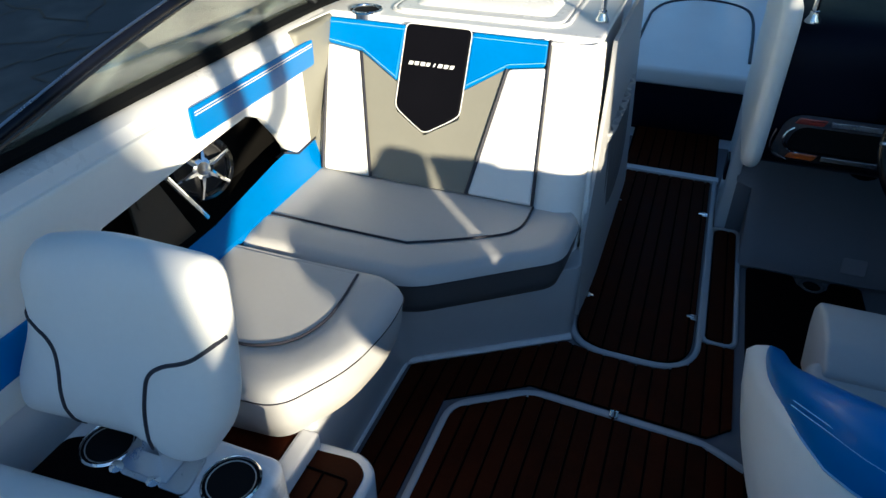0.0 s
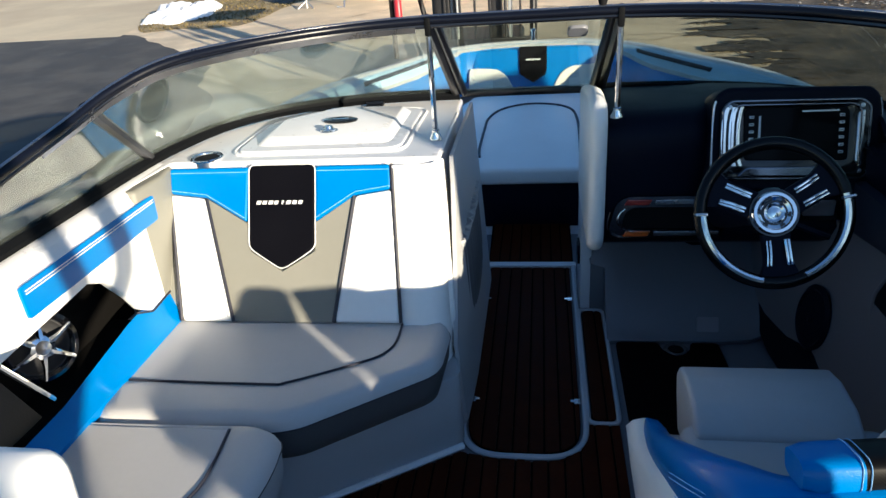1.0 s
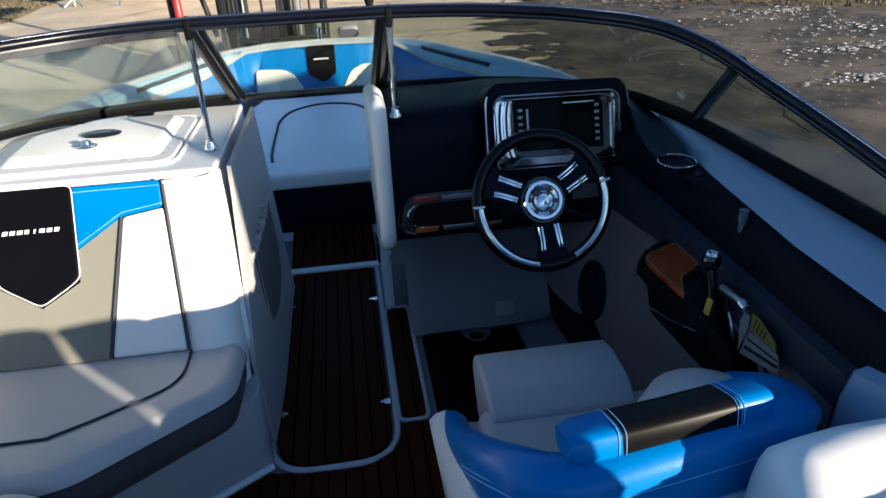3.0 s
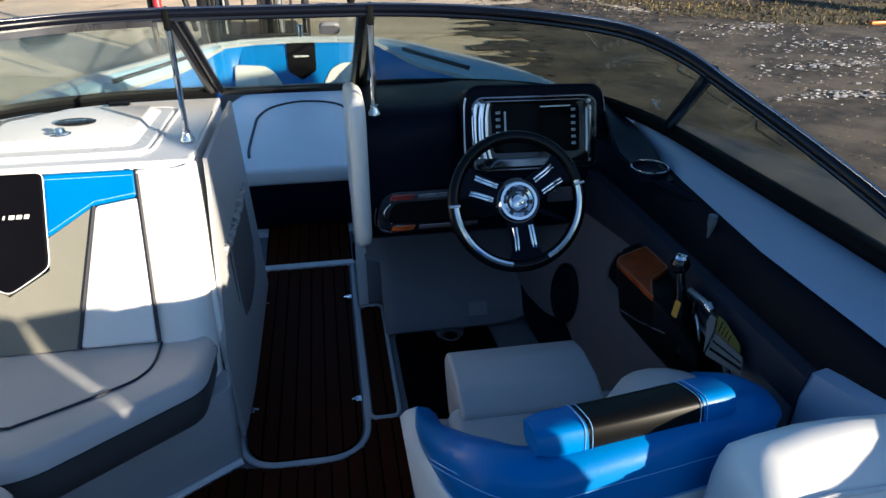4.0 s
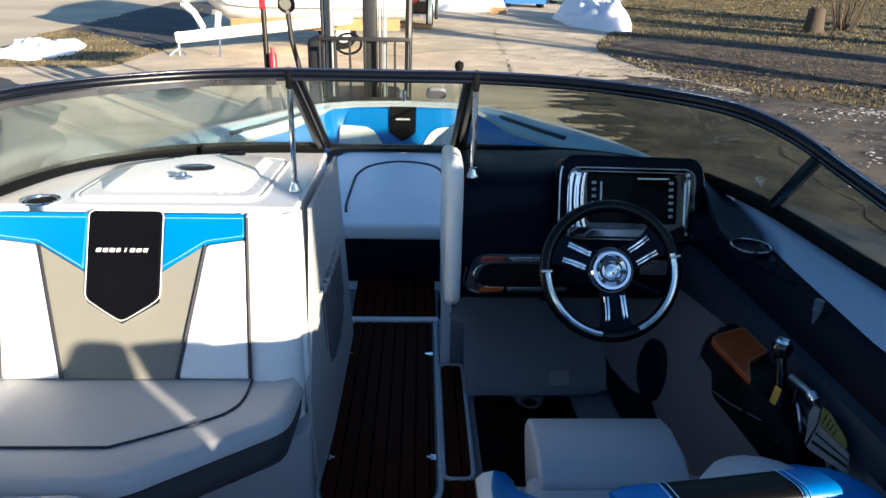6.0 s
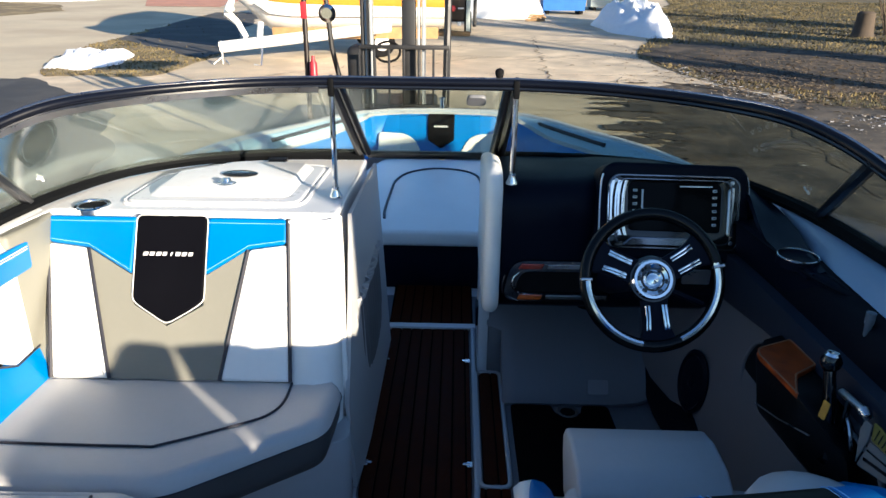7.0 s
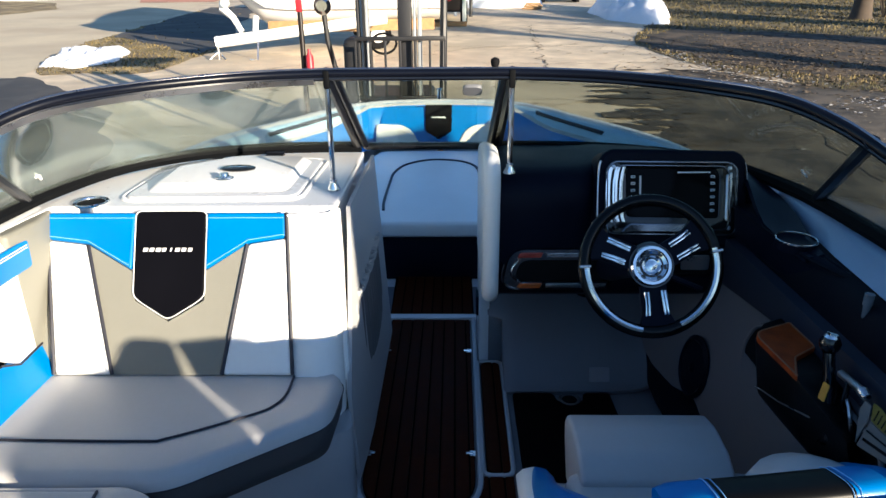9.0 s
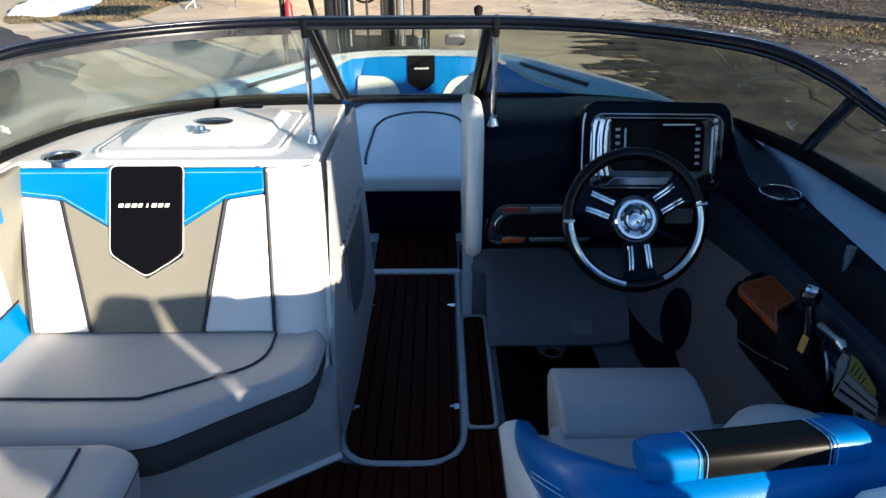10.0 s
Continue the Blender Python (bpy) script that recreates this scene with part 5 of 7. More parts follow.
# steering wheel
wheel = thing("steering_wheel", "black and chrome three-spoke steering wheel", "steering wheel", (0.609, -0.162, 0.729))
WM = basis((0.609, -0.162, 0.729), (1, 0, 0), (0, 0.43, 0.90))
RW = 0.170
wrim = child("rim", tube([WM @ Vector((RW * math.cos(a), RW * math.sin(a), 0)) for a in np.linspace(0, 2 * math.pi, 48, endpoint=False)], 0.0165, 10, closed=True, up=None), RIMM, wheel, "glossy black rim", 80)
for a0, a1 in ((3.16, 4.55), (5.15, 6.56)):
    child("rim_inlay", tube([WM @ Vector(((RW - 0.004) * math.cos(a), (RW - 0.004) * math.sin(a), 0.0105)) for a in np.linspace(a0, a1, 20)], 0.0085, 8), BRIGHT, wrim, "chrome rim inlay")
for a in (3.16, 6.50):
    child("rim_joint", prism(rounded([(RW - 0.015, -0.004), (RW + 0.015, -0.004), (RW + 0.015, 0.004), (RW - 0.015, 0.004)], 0.003), 0.0, 0.0195, 0.003, m=WM @ Matrix.Rotation(a, 4, "Z")), STEEL, wrim)
for a, gap in ((radians(158), 0.019), (radians(32), 0.019), (radians(-84), 0.021)):
    for off in (-gap, gap):
        dx, dy = -math.sin(a) * off, math.cos(a) * off
        for w in (-0.0042, 0.0042):
            ex, ey = -math.sin(a) * w, math.cos(a) * w
            child("spoke", tube([WM @ Vector((0.066 * math.cos(a) + dx + ex, 0.066 * math.sin(a) + dy + ey, 0.011)), WM @ Vector((0.1 * math.cos(a) + dx * 1.05 + ex, 0.1 * math.sin(a) + dy * 1.05 + ey, 0.012)), WM @ Vector((0.128 * math.cos(a) + dx * 1.15 + ex, 0.128 * math.sin(a) + dy * 1.15 + ey, 0.008))], 0.0034, 8), CHROME, wheel, "chrome spoke")
    child("spoke_root", prism(rounded([(0.04, -0.034), (0.12, -0.033), (0.168, -0.052), (0.168, 0.052), (0.12, 0.033), (0.04, 0.034)], 0.012), -0.016, 0.005, 0.004, m=WM @ Matrix.Rotation(a, 4, "Z")), DASH, wheel, "black spoke plate")
child("hub_base", lathe([(0.0, -0.03), (0.05, -0.03), (0.062, 0.0), (0.058, 0.008), (0.0, 0.009)], 32, WM), GLOSS, wheel)
hub = child("hub", lathe([(0.038, 0.004), (0.050, 0.004), (0.053, 0.010), (0.049, 0.017), (0.042, 0.017), (0.038, 0.010)], 36, WM), CHROME, wheel, "chrome hub ring")
child("hub_dish", lathe([(0.0, 0.004), (0.040, 0.004), (0.040, 0.012), (0.034, 0.010), (0.026, 0.006), (0.0, 0.006)], 28, WM), CHROME, hub, "polished dish")
child("hub_cap", lathe([(0.0, 0.005), (0.023, 0.005), (0.025, 0.012), (0.021, 0.017), (0.014, 0.014), (0.012, 0.019), (0.0, 0.022)], 28, WM), CHROME, hub)
for a in (0.35, 1.5, 2.5, 3.7, 4.6, 5.6):
    child("hub_slot", prism(rounded([(-0.006, 0.031), (0.006, 0.031), (0.007, 0.038), (-0.007, 0.038)], 0.003), 0.008, 0.0125, 0.001, m=WM @ Matrix.Rotation(a, 4, "Z")), GLOSS, hub, "small dark slot")
child("column", tube([WM @ Vector((0, 0, -0.03)), WM @ Vector((0, 0.01, -0.22)), Vector((0.609, 0.26, 0.55))], [0.032, 0.036, 0.05], 14), DASH, wheel)
child("stalk", tube([WM @ Vector((0.05, -0.02, -0.05)), WM @ Vector((0.15, -0.06, -0.06))], 0.008, 8), DASH, wheel)

# footwell
fw = thing("helm_footwell", "grey fibreglass footwell under the dash", "footwell", (0.6, 0.5, 0), kind="structure")
slope_rows = ((0.352, -0.006), (0.366, 0.0), (0.385, 0.012), (0.41, 0.032), (0.45, 0.072), (0.52, 0.142), (0.575, 0.197), (0.588, 0.21), (0.66, 0.28), (0.72, 0.34), (0.77, 0.41), (0.80, 0.47))
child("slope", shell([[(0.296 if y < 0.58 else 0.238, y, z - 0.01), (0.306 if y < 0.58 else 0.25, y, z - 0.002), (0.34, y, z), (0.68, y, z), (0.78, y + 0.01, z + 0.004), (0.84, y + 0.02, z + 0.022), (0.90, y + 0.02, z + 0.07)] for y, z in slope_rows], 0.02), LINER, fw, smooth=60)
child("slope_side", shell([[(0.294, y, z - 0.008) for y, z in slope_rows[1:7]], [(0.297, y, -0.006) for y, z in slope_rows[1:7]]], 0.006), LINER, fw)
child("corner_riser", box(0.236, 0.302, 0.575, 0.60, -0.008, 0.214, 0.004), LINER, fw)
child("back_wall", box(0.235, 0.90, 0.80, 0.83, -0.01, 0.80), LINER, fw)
child("foot_plate", prism(rounded([(0.60, 0.0), (0.675, 0.0), (0.68, 0.055), (0.605, 0.055)], 0.008), -0.002, 0.004, 0.001, m=basis((0, 0.375, 0.033), (1, 0, 0), (0, 0.23, 0.215))), VMID, fw, "pale grip patch")
child("column_boot", lathe([(0.0, 0), (0.065, 0), (0.06, 0.02), (0.035, 0.05), (0, 0.05)], 18, basis((0.60, 0.56, 0.36), (1, 0, 0), (0, 0.6, 0.8))), RUBBER, fw)

# ---- starboard side ----
walls = thing("wall_starboard", "grey cockpit side with a padded coaming", "boat side", (1.1, -0.5, 0), kind="structure")
def ci(y):
    """Inner edge of the starboard coaming."""
    return float(np.interp(y, [-0.4, -0.05, 0.26], [0.0, 0.06, 0.085]))


SY = [-3.2, -2.6, -2.0, -1.88, -1.5, -1.0, -0.6, -0.2, 0.1, 0.26]
child("coaming_top", loft([[(gun_x(y) - 0.005, y, gun_z(y)), (1.19, y, gun_z(y) + 0.022 - dip(y)), (1.12, y, 0.812 - dip(y)), (1.07 + ci(y) * 0.5, y, 0.80 - dip(y)), (1.02 + ci(y), y, 0.765 - dip(y)), (1.12, y, 0.72 - dip(y)), (1.2, y, 0.66 - dip(y))] for y in SY]), COAM, walls, "grey padded coaming with sky blue in its colour", 60)
child("dark_band", loft([[(1.075, y, 0.765 - dip(y)), (1.025, y, 0.76 - dip(y)), (1.005, y, 0.735 - dip(y)), (0.985, y, 0.67), (0.988, y, 0.635), (1.09, y, 0.62)] for y in SY]), NAVY, walls, "dark navy padded band", 60)
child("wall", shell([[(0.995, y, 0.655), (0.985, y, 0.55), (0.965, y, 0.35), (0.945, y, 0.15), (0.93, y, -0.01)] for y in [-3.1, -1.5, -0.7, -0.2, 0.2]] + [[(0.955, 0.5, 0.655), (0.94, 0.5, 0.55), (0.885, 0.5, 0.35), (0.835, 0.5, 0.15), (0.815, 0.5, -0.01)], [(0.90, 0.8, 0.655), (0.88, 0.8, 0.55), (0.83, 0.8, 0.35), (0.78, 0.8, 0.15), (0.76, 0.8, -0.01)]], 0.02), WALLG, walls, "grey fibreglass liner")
def trim_foot(y):
    """Lower edge of the slate vinyl band on the helm side."""
    return float(np.interp(y, [-0.35, -0.1, 0.26], [0.585, 0.56, 0.51]))


child("side_band", loft([[(0.985, y, 0.66), (0.955, y, 0.655), (0.944, y, trim_foot(y) + 0.008), (0.948, y, trim_foot(y)), (0.98, y, trim_foot(y))] for y in (-0.88, -0.7, -0.35, -0.2, -0.1, 0.1, 0.26)]), SIDETRIM, walls, "slate blue vinyl band", 40)
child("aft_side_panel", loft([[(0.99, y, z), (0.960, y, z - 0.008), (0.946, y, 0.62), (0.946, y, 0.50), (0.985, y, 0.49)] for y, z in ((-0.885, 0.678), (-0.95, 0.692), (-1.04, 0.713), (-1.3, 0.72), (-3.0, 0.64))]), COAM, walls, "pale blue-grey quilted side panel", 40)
child("panel_seam", tube([(0.957, -0.884, 0.675), (0.944, -0.884, 0.62), (0.944, -0.884, 0.50)], 0.003, 6), PIPE, walls)
kick = thing("side_kick_strip", "dark carpet strip along the foot of the helm side", "trim", (0.9, 0.2, 0))
child("strip", loft([[(0.945, y, 0.08), (0.932, y, 0.078), (0.90, y, 0.05), (0.835, y, 0.004), (0.945, y, -0.006)] for y in (-0.75, -0.3, 0.1)] + [[(0.905, 0.30, 0.085), (0.892, 0.30, 0.083), (0.865, 0.30, 0.055), (0.822, 0.30, 0.004), (0.90, 0.30, -0.004)], [(0.86, 0.42, 0.11), (0.852, 0.42, 0.105), (0.832, 0.42, 0.085), (0.808, 0.42, 0.05), (0.86, 0.42, 0.03)], [(0.835, 0.54, 0.20), (0.826, 0.54, 0.19), (0.822, 0.54, 0.185), (0.818, 0.54, 0.178), (0.835, 0.54, 0.16)]], caps=True), NAVY, kick)
speaker("cabin_speaker", "black oval speaker in the helm side panel", basis((0.915, 0.215, 0.197), (-0.2, 1, 0), (0.1, 0, 1)) @ Matrix.Diagonal((0.85, 1.2, -1, 1)), 0.094, False)
cs = thing("side_cup_ring", "chrome-ringed cup holder in the dark side ledge", "cup holder", (1.035, -0.06, 0.755))
CM = basis((1.004, -0.095, 0.770), (0.62, 0.78, 0), (-0.78, 0.62, 0.02))
child("ring", tube([CM @ Vector((0.054 * math.cos(a), 0.050 * math.sin(a), 0.006)) for a in np.linspace(0, 2 * math.pi, 32, endpoint=False)], 0.003, 6, closed=True), CHROME, cs)
child("well", lathe([(0, 0.0), (0.046, 0.0), (0.052, 0.004), (0.052, -0.02), (0, -0.02)], 24, CM), DASH, cs)
led = thing("side_ledge", "dark padded ledge beside the dash", "boat upholstery", (1.05, 0.1, 0.74))
child("pad", prism(rounded([(0.97, 0.27), (0.985, -0.1), (1.03, -0.32), (1.075, -0.28), (1.085, 0.27)], [0.01, 0.06, 0.03, 0.02, 0.01]), 0.66, 0.762, 0.015, 3), DASH, led)
child("edge_welt", tube(smooth_path([(0.97, 0.25, 0.757), (0.986, -0.1, 0.757), (1.0, -0.22, 0.757), (1.03, -0.31, 0.757)], 5), 0.005, 6), NAVY, led)
jack = thing("accessory_plug", "clear plastic plug on a black cord at the coaming", "plug", (1.05, -0.40, 0.76))
child("body", lathe([(0, -0.012), (0.004, -0.012), (0.006, 0.0), (0.010, 0.006), (0.012, 0.03), (0.015, 0.034), (0.015, 0.058), (0, 0.06)], 14, Matrix.Translation((1.005, -0.43, 0.715)) @ Matrix.Diagonal((0.7, 0.7, 1.05, 1))), PLUGM, jack)
child("cord", tube(smooth_path([(1.012, -0.42, 0.74), (1.0, -0.43, 0.70), (0.99, -0.44, 0.66), (0.985, -0.48, 0.62)], 5), 0.004, 6), RUBBER, jack)

# throttle box
tb = thing("throttle_box", "black throttle control recess with a varnished wood inlay", "throttle control", (0.97, -0.3, 0.45))


def XM(x):
    return Matrix(((0.0, 0.0, -1.0, x), (1, 0, 0, 0), (0, 1, 0, 0), (0, 0, 0, 1)))


recess = rounded([(-0.025, 0.42), (-0.04, 0.345), (-0.12, 0.312), (-0.42, 0.325), (-0.62, 0.36), (-0.71, 0.45), (-0.65, 0.545), (-0.34, 0.56), (-0.17, 0.558), (-0.075, 0.51)], 0.035, 6)
child("panel", prism(recess, 0, 0.012, 0.004, m=XM(0.962)), GLOSSM, tb)
child("recess_lip", tube([XM(0.962) @ Vector((y, z, 0.012)) for y, z in recess], 0.006, 8, closed=True), WALLG, tb, "moulded grey lip")
child("housing", bevel(loft([[(0.985, y + 0.04, z0 - 0.03), (0.948, y + 0.03, z0), (x_, y, z0), (x_ + 0.03, y, 0.44), (0.965, y + 0.02, 0.34)] for y, z0, x_ in ((-0.225, 0.60, 0.89), (-0.30, 0.60, 0.838), (-0.49, 0.60, 0.852), (-0.62, 0.53, 0.905))]), 0.010, 2), GLOSSM, tb)
wood = rounded([(0.832, -0.325), (0.845, -0.295), (0.946, -0.246), (0.951, -0.372), (0.882, -0.420), (0.846, -0.502)], [0.014, 0.018, 0.012, 0.012, 0.006, 0.006], 4)
inlay = child("wood_inlay", prism(wood, 0.60, 0.612), WOOD, tb, "polished brown burr inlay", 30)
child("inlay_edge", tube([(x, y, 0.6115) for x, y in inset(wood, 0.003)], 0.0022, 6, closed=True), WOODED, inlay, "paler worn edge")
child("lower_bead", tube([(0.861, -0.307, 0.461), (0.86, -0.42, 0.494), (0.874, -0.528, 0.527)], 0.0022, 6), STEEL, tb)
lev = thing("throttle_lever", "black throttle lever with a round chrome-capped knob", "throttle lever", (0.92, -0.53, 0.50))
child("pivot", lathe([(0, 0), (0.045, 0), (0.045, 0.02), (0.03, 0.035), (0, 0.035)], 20, XM(0.93) @ Matrix.Translation((-0.53, 0.50, 0))), GLOSS, lev)
child("arm", tube([(0.91, -0.54, 0.50), (0.907, -0.525, 0.58), (0.905, -0.495, 0.67)], [0.016, 0.014, 0.012], 10), GLOSS, lev)
knob_ = child("knob", lathe([(0, -0.022), (0.013, -0.018), (0.021, -0.005), (0.022, 0.006), (0.016, 0.018), (0.0, 0.023)], 20, Matrix.Translation((0.905, -0.492, 0.687))), GLOSS, lev, "round black knob")
child("knob_cap", lathe([(0, 0), (0.016, 0), (0.012, 0.006), (0, 0.008)], 16, Matrix.Translation((0.905, -0.492, 0.706))), CHROME, knob_)
child("warning_tag", prism(rounded([(-0.009, -0.02), (0.009, -0.02), (0.009, 0.02), (-0.009, 0.02)], 0.003), 0, 0.002, m=basis((0.886, -0.54, 0.60), (0.2, -1, 0), (0.1, 0.3, 1))), YTAGO, lev, "worn yellow sticker")
tag = thing("hanging_tag", "white and yellow card tag hanging at the throttle", "tag", (0.95, -0.6, 0.5))
child("card", prism(rounded([(-0.615, 0.522), (-0.637, 0.594), (-0.737, 0.601), (-0.747, 0.561)], 0.006), 0, 0.002, m=XM(0.93)), PAPER, tag)
child("fold", prism([(-0.603, 0.60), (-0.612, 0.628), (-0.632, 0.628), (-0.634, 0.598), (-0.614, 0.528)], 0.003, 0.005, m=XM(0.93)), PAPER, tag)
child("yellow_card", prism(rounded([(-0.64, 0.60), (-0.636, 0.638), (-0.66, 0.64), (-0.724, 0.622), (-0.73, 0.605)], 0.004), 0.002, 0.004, m=XM(0.93)), YTAG, tag, "yellow printed card")
for k, (a, c) in enumerate((((-0.63, 0.545), (-0.742, 0.572)), ((-0.634, 0.570), (-0.738, 0.586)))):
    d_ = Vector((0, 0.004 if k else 0.007))
    child("text_bar", prism([a, c, (c[0], c[1] + d_.y), (a[0], a[1] + d_.y)], 0.002, 0.0028, m=XM(0.93)), GLOSS, tag, smooth=0)
for k in range(4):
    child("print_line", prism([(-0.648 - 0.012 * k, 0.606), (-0.655 - 0.012 * k, 0.634 - 0.003 * k), (-0.6575 - 0.012 * k, 0.634 - 0.003 * k), (-0.651 - 0.012 * k, 0.606)], 0.004, 0.0046, m=XM(0.93)), GLOSS, tag, smooth=0)
cyl = thing("trim_lever", "small grey trim lever beside the throttle", "lever", (0.91, -0.6, 0.54))
child("arm", tube([(0.925, -0.55, 0.53), (0.918, -0.56, 0.60), (0.915, -0.565, 0.64)], 0.006, 8), GLOSS, cyl)
child("body", tube([(0.92, -0.527, 0.637), (0.92, -0.608, 0.645)], 0.0085, 10), STEEL, cyl)
child("ferrule", tube([(0.92, -0.604, 0.645), (0.92, -0.622, 0.64)], [0.012, 0.009], 10), STEEL, cyl)
child("linkage", tube(smooth_path([(0.925, -0.55, 0.60), (0.915, -0.585, 0.59), (0.915, -0.60, 0.565), (0.925, -0.595, 0.54)], 4), 0.004, 6), STEEL, cyl)

# ---- helm seat ----
hs = thing("helm_chair", "white and blue vinyl bucket helm chair with a carbon-weave roll", "chair", (0.6, -0.6, 0.0))
U = smooth_path([(0.305, -0.36, 0.255), (0.30, -0.53, 0.35), (0.312, -0.72, 0.485), (0.345, -0.875, 0.59), (0.415, -0.965, 0.635), (0.55, -0.965, 0.655), (0.70, -0.945, 0.66), (0.81, -0.918, 0.65), (0.868, -0.865, 0.625), (0.888, -0.76, 0.575), (0.888, -0.70, 0.535), (0.885, -0.65, 0.50)], 5)


def seat_ring(i, z_lo, z_hi, t_in, t_out, rnd):
    p = U[i]
    t = (U[min(i + 1, len(U) - 1)] - U[max(i - 1, 0)])
    n = Vector((t.y, -t.x, 0)).normalized()
    lean = 0.10
    pts = []
    for off, z in ((-t_in, z_lo), (-t_in, z_hi - rnd), (-t_in * 0.6, z_hi - rnd * 0.25), (0, z_hi), (t_out * 0.6, z_hi - rnd * 0.3), (t_out, z_hi - rnd), (t_out * 0.8, z_lo)):
        q = p + n * (off - lean * (p.z - z) * 0.6)
        pts.append((q.x, q.y, z))
    return pts


NU = len(U)


def grow(i):
    """0 at the white arm tips, 1 where the blue covers the whole rim."""
    return min(1.0, i / 16, max(0.0, (NU - i) / 8))


child("shell", loft([seat_ring(i, 0.10, U[i].z - 0.004 - 0.115 * grow(i), 0.03, 0.046, 0.028) for i in range(NU)]), VWHITE, hs, "white vinyl outer shell", 60)
child("rim_bolster", loft([seat_ring(i, U[i].z - 0.02 - 0.115 * grow(i), U[i].z + 0.007, 0.047, 0.004 + 0.047 * grow(i), 0.03) for i in range(1, NU)]), VBLUE, hs, "blue vinyl rim bolster", 60)
child("rim_seam", tube([Vector(seat_ring(i, U[i].z - 0.02 - 0.115 * grow(i), U[i].z, 0.046, 0.005 + 0.048 * grow(i), 0.03)[6]) for i in range(6, NU - 3)], 0.0022, 5), STITCH, hs)
for k, dz in enumerate((0.040, 0.052)):
    child("stitching", tube([Vector(seat_ring(i, 0, U[i].z, 0.045, 0.047, 0.03)[5]) + Vector((0, 0, -dz + 0.03)) for i in range(12, NU - 14)], 0.0012, 4), STITCH, hs)
child("inner_lining", loft([seat_ring(i, 0.2, U[i].z - 0.05, 0.11, -0.005, 0.03) for i in range(NU)]), VGREY, hs, "grey vinyl inner lining", 60)
child("seat_pan", prism(rounded([(0.37, -0.85), (0.84, -0.85), (0.84, -0.42), (0.37, -0.42)], 0.05), 0.14, 0.30, 0.03, 3), VGREY, hs)
bol = [(-0.24, 0.25), (-0.225, 0.30), (-0.25, 0.335), (-0.32, 0.352), (-0.42, 0.345), (-0.49, 0.31), (-0.49, 0.20), (-0.30, 0.16)]
child("front_bolster", bevel(loft([[(x, y * 1.0, z) for y, z in smooth2] for x, smooth2 in ((0.402, bol), (0.6, bol), (0.772, bol))]), 0.012, 3), VGREY, hs, "grey flip-up front bolster", 60)
child("arm_pad", lathe([(0.0, -0.08), (0.07, -0.06), (0.1, 0.0), (0.085, 0.05), (0.05, 0.076), (0.0, 0.085)], 20, Matrix.Translation((0.782, -0.755, 0.472)) @ Matrix.Diagonal((1.4, 1.35, 1, 1))), VGREY, hs, "grey padded inner arm", 70)
# roll cushion on the back of the seat
RM = smooth_path([(0.418, -0.945, 0.658), (0.50, -0.94, 0.662), (0.59, -0.933, 0.666), (0.68, -0.922, 0.668), (0.768, -0.910, 0.668)], 4)
n = len(RM)


def roll(i0, i1, r0):
    """A stretch of the boxy roll: a rounded square in section, its inboard end drawn to a wedge."""
    rings = []
    for i in range(i0, i1 + 1):
        k = {0: 0.80, 1: 0.96, n - 1: 0.88}.get(i, 1.0)
        t = (RM[min(i + 1, n - 1)] - RM[max(i - 1, 0)]).normalized()
        up_ = (Vector((0, 0.25, 1)) - t * t.dot(Vector((0, 0.25, 1)))).normalized()
        out_ = t.cross(up_)
        ring = []
        for j in range(24):
            a = 2 * math.pi * j / 24
            c_, s_ = math.cos(a), math.sin(a)
            ring.append(RM[i] + up_ * (abs(c_) ** 0.55 * (1 if c_ > 0 else -1) * r0 * 0.66 * k) + out_ * (abs(s_) ** 0.55 * (1 if s_ > 0 else -1) * r0 * k))
        rings.append(ring)
    return loft(rings)


child("roll_end", roll(0, 4, 0.042), VBLUE, hs, "blue vinyl roll end", 70)
roll_mid = child("roll_centre", roll(4, n - 4, 0.0415), CARBON, hs, "black carbon-weave roll", 70)
child("roll_end", roll(n - 4, n - 1, 0.042), VBLUE, hs, "blue vinyl roll end", 70)
for i in (4, n - 4):
    t = (RM[i + 1] - RM[i - 1]).normalized()
    MM = basis(RM[i], Vector((0, 0.25, 1)), t.cross(Vector((0, 0.25, 1))))
    for d in (-0.006, 0.006):
        child("roll_stitch", tube([MM @ Vector((0.0283 * abs(math.cos(a)) ** 0.55 * (1 if math.cos(a) > 0 else -1), 0.0428 * abs(math.sin(a)) ** 0.55 * (1 if math.sin(a) > 0 else -1), d)) for a in np.linspace(0.01, 2 * math.pi + 0.01, 32, endpoint=False)], 0.0010, 4, closed=True), STITCH, roll_mid)
# the chair is drawn a little large above; bring it to size about a point over the walkway
SZ = Matrix.Translation((0.135, -1.745, 1.415)) @ Matrix.Scale(0.955, 4) @ Matrix.Translation((-0.135, 1.745, -1.415))
for o_ in hs.children_recursive:
    o_.data.transform(SZ)
child("pedestal", lathe([(0.16, 0), (0.16, 0.02), (0.06, 0.04), (0.06, 0.22), (0.15, 0.235)], 24, Matrix.Translation((0.56, -0.66, 0.005))), STEEL, hs)

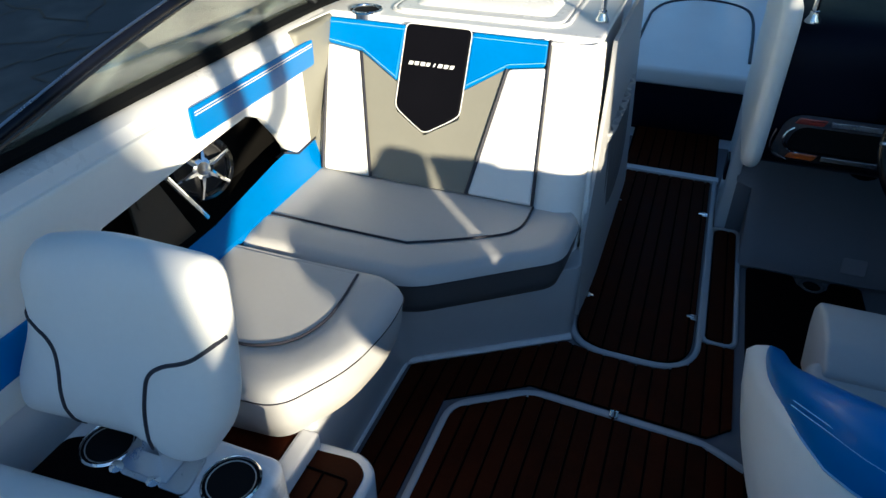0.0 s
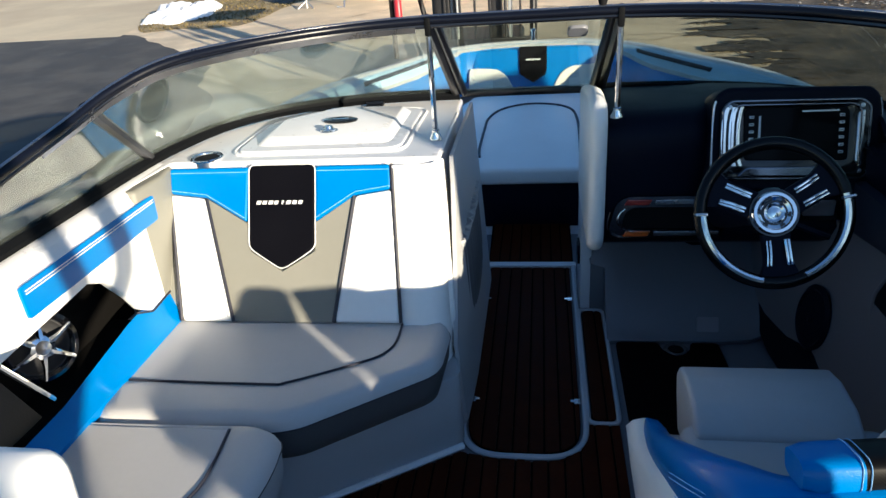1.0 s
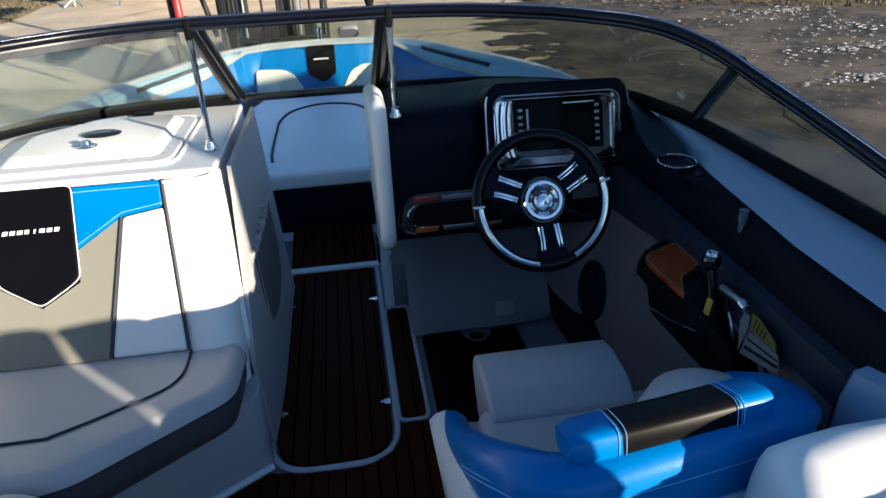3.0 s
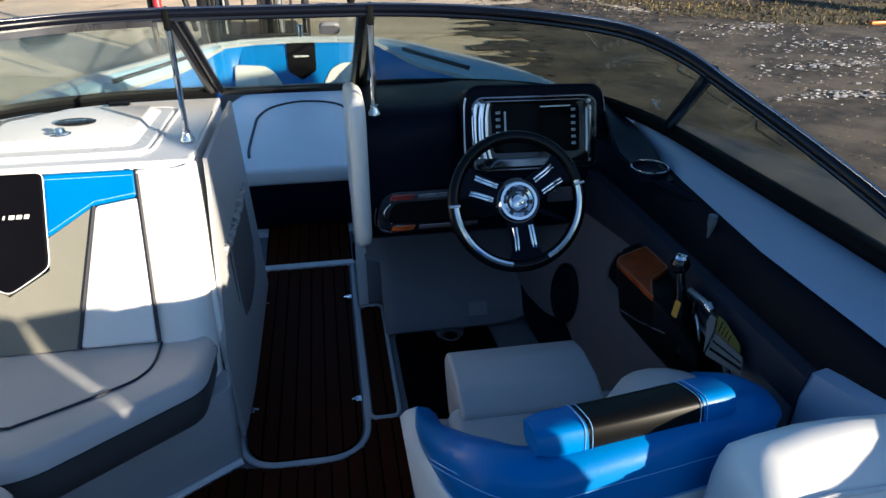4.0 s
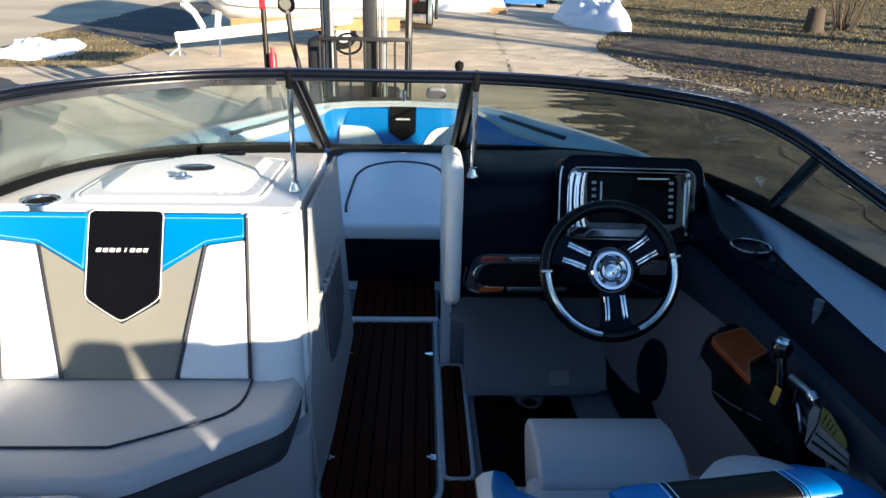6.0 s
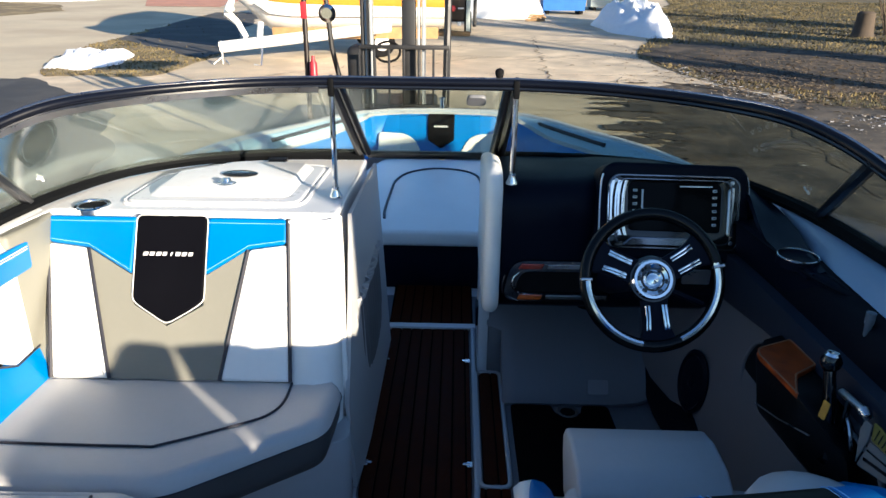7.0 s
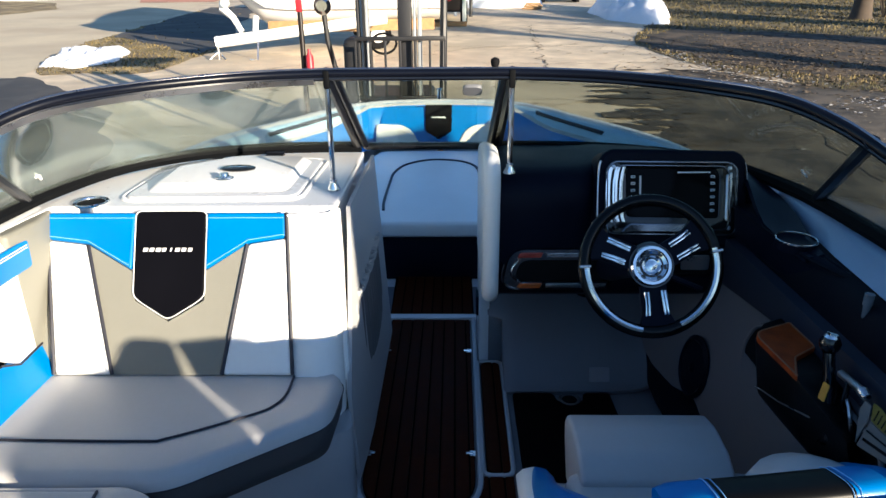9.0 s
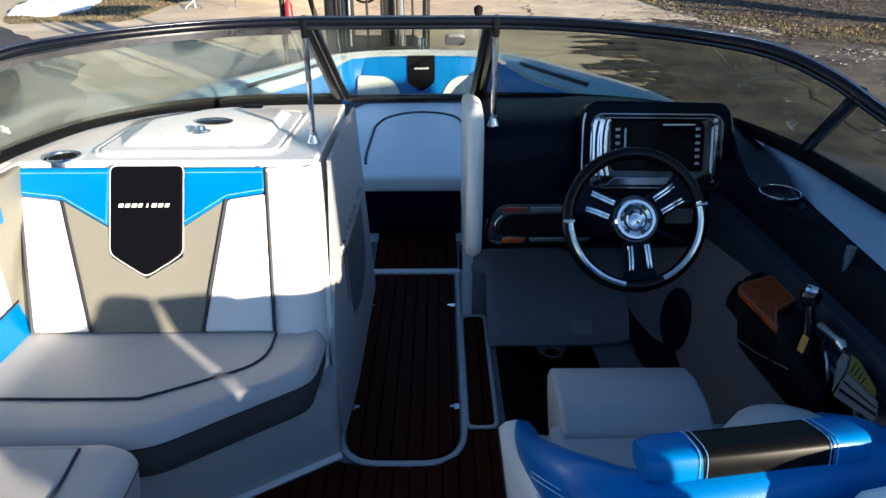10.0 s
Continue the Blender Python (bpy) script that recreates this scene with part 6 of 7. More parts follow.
# ---- aft part behind the walk ----
# unseen bolsters, added and cut so their shadow and gap fall on the lounge
for y0, y1, z1 in ((-1.808, -1.69, 0.935), (-2.53, -1.94, 0.955)):
    bo = thing("shade_bolster", "unseen white bolster by the aft starboard seat, cut to shadow the lounge", "boat upholstery", (1.07, (y0 + y1) / 2, 0.7), group="aft side bolsters")
    side_ = [(y1, 0.5), (y1, 0.86), (y1 + 0.006, 0.985), (y1 - 0.05, 1.006), (y1 - 0.085, 0.998), (y1 - 0.12, z1), (y0, z1), (y0, 0.9), (y0 + 0.13, 0.845), (y0 + 0.34, 0.75), (y0 + 0.34, 0.5)] if y0 < -2.2 else [(y1, 0.5), (y1, z1 - 0.015), (y1 - 0.03, z1), (y0 - 0.06, z1 + 0.028), (y0 - 0.02, 0.86), (y0, 0.83), (y0, 0.5)]
    child("pad", prism(side_, 1.03, 1.12, 0.02, 3, m=Matrix(((0, 0, 1, 0), (1, 0, 0, 0), (0, 1, 0, 0), (0, 0, 0, 1)))), VWHITE, bo)
    child("piping", tube([(1.028, y0 + 0.04, z1 - 0.06), (1.028, y1 - 0.04, z1 - 0.06)], 0.005, 6), PIPE, bo)
aft = thing("aft_helm_bolster", "white vinyl padded bolster behind the helm chair", "boat upholstery", (0.95, -1.1, 0.0))
rings = []
for x, zt, yf in ((0.660, 0.68, -1.075), (0.662, 0.712, -1.065), (0.672, 0.738, -1.06), (0.71, 0.749, -1.06), (0.771, 0.76, -1.06), (0.843, 0.762, -1.06), (0.907, 0.757, -1.06), (0.98, 0.752, -1.06)):
    prof = [(yf + 0.01, 0.2), (yf, zt - 0.10), (yf - 0.004, zt - 0.045), (yf - 0.016, zt - 0.014), (yf - 0.04, zt), (yf - 0.07, zt - 0.006), (yf - 0.11, zt - 0.026), (yf - 0.16, zt - 0.065), (yf - 0.2, zt - 0.12), (yf - 0.21, 0.2)]
    rings.append([(0.135 + 1.015 * (x - 0.135), y + 0.01, 1.415 + 1.015 * (z - 1.415)) for y, z in prof])
child("pad", loft(rings), VWHITE, aft, smooth=70)
child("piping", tube([(x, -1.18, zt - 0.048) for x, zt in ((0.672, 0.738), (0.71, 0.749), (0.771, 0.76), (0.843, 0.762), (0.97, 0.753))], 0.004, 6), PIPEW, aft)
rear = thing("aft_bench", "white vinyl aft bench seat across the stern", "bench seat", (0, -2.7, 0))
child("base", box(-1.05, 1.05, -3.0, -2.35, -0.008, 0.30, 0.01), GEL, rear)
child("cushion", box(-1.03, 1.03, -2.85, -2.32, 0.30, 0.40, 0.03, 3), VGREY, rear)
child("backrest", box(-1.03, 1.03, -3.0, -2.86, 0.40, 0.66, 0.03, 3), VWHITE, rear)
sas = thing("starboard_bench", "grey vinyl side bench along the starboard side", "bench", (0.8, -1.8, 0))
child("base", box(0.55, 0.93, -2.34, -1.14, -0.008, 0.25, 0.01), GEL, sas)
child("cushion", box(0.53, 0.94, -2.31, -1.14, 0.25, 0.385, 0.025, 3), VGREY, sas)
tower = thing("wake_tower", "black tubular tower with two legs on each gunwale", "boat tower", (0, -2.6, 0.7))
for s in (1, -1):
    for y, yf in ((-2.45, -2.98), (-2.65, -3.05)):
        child("leg", tube(smooth_path([(s * 1.17, yf, 0.67), (s * 1.155, yf + 0.03, 0.95), (s * 1.14, yf * 0.55 + y * 0.45, 1.14), (s * 1.12, y - 0.02, 1.3), (s * 0.98, y - 0.1, 1.85), (s * 0.8, y - 0.15, 2.05)], 5), 0.032, 10), FRAME, tower)
    child("foot", box(s * 1.17 - 0.05, s * 1.17 + 0.05, -3.25, -2.93, 0.65, 0.68, 0.01), FRAME, tower)
child("top_hoop", tube([(-0.8, -2.78, 2.05), (0.8, -2.78, 2.05)], 0.032, 10), FRAME, tower)
transom = part("transom", box(-1.18, 1.18, -3.32, -3.24, -0.4, 0.66, 0.01), GEL, label="white fibreglass transom", category="transom", kind="structure")


# ---- the lot outside ----
SL = 0.042


def gz(y):
    """Height of the lot, which rises gently ahead of the boat."""
    return -0.95 + SL * (y + 1.76)


def flat(pts, dz=0.0, thick=0.0):
    b = bmesh.new()
    V = [b.verts.new((x, y, gz(y) + dz)) for x, y in pts]
    f = b.faces.new(V)
    return b


ground = part("ground", flat([(-1500, -1500), (1500, -1500), (1500, 2500), (-1500, 2500)]), CONC, label="pale weathered concrete lot with cracks", category="ground", kind="structure", smooth=0)
random.seed(11)


def blob(cx, cy, rx, ry, n=40, rough=0.2, seed=0):
    rnd = random.Random(seed)
    ph = [(rnd.random() * 6.28, rnd.uniform(0.3, 1)) for _ in range(6)]
    return [(cx + rx * math.cos(a) * (1 + rough * sum(w * math.sin((k + 2) * a + p) for k, (p, w) in enumerate(ph)) / 3), cy + ry * math.sin(a) * (1 + rough * sum(w * math.sin((k + 2) * a + p) for k, (p, w) in enumerate(ph)) / 3)) for a in np.linspace(0, 2 * math.pi, n, endpoint=False)]


def ragged(pts, amp, step, seed):
    """An outline with its near edges broken up, as worn ground has."""
    out = []
    for i, p in enumerate(pts):
        p, q_ = Vector((*p, 0)), Vector((*pts[(i + 1) % len(pts)], 0))
        n_ = max(1, int((q_ - p).length / step)) if min(p.length, q_.length) < 40 else 1
        t = (q_ - p).normalized()
        for k in range(n_):
            w = p.lerp(q_, k / n_)
            j = amp * (noise.noise(w * 0.9 + Vector((seed * 9.1, 0, 0))) + 0.6 * noise.noise(w * 3.1 + Vector((seed * 5.3, 0, 0))))
            out.append((w.x - t.y * j, w.y + t.x * j))
    return out


def slab(name, pts, dz, material, label, category):
    """A sheet of ground laid on the lot."""
    return part(name, flat(pts, dz), material, label=label, category=category, kind="structure", smooth=0)


slab("wet_lot", ragged([(2.0, -30), (60, -30), (60, 4.0), (11, 9.2), (8.5, 9.8), (6.6, 10.9), (5.4, 12.6), (4.3, 13.2), (3.9, 11.8), (3.3, 9), (2.6, 5)], 0.6, 0.35, 3), 0.006, WET, "dark damp asphalt with leaf litter", "asphalt")
ASPH = mat("dark_asphalt", (0.045, 0.045, 0.048), 0.85, vary=0.4, scale=1.5, bump=0.8, bscale=30, second=(0.075, 0.072, 0.07), mixscale=1.2)
slab("side_asphalt", ragged([(-60, 13.1), (-9.9, 12.7), (-9.2, 12.6), (-8.2, 12.0), (-7.0, 10.6), (-5.4, 9.0), (-4.4, 6.6), (-3.8, 3.0), (-3.6, -5), (-3.5, -30), (-60, -30)], 0.25, 0.4, 9), 0.005, ASPH, "dark cracked asphalt beside the lot", "asphalt")
BRICKR = mat("salmon_paving", (0.52, 0.25, 0.17), 0.9, vary=0.2, scale=1.0, bump=0.4, bscale=12)
slab("paved_drive", [(-21, 46.5), (-16, 34.5), (-12.2, 34.6), (-13.5, 45), (-18, 62), (-26, 62)], 0.02, BRICKR, "salmon paved drive across the road", "drive")
slab("far_verge", ragged([(-23.2, 32.5), (-19.0, 26.7), (-18.2, 30.6), (-20.2, 34.4), (-30, 40), (-45, 42)], 0.3, 0.5, 12), 0.02, VERGE, "strip of dry grass across the road", "grass")
slab("road", [(-60, 13.5), (-9.0, 12.3), (-9.6, 15.5), (-10.2, 20), (-13, 37), (-24, 60), (-90, 90)], 0.006, ROADM, "old grey asphalt road", "road")
verge_pts = ragged([(-8.6, 12.5), (-6.6, 12.9), (-6.1, 14.9), (-6.2, 17.0), (-8.0, 23), (-9.0, 31), (-11.2, 31), (-10.6, 21), (-10.4, 17.4), (-9.9, 15.0), (-9.3, 13.3)], 0.35, 0.4, 5)
slab("verge", verge_pts, 0.01, VERGE, "dry winter grass verge", "grass")
# dark ground patch that paints in the trailer boat's shadow on the verge
strip_pts = ragged([(-10.35, 19.7), (-10.6, 22.5), (-11.2, 31), (-8.8, 31), (-7.6, 23), (-5.9, 17.3), (-6.4, 15.7), (-7.4, 16.6), (-8.7, 18.0)], 0.2, 0.4, 15)
slab("verge_shade", strip_pts, 0.014, ASPH, "dark patch deepening the boat's shadow on the verge", "asphalt")
lawn_pts = ragged([(5.1, 14.6), (5.6, 13.2), (6.6, 10.9), (8.4, 9.7), (11.0, 9.0), (60, 2), (220, 60), (220, 300), (60, 300), (19, 70), (12.8, 42), (8.4, 29), (6.6, 22), (5.3, 19), (4.9, 16.8)], 0.3, 0.4, 4)
slab("lawn", lawn_pts, 0.012, GRASS, "dry winter lawn beside the lot", "grass")


def inside(p, poly):
    c = False
    for i in range(len(poly)):
        (x1, y1), (x2, y2) = poly[i - 1], poly[i]
        if (y1 > p[1]) != (y2 > p[1]) and p[0] < (x2 - x1) * (p[1] - y1) / (y2 - y1) + x1:
            c = not c
    return c


def blades(poly, count, box_, seed, h, bare=()):
    rnd = random.Random(seed)
    V, Fc = [], []
    k = 0
    while k < count:
        x, y = rnd.uniform(*box_[:2]), rnd.uniform(*box_[2:])
        if not inside((x, y), poly) or (bare and rnd.random() < 0.96 and inside((x, y), bare)):
            continue
        k += 1
        z, a, s, w = gz(y) + 0.01, rnd.random() * 6.28, rnd.uniform(0.5, 1.3) * h, rnd.uniform(0.01, 0.03)
        dx, dy = math.cos(a) * w, math.sin(a) * w
        lx, ly = rnd.uniform(-1, 1) * s * 0.6, rnd.uniform(-1, 1) * s * 0.6
        i = len(V)
        V += [(x - dx, y - dy, z), (x + dx, y + dy, z), (x + lx, y + ly, z + s)]
        Fc.append((i, i + 1, i + 2))
    me = bpy.data.meshes.new("grass")
    me.from_pydata(V, [], Fc)
    me.materials.append(BLADE)
    return tagged(new("grass", me), "dry tufts of winter grass", "grass", kind="stuff")


bed_pts = ragged([(5.5, 15.0), (6.2, 13.2), (7.4, 12.0), (9.0, 11.6), (12, 11.5), (15, 12.5), (16, 15), (13.5, 17), (10.4, 19), (8.2, 20), (6.8, 20.6), (5.7, 18.6), (5.2, 16.6)], 0.5, 0.35, 6)
blades(lawn_pts, 60000, (4.6, 34, 8.5, 46), 5, 0.07, bed_pts)
blades(verge_pts, 2000, (-11.5, -5.5, 12.4, 31), 6, 0.045, strip_pts)
slab("leaf_bed", bed_pts, 0.02, SOIL, "dark bed of dead leaves and soil along the lawn", "leaf bed")


def litter(name, label, material, count, spots, size, seed, cat):
    rnd = random.Random(seed)
    V, Fc = [], []
    for _ in range(count):
        cx, cy, rx, ry = rnd.choice(spots)
        x, y = rnd.gauss(cx, rx), rnd.gauss(cy, ry)
        z, a, s = gz(y) + 0.02, rnd.random() * 6.28, rnd.uniform(0.4, 1.4) * size
        i = len(V)
        for k in range(5):
            b_ = a + k * 1.257
            q = s * rnd.uniform(0.5, 1.2)
            V.append((x + math.cos(b_) * q * 1.6, y + math.sin(b_) * q, z + rnd.uniform(-0.005, 0.03) * size / 0.05))
        Fc.append((i, i + 1, i + 2, i + 3, i + 4))
    me = bpy.data.meshes.new(name)
    me.from_pydata(V, [], Fc)
    me.materials.append(material)
    return tagged(new(name, me), label, cat, kind="stuff")


litter("leaf_litter", "scattered dead leaves on the damp ground", LEAF, 3800, [(10, 12.5, 2.2, 1.6), (13, 11.5, 3.0, 2.0), (9, 16, 1.8, 1.8), (7.5, 11.5, 1.6, 0.9), (6.5, 13.5, 1.0, 1.4), (8.5, 15, 2.0, 2.0)], 0.035, 8, "leaves")
litter("snow_scraps", "thin scraps of old snow on the asphalt", SNOWD, 800, [(5.7, 12.9, 0.35, 0.5), (5.4, 14.6, 0.2, 0.6), (6.1, 11.6, 0.6, 0.4), (7.2, 9.2, 0.9, 0.3), (8.2, 7.2, 1.4, 0.25), (7.4, 6.4, 1.3, 0.3), (9.4, 8.0, 1.2, 0.3), (10, 5.8, 2, 0.4)], 0.022, 9, "snow")

litter("snow_scraps", "bands of crusted old snow on the asphalt", SNOWD, 600, [(7.1, 6.8, 0.55, 0.10), (8.0, 6.9, 0.5, 0.10), (6.4, 5.5, 0.5, 0.10), (7.2, 5.35, 0.5, 0.10), (7.6, 9.5, 0.4, 0.15), (8.1, 8.0, 0.5, 0.2)], 0.024, 10, "snow")
litter("leaf_crumbs", "pale crumbled leaves and grit on the damp asphalt", CRUMB, 2600, [(5.2, 7.5, 1.4, 1.8), (7.2, 8.2, 1.8, 1.2), (4.6, 10.5, 0.8, 1.4), (6.2, 5.0, 1.5, 1.2), (8.5, 12.6, 2.6, 0.9), (10, 14.5, 2.6, 1.8), (7.2, 14.0, 1.0, 1.6)], 0.013, 14, "leaves")


def mound(name, label, cx, cy, rx, ry, h, seed, material=SNOW, n=44):
    """A lumpy heap with an uneven outline."""
    b = bmesh.new()
    noise_off = Vector((seed * 7.1, 0, 0))
    rings = []
    for i in range(17):
        t = i / 16
        ring = []
        for j in range(n):
            a = 2 * math.pi * j / n
            q = 1 + 0.28 * noise.noise(Vector((math.cos(a) * 1.6, math.sin(a) * 1.6, 0)) + noise_off)
            rr = (1 - t) * q
            x, y = cx + rx * rr * math.cos(a), cy + ry * rr * math.sin(a)
            k = 2.2 / min(rx, ry)
            z = h * (math.sin(min(1, t * 1.5) * math.pi / 2) ** 0.8) * (0.9 + 0.5 * noise.noise(Vector((x * 0.6 * k, y * 0.6 * k, seed))) + 0.42 * noise.noise(Vector((x * 1.7 * k, y * 1.7 * k, seed))) + 0.34 * abs(noise.noise(Vector((x * 4.4 * k, y * 4.4 * k, seed)))))
            ring.append((x, y, gz(y) + max(z, -0.02) - 0.01))
        rings.append(ring)
    loft(rings, caps=False, bm=b)
    return part(name, b, material, label=label, category="snow pile", group="snow piles", smooth=70)


mound("snow_mound", "bright snow heap melting on the grass verge", -8.8, 14.9, 0.8, 1.5, 0.26, 1)
mound("snow_mound", "large ploughed snow heap at the lawn edge", 6.7, 25.4, 1.25, 3.4, 0.85, 2)
mound("snow_mound", "white snow heap behind the parked van", 2.0, 30.5, 2.0, 1.2, 1.6, 3)
mound("snow_mound", "distant snow bank beside the road", -27, 39, 6, 2.0, 0.9, 4)

# forklift facing the bow
fl = thing("forklift", "dark forklift with a tall mast and load backrest", "forklift", (-0.5, 6.3, gz(6.3)))
fz = gz(6.2)
for x0, x1, m_ in ((-0.99, -0.955, FLIFT), (-0.945, -0.90, FSTEEL), (-0.89, -0.86, FSTEEL), (-0.53, -0.38, FLIFT), (-0.36, -0.33, FSTEEL), (-0.31, -0.27, FSTEEL)):
    child("mast_rail", box(x0, x1, 6.03, 6.2, fz + 0.05, 1.6, 0.008), m_, fl)
child("lift_chain", box(-0.915, -0.895, 6.0, 6.03, fz + 0.05, 1.6), FLIFT, fl)
for z in (0.845, 0.20):
    child("backrest_bar", box(-1.0, 0.0, 5.93, 5.98, z - 0.025, z + 0.02, 0.005), FLIFT, fl)
for k in range(7):
    x = -1.0 + k * 0.165
    child("backrest_upright", box(x - 0.012, x + 0.012, 5.935, 5.975, 0.20, 0.84, 0.003), FLIFT, fl)
child("carriage", box(-1.0, 0.0, 5.9, 5.99, 0.0, 0.2, 0.01), FLIFT, fl)
for x in (-0.85, -0.15):
    child("fork", prism([(5.96, 0.2), (5.96, -0.12), (5.0, -0.15), (5.0, -0.13), (5.9, -0.07), (5.9, 0.2)], x - 0.06, x + 0.06, 0.004, m=Matrix(((0, 0, 1, 0), (1, 0, 0, 0), (0, 1, 0, 0), (0, 0, 0, 1)))), FLIFT, fl)
child("body", box(-1.2, -0.2, 6.7, 8.6, fz + 0.25, fz + 0.6, 0.06, 3), FLIFT, fl)
child("cowl", box(-1.24, -0.98, 6.55, 7.1, fz + 0.4, fz + 1.42, 0.07, 3), FLIFT, fl)
child("seat", box(-1.2, -1.0, 7.2, 7.6, fz + 0.6, fz + 1.3, 0.06, 3), FLIFT, fl)
for x in (-1.78, -0.05):
    child("guard_post", tube([(x, 6.7, fz + 0.5), (x + 0.02, 7.0, 1.58)], 0.045, 8), FLIFT, fl) if x > -1 else None
child("guard_post", tube([(-1.64, 6.2, 0.0), (-1.64, 6.2, 1.6)], 0.03, 10), TRUCK, fl)
child("reflector", box(-1.675, -1.605, 6.16, 6.17, 1.12, 1.3, 0.005), RED, fl)
child("guard_top", box(-1.5, -0.05, 6.9, 8.3, 1.58, 1.66, 0.02), FLIFT, fl)
child("steering_wheel", tube([Vector((-0.80 + 0.16 * math.cos(a), 7.1 + 0.05 * math.sin(a), 0.70 + 0.12 * math.sin(a))) for a in np.linspace(0, 6.283, 20, endpoint=False)], 0.016, 6, closed=True), RUBBER, fl)
child("headlamp", lathe([(0, 0), (0.09, 0), (0.1, 0.06), (0.06, 0.1), (0, 0.1)], 16, basis((-1.38, 6.25, 1.18), (1, 0, 0), (0, 0, 1))), CHROME, fl)
child("lamp_stalk", tube([(-1.25, 6.4, 0.2), (-1.36, 6.28, 0.8), (-1.42, 6.25, 1.6)], 0.03, 8), FLIFT, fl)
child("extinguisher", lathe([(0, 0), (0.045, 0), (0.045, 0.2), (0.02, 0.24), (0.02, 0.28), (0, 0.28)], 14, Matrix.Translation((-1.56, 6.15, 0.44))), RED, fl, "red extinguisher")
for x in (-1.22, -0.12):
    wl = child("wheel", lathe([(0.12, -0.1), (0.3, -0.1), (0.33, -0.06), (0.33, 0.06), (0.3, 0.1), (0.12, 0.1)], 24, basis((x, 6.75, gz(6.75) + 0.33), (0, 1, 0), (0, 0, 1))), RUBBER, fl)
    child("rim", lathe([(0, -0.08), (0.19, -0.08), (0.2, 0.0), (0.19, 0.08), (0, 0.08)], 18, basis((x, 6.75, gz(6.75) + 0.33), (0, 1, 0), (0, 0, 1))), FSTEEL, wl)

# white boat on a trailer, bow towards the verge
tr = thing("boat_trailer", "white boat trailer on jack stands with a boat on it", "trailer", (-4.5, 15.2, gz(15.2)))
for a, c, r in (((-5.6, 14.8, 0.13), (-1.6, 15.8, 0.60), 0.13), ((-5.5, 14.9, 0.10), (-2.2, 17.2, 0.45), 0.09)):
    child("frame_beam", tube([a, Vector(a).lerp(Vector(c), 0.5), c], r, 6), WPAINT, tr)
child("winch_post", tube([(-5.28, 15.15, 1.25), (-5.40, 15.15, 1.02), (-5.44, 15.15, 0.88), (-5.2, 15.1, 0.68), (-5.0, 15.0, 0.36)], [0.06, 0.10, 0.11, 0.08, 0.07], 7), WPAINT, tr)
child("winch", lathe([(0, -0.08), (0.09, -0.08), (0.1, 0.0), (0.09, 0.08), (0, 0.08)], 14, basis((-5.34, 15.05, 1.0), (1, 0, 0), (0, 0, 1))), BINGREY, tr)
child("bow_stop", tube([(-4.62, 15.0, 0.72), (-4.68, 15.0, 0.32)], 0.07, 7), WPAINT, tr)
child("tongue_jack", tube([(-5.55, 14.8, gz(14.8)), (-5.55, 14.8, 0.28)], 0.035, 8), STEEL, tr)
for x_, y_ in ((-5.75, 14.7), (-5.35, 14.65)):
    child("jack_foot", tube([(-5.55, 14.8, -0.08), (x_, y_, gz(y_) + 0.01)], 0.018, 6), STEEL, tr)
child("stand_leg", tube([(-4.60, 14.9, 0.12), (-4.58, 14.62, gz(14.62)), (-4.75, 14.6, gz(14.6) + 0.02)], 0.022, 6), STEEL, tr)
for x, y in ((-1.9, 16.4), (-2.5, 18.4)):
    wl = child("wheel", lathe([(0.0, -0.1), (0.33, -0.1), (0.36, 0), (0.33, 0.1), (0.0, 0.1)], 22, basis((x, y, gz(y) + 0.36), (0.97, 0.24, 0), (0, 0, 1))), RUBBER, tr)
    child("rim", lathe([(0.0, -0.11), (0.19, -0.11), (0.2, 0), (0.19, 0.11), (0.0, 0.11)], 18, basis((x, y, gz(y) + 0.36), (0.97, 0.24, 0), (0, 0, 1))), WPAINT, wl)
sb = thing("white_boat", "white boat hull on the trailer with an orange stripe", "boat", (-3, 16.4, 0.6))
rings = []
nn = Vector((0.24, -0.97, 0))
for t, w, zk, zt in ((0.0, 0.04, 1.55, 2.05), (0.1, 0.30, 1.18, 2.0), (0.17, 0.50, 0.80, 1.95), (0.23, 0.66, 0.50, 1.92), (0.32, 0.82, 0.44, 1.9), (0.5, 0.98, 0.46, 1.85), (0.75, 1.08, 0.48, 1.8), (1.0, 1.1, 0.50, 1.75)):
    c = Vector((-5.95, 15.75, 0)).lerp(Vector((-0.4, 17.2, 0)), t)
    rings.append([c + nn * w + Vector((0, 0, zt)), c + nn * w * 0.97 + Vector((0, 0, zk + (zt - zk) * 0.55)), c + nn * w * 0.82 + Vector((0, 0, zk + (zt - zk) * 0.26)), c + nn * w * 0.45 + Vector((0, 0, zk + (zt - zk) * 0.09)), c + Vector((0, 0, zk)), c - nn * w * 0.45 + Vector((0, 0, zk + (zt - zk) * 0.09)), c - nn * w * 0.82 + Vector((0, 0, zk + (zt - zk) * 0.26)), c - nn * w * 0.97 + Vector((0, 0, zk + (zt - zk) * 0.55)), c - nn * w + Vector((0, 0, zt))])
child("hull", loft(rings), WPAINT, sb, smooth=60)
child("chine", tube([r[2] + nn * 0.01 for r in rings[2:]], 0.02, 6), STEEL, sb, "grey chine line")
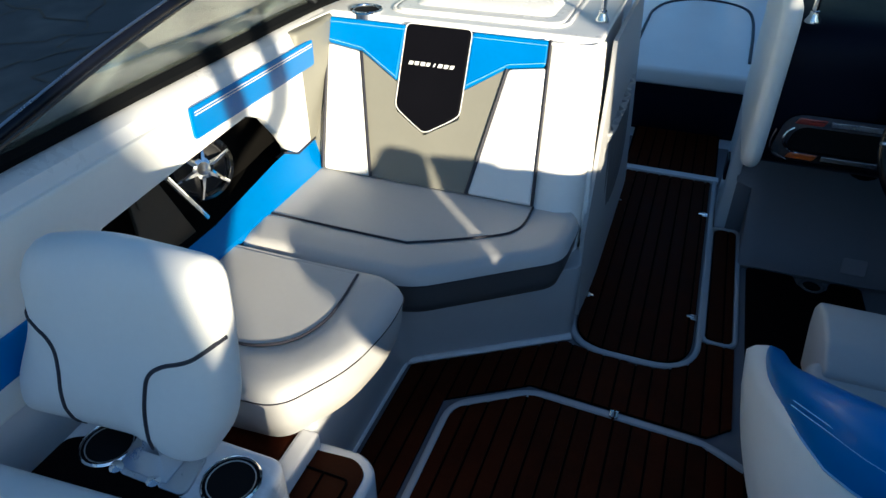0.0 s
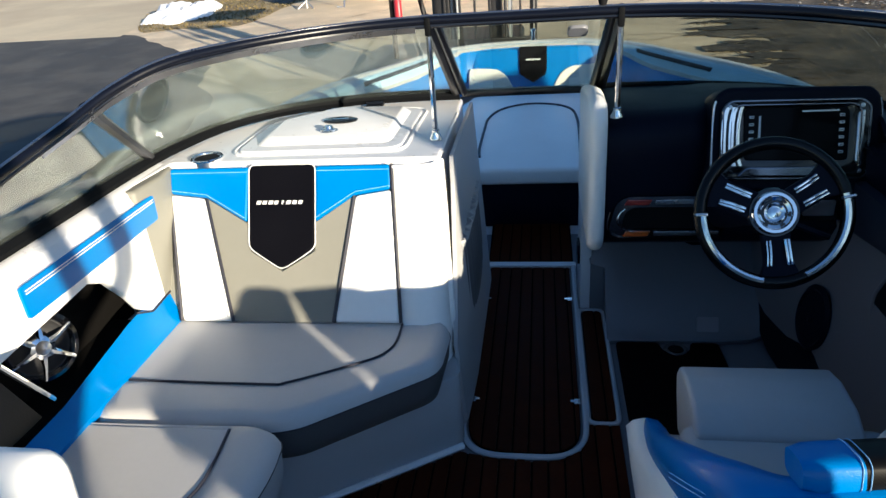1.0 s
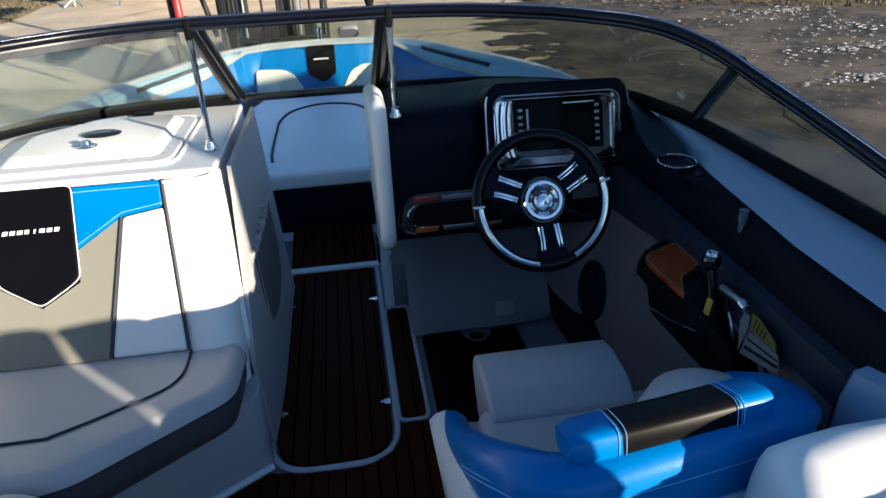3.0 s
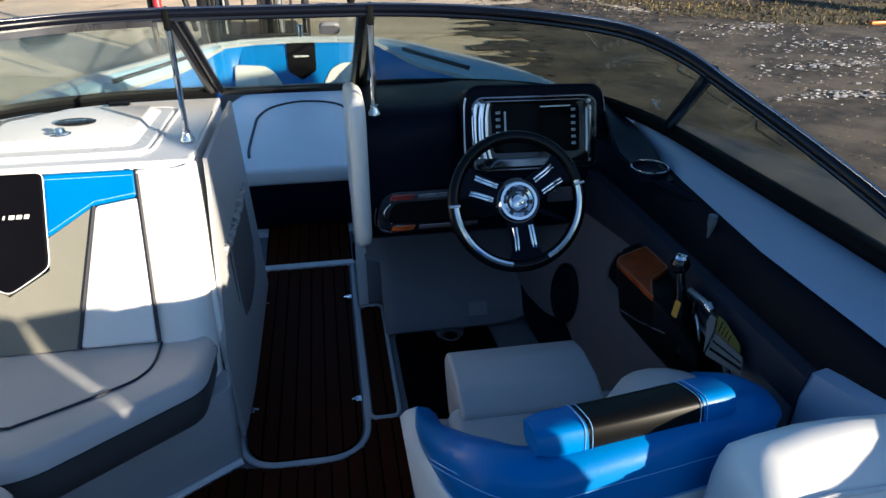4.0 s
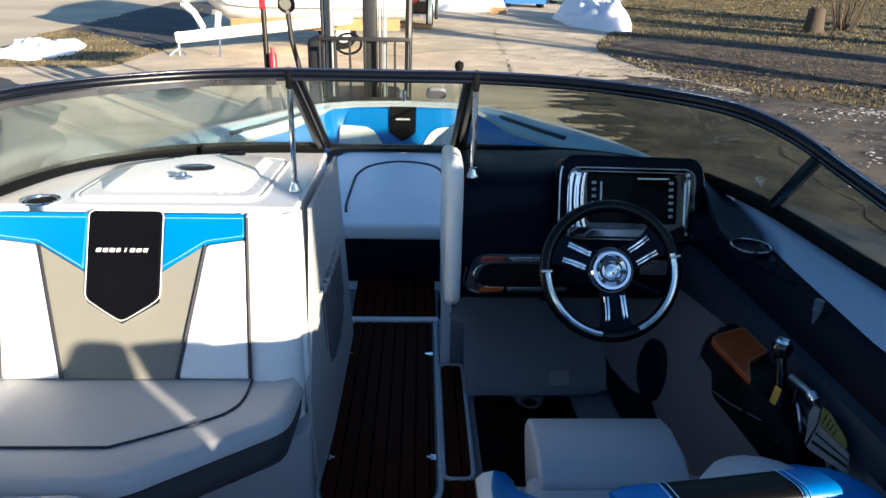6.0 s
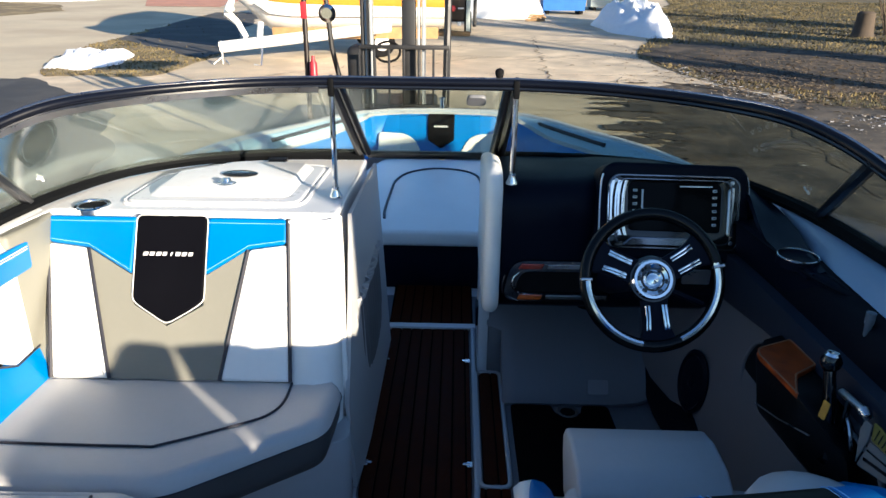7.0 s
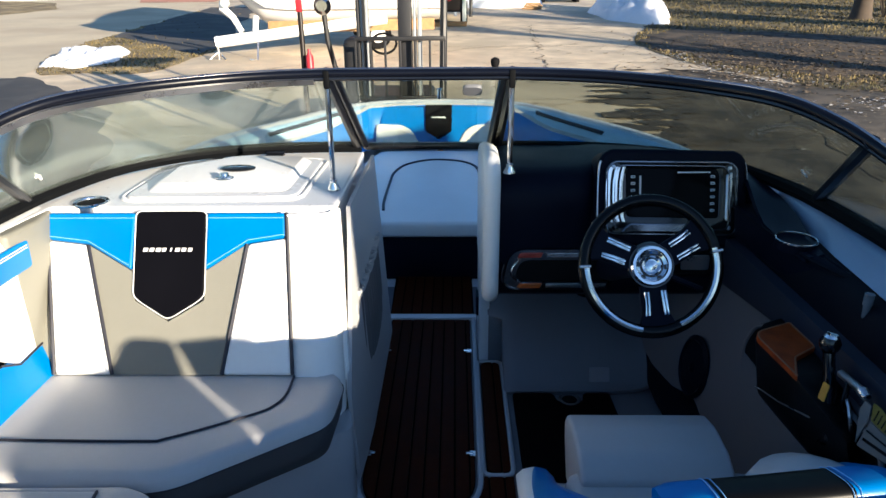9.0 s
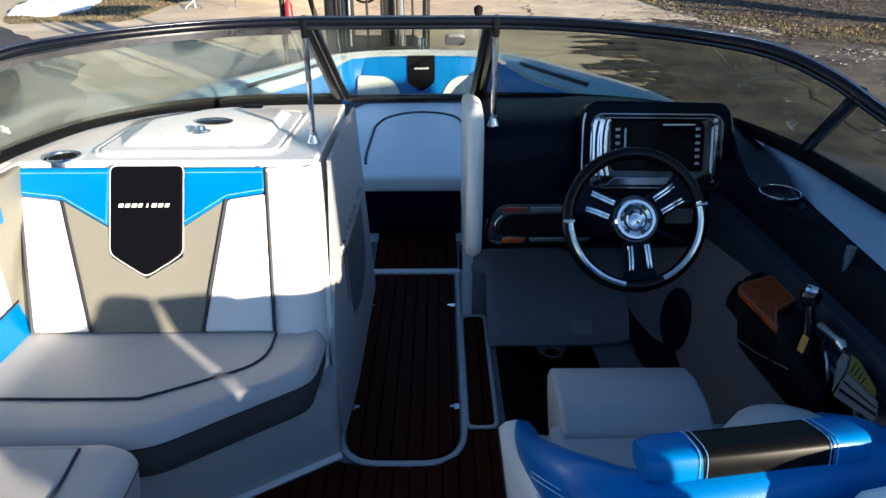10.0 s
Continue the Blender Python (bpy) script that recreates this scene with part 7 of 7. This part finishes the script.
child("stripe", loft([[r[1] + nn * 0.02 + Vector((0, 0, 0.34)), r[1] + nn * 0.025 + Vector((0, 0, 0.0)), r[1].lerp(r[2], 0.25 + 0.03 * k) + nn * 0.02, r[1].lerp(r[2], 0.25 + 0.03 * k) - nn * 0.02, r[1] - nn * 0.02 + Vector((0, 0, 0.34))] for k, r in enumerate(rings[3:])]), ORANGE, sb, "orange stripe")
# tall cover out of view, added so the boat's shadow spreads over the road
tops = (0.15, 0.35, 0.6, 0.85, 1.15, 1.7, 2.25, 2.7)
child("cover", loft([[r[0] + Vector((0, 0, 0.02)), r[0].lerp(r[8], 0.16) + Vector((0, 0, h_ * 0.8)), (r[0] + r[8]) / 2 + Vector((0, 0, h_)), r[0].lerp(r[8], 0.84) + Vector((0, 0, h_ * 0.8)), r[8] + Vector((0, 0, 0.02))] for r, h_ in zip(rings, tops)]), TARP, sb, "unseen tall cover, added to lengthen the boat's shadow")
# boards added below the hull to close the gap in its shadow
for s in (-1, 1):
    child("bunk_board", loft([[Vector((x, y, z)) + nn * s * 0.5 + Vector((dx, 0, dz)) for dx, dz in ((-0.04, -0.14), (0.04, -0.14), (0.04, 0.14), (-0.04, 0.14))] for x, y, z in ((-4.6, 16.1, 0.42), (-2.5, 16.65, 0.42), (-0.6, 17.15, 0.42))]), BROWNW, tr, "bunk board added to fill the shadow under the hull")

# van seen from behind
van = thing("dark_van", "dark brown box van with red tail lamps", "van", (-0.1, 23.0, gz(23)))
vz = gz(22)
child("body", box(-1.3, 0.33, 22.0, 26.5, vz + 0.45, vz + 3.0, 0.08, 3), TRUCK, van)
child("door_panel", box(-0.55, 0.1, 21.97, 22.0, vz + 0.9, vz + 2.2, 0.01), TRUCK, van)
child("bumper", box(-1.3, 0.48, 21.80, 22.0, 0.05, 0.20, 0.02), BROWNW, van)
for x, z in ((-0.123, 1.363), (0.102, 1.363), (-0.114, 0.92)):
    child("tail_lamp", lathe([(0, 0), (0.10, 0), (0.08, 0.03), (0, 0.04)], 14, basis((x, 21.94, z), (1, 0, 0), (0, 0, 1))), RED, van, "round red tail lamp")
child("lamp_plate", box(0.05, 0.25, 21.95, 21.99, 0.90, 0.95, 0.01), PIPEW, van)
child("fuel_cap", lathe([(0, 0), (0.07, 0), (0.06, 0.02), (0, 0.03)], 14, basis((0.105, 21.94, 0.435), (1, 0, 0), (0, 0, 1))), PIPEW, van)
for k, (x0, x1, z0, z1) in enumerate(((-0.88, -0.45, 1.21, 1.23), (-0.88, -0.45, 0.78, 0.80), (-0.88, -0.86, 0.80, 1.21), (-0.47, -0.45, 0.80, 1.21))):
    child("panel_edge", box(x0, x1, 21.955, 21.99, z0, z1, 0.004), STEEL, van)
child("corner_post", box(0.33, 0.47, 21.90, 22.1, 0.0, 2.9, 0.02), BINGREY, van, "pale corner post")
child("ladder_rail", tube([(0.62, 21.95, vz + 0.3), (0.62, 21.95, vz + 3.0)], 0.06, 8), FLIFT, van)
for x in (-1.1, 0.4):
    wl = child("wheel", lathe([(0.0, -0.12), (0.36, -0.12), (0.4, 0), (0.36, 0.12), (0.0, 0.12)], 20, basis((x, 23.0, vz + 0.4), (0, 1, 0), (0, 0, 1))), RUBBER, van)
tp = thing("covered_load", "black tarp-covered load by the van", "tarp", (-2.5, 23.5, gz(23.5)))
child("tarp", prism(rounded([(-3.6, 22.6), (-1.5, 22.6), (-1.5, 24.5), (-3.6, 24.5)], 0.3), gz(23.5), gz(23.5) + 1.2, 0.15, 3), TARP, tp)
tpb = thing("blue_tarp_bundle", "blue tarp bundle on the covered load", "tarp", (-2.6, 23.0, 0.9))
child("bundle", tube(smooth_path([(-3.4, 22.9, 1.35), (-2.8, 22.8, 1.45), (-2.2, 22.9, 1.35), (-1.7, 23, 1.3)], 4), [0.12] * 2 + [0.2] * 8 + [0.18] * 3, 10), DUMP, tpb)

# bins at the end of the lot
for k, (x, y, m_, lab) in enumerate(((5.1, 33.0, DUMP, "blue waste bin with a white recycling mark"), (7.9, 36.0, BINGREY, "pale grey-green waste bin"))):
    d = thing("waste_bin", lab, "waste bin", (x, y, gz(y)), group="waste bins")
    z = gz(y)
    child("body", loft([[(x - 1.1 + k_, y - 0.7 + k_, z + h), (x + 1.1 - k_, y - 0.7 + k_, z + h), (x + 1.1 - k_, y + 0.7 - k_, z + h), (x - 1.1 + k_, y + 0.7 - k_, z + h)] for h, k_ in ((0.15, 0.12), (1.5, 0.0))]), m_, d)
    child("lid", box(x - 1.15, x + 1.15, y - 0.75, y + 0.75, z + 1.5, z + 1.58, 0.03), m_, d)
    for s in (-1, 1):
        child("side_pocket", box(x + s * 1.1 - 0.06, x + s * 1.1 + 0.06, y - 0.55, y - 0.25, z + 0.75, z + 1.0, 0.01), m_, d)
        child("skid", box(x + s * 0.8 - 0.08, x + s * 0.8 + 0.08, y - 0.7, y + 0.7, z, z + 0.15), RUBBER, d)
    if k == 0:
        child("mark", prism([(x - 0.2, z + 0.75), (x + 0.2, z + 0.75), (x, z + 1.1)], 0, 0.02, m=Matrix(((1, 0, 0, 0), (0, 0, 1, y - 0.68), (0, 1, 0, 0), (0, 0, 0, 1)))), WPAINT, d)
tim = thing("timber_bundle", "tan timber offcuts beside the snow heap", "timber", (3.3, 28.5, gz(28.5)))
for k in range(5):
    child("board", box(2.9 + 0.08 * k, 3.6 + 0.05 * k, 28.2 + 0.1 * k, 28.3 + 0.1 * k, gz(28.4) + 0.02 + 0.09 * (k % 3), gz(28.4) + 0.1 + 0.09 * (k % 3), 0.01), BROWNW, tim)

# shrub and stump on the lawn
shr = thing("bare_shrub", "bare tan winter shrub with thin stems", "shrub", (15.8, 24.0, gz(24)))
random.seed(21)
for k in range(26):
    a, l = random.random() * 6.28, random.uniform(1.2, 2.6)
    x, y = 15.8 + 0.3 * math.cos(a), 24 + 0.3 * math.sin(a)
    t = Vector((math.cos(a) * 0.55, math.sin(a) * 0.55, l))
    p0 = Vector((x, y, gz(y)))
    child("stem", tube([p0, p0 + t * 0.5 + Vector((random.uniform(-0.1, 0.1), 0, 0)), p0 + t], [0.03, 0.018, 0.006], 5), LEAF if k % 2 else BARK, shr)
stp = thing("tree_stump", "dark weathered tree stump on the lawn", "stump", (14.2, 23.2, gz(23.2)))
child("trunk", lathe([(0.42, -0.02), (0.34, 0.15), (0.30, 0.5), (0.28, 0.8), (0.2, 0.86), (0, 0.84)], 16, Matrix.Translation((14.2, 23.2, gz(23.2)))), BARK, stp)
orb = thing("orange_cone", "small orange marker lying on the wet lot", "marker", (10.1, 9.5, gz(9.5)))
child("strip", box(9.9, 10.3, 9.4, 9.5, gz(9.5) + 0.01, gz(9.5) + 0.06, 0.01), ORANGE, orb)

# bare trees added out of view to starboard, their shadows band the lawn
def unseen_tree(x, y, h, r, seed):
    rnd = random.Random(seed)
    z = gz(y)
    ob = thing("unseen_tree", "unseen bare tree, added to cast shadow bands on the lawn", "tree", (x, y, z), group="bare trees")
    child("trunk", tube([(x, y, z - 0.05), (x + 0.01, y - 0.01, z + h * 0.18), (x, y, z + h * 0.4), (x + 0.04, y + 0.03, z + h * 0.65), (x, y, z + h)], [r * 1.35, r * 1.05, r, r * 0.85, r * 0.3], 12), BARK, ob)
    crown = bmesh.new()
    for k in range(18):
        a, z0, l = rnd.random() * 6.28, rnd.uniform(0.5, 0.95) * h, rnd.uniform(0.13, 0.3) * h
        p0 = Vector((x, y, z + z0))
        e = p0 + Vector((math.cos(a) * l, math.sin(a) * l, l * 0.9))
        tube([p0, p0.lerp(e, 0.5) + Vector((0, 0, 0.15)), e], [r * 0.4, r * 0.22, 0.01], 6, bm=crown)
        for j in range(5):
            b0 = p0.lerp(e, 0.3 + 0.14 * j)
            tube([b0, b0 + Vector((rnd.uniform(-1, 1), rnd.uniform(-1, 1), 1.1)) * h * 0.09], [0.018, 0.005], 4, bm=crown)
    child("crown", crown, BARK, ob, "bare limbs and twigs")


for k, (x, y, h) in enumerate(((26, 2.0, 9), (31, 3.5, 10), (24, -2.5, 9), (37, 6.0, 11), (29, -1, 8))):
    unseen_tree(x, y, h, (0.6, 0.8, 0.35, 0.7, 0.45)[k], 40 + k)


# box trailer added out of view to starboard, keeps the sun off the helm
def sunward(q, s_):
    return Vector((0.71 * q + 0.70 * s_, 0.70 * q - 0.71 * s_, 0))


trl = thing("shade_trailer", "unseen white box trailer, added to shade the helm", "trailer", (4.4, -1.5, -0.9))
SM = basis(sunward(0.9, 4.5), (0.71, 0.70, 0), (0.70, -0.71, 0))
child("box", box(-0.95, 0.9, 0.0, 3.6, -0.5, 1.81, 0.04, m=SM @ Matrix.Diagonal((1, 1, -1, 1))), WPAINT, trl)
for q in (-0.95, 0.95):
    child("wheel", lathe([(0.0, -0.1), (0.3, -0.1), (0.33, 0), (0.3, 0.1), (0.0, 0.1)], 20, basis(sunward(1.0 + q, 6.2) + Vector((0, 0, gz(-2.4) + 0.33)), (0.70, -0.71, 0), (0, 0, 1))), RUBBER, trl)

# sloping-sided shelter added out of view abreast of the stern, shades the port quarter
shel = thing("shade_shelter", "unseen sloping-sided shelter, added to shade the aft port side", "shelter", (6.2, -9.2, gz(-9.2)))
TS = basis(sunward(0, 10.0), (0.71, 0.70, 0), (0, 0, 1))
child("cover", prism([(-5.6, -1.3), (-0.5, -1.3), (-1.215, 2.40), (-1.26, 2.60), (-1.285, 2.72), (-1.375, 2.9), (-1.62, 3.3), (-2.9, 3.9), (-4.2, 3.3)], 0.0, 4.0, 0.03, m=TS), BINGREY, shel)
child("ridge_pole", tube([TS @ Vector((-2.9, 3.92, -0.1)), TS @ Vector((-2.9, 3.92, 4.1))], 0.04, 8), STEEL, shel)

# damp streaks at the border of the wet ground
rnd = random.Random(31)
V, Fc = [], []
for k in range(70):
    cy = rnd.uniform(3.5, 13.0)
    cx = float(np.interp(cy, [3, 5, 9, 11.8, 13.2], [2.1, 2.5, 3.2, 3.8, 4.4])) - abs(rnd.gauss(0, 0.55)) + 0.35
    pts = blob(cx, cy, rnd.uniform(0.15, 0.75), rnd.uniform(0.05, 0.22), 18, 0.5, 300 + k)
    i0 = len(V)
    V += [(x, y, gz(y) + 0.008 + 0.0003 * k) for x, y in pts]
    Fc.append(tuple(range(i0, len(V))))
me = bpy.data.meshes.new("damp_streak")
me.from_pydata(V, [], Fc)
me.materials.append(WET)
tagged(new("damp_streak", me), "damp dark streaks spreading over the concrete", "damp ground", kind="stuff")

# cracks in the old concrete
cr = bmesh.new()
rnd = random.Random(78)
FINE = []
for _ in range(46):
    x0, y0, a_, l_ = rnd.uniform(-4.5, 4.6), rnd.uniform(8.0, 30.0), rnd.gauss(0, 0.5), rnd.uniform(0.8, 3.2)
    FINE.append((x0, y0, x0 + l_ * math.cos(a_), y0 + l_ * math.sin(a_)))
rnd = random.Random(77)
for x0, y0, x1, y1 in ((1.5, 11.5, 5.0, 10.6), (2.8, 7.5, 3.6, 13.5), (-1.5, 17.0, 4.6, 16.4), (1.0, 20.5, 5.2, 19.6), (2.0, 13.0, 2.6, 22.0), (-4.2, 13.0, -1.0, 16.0), (-2.5, 9.0, 1.5, 9.6), (3.2, 9.6, 7.0, 8.8), (-0.5, 24.0, 4.5, 25.0), (2.4, 6.0, 6.5, 5.2), (4.6, 4.0, 5.2, 8.9), (-8.2, 1.5, -4.2, 4.6), (-6.8, 4.6, -4.4, 1.2), (-7.5, 3.0, -6.4, 5.5), (-5.2, 0.8, -4.6, 5.8), (-9.0, 4.2, -6.2, 3.6), (-6.4, 0.4, -5.5, 3.4), *FINE):
    n_ = int(math.hypot(x1 - x0, y1 - y0) / 0.25)
    row = []
    for k in range(n_ + 1):
        t = k / n_
        x, y = x0 + (x1 - x0) * t + rnd.gauss(0, 0.07), y0 + (y1 - y0) * t + rnd.gauss(0, 0.07)
        w = rnd.uniform(0.004, 0.022)
        d = Vector((-(y1 - y0), x1 - x0, 0)).normalized() * w
        row.append([cr.verts.new((x - d.x, y - d.y, gz(y) + 0.011)), cr.verts.new((x + d.x, y + d.y, gz(y) + 0.011))])
    for A, B in zip(row, row[1:]):
        cr.faces.new((A[0], A[1], B[1], B[0]))
part("pavement_crack", cr, CRACK, label="dark wandering cracks in the old concrete", category="crack", kind="stuff", smooth=0)
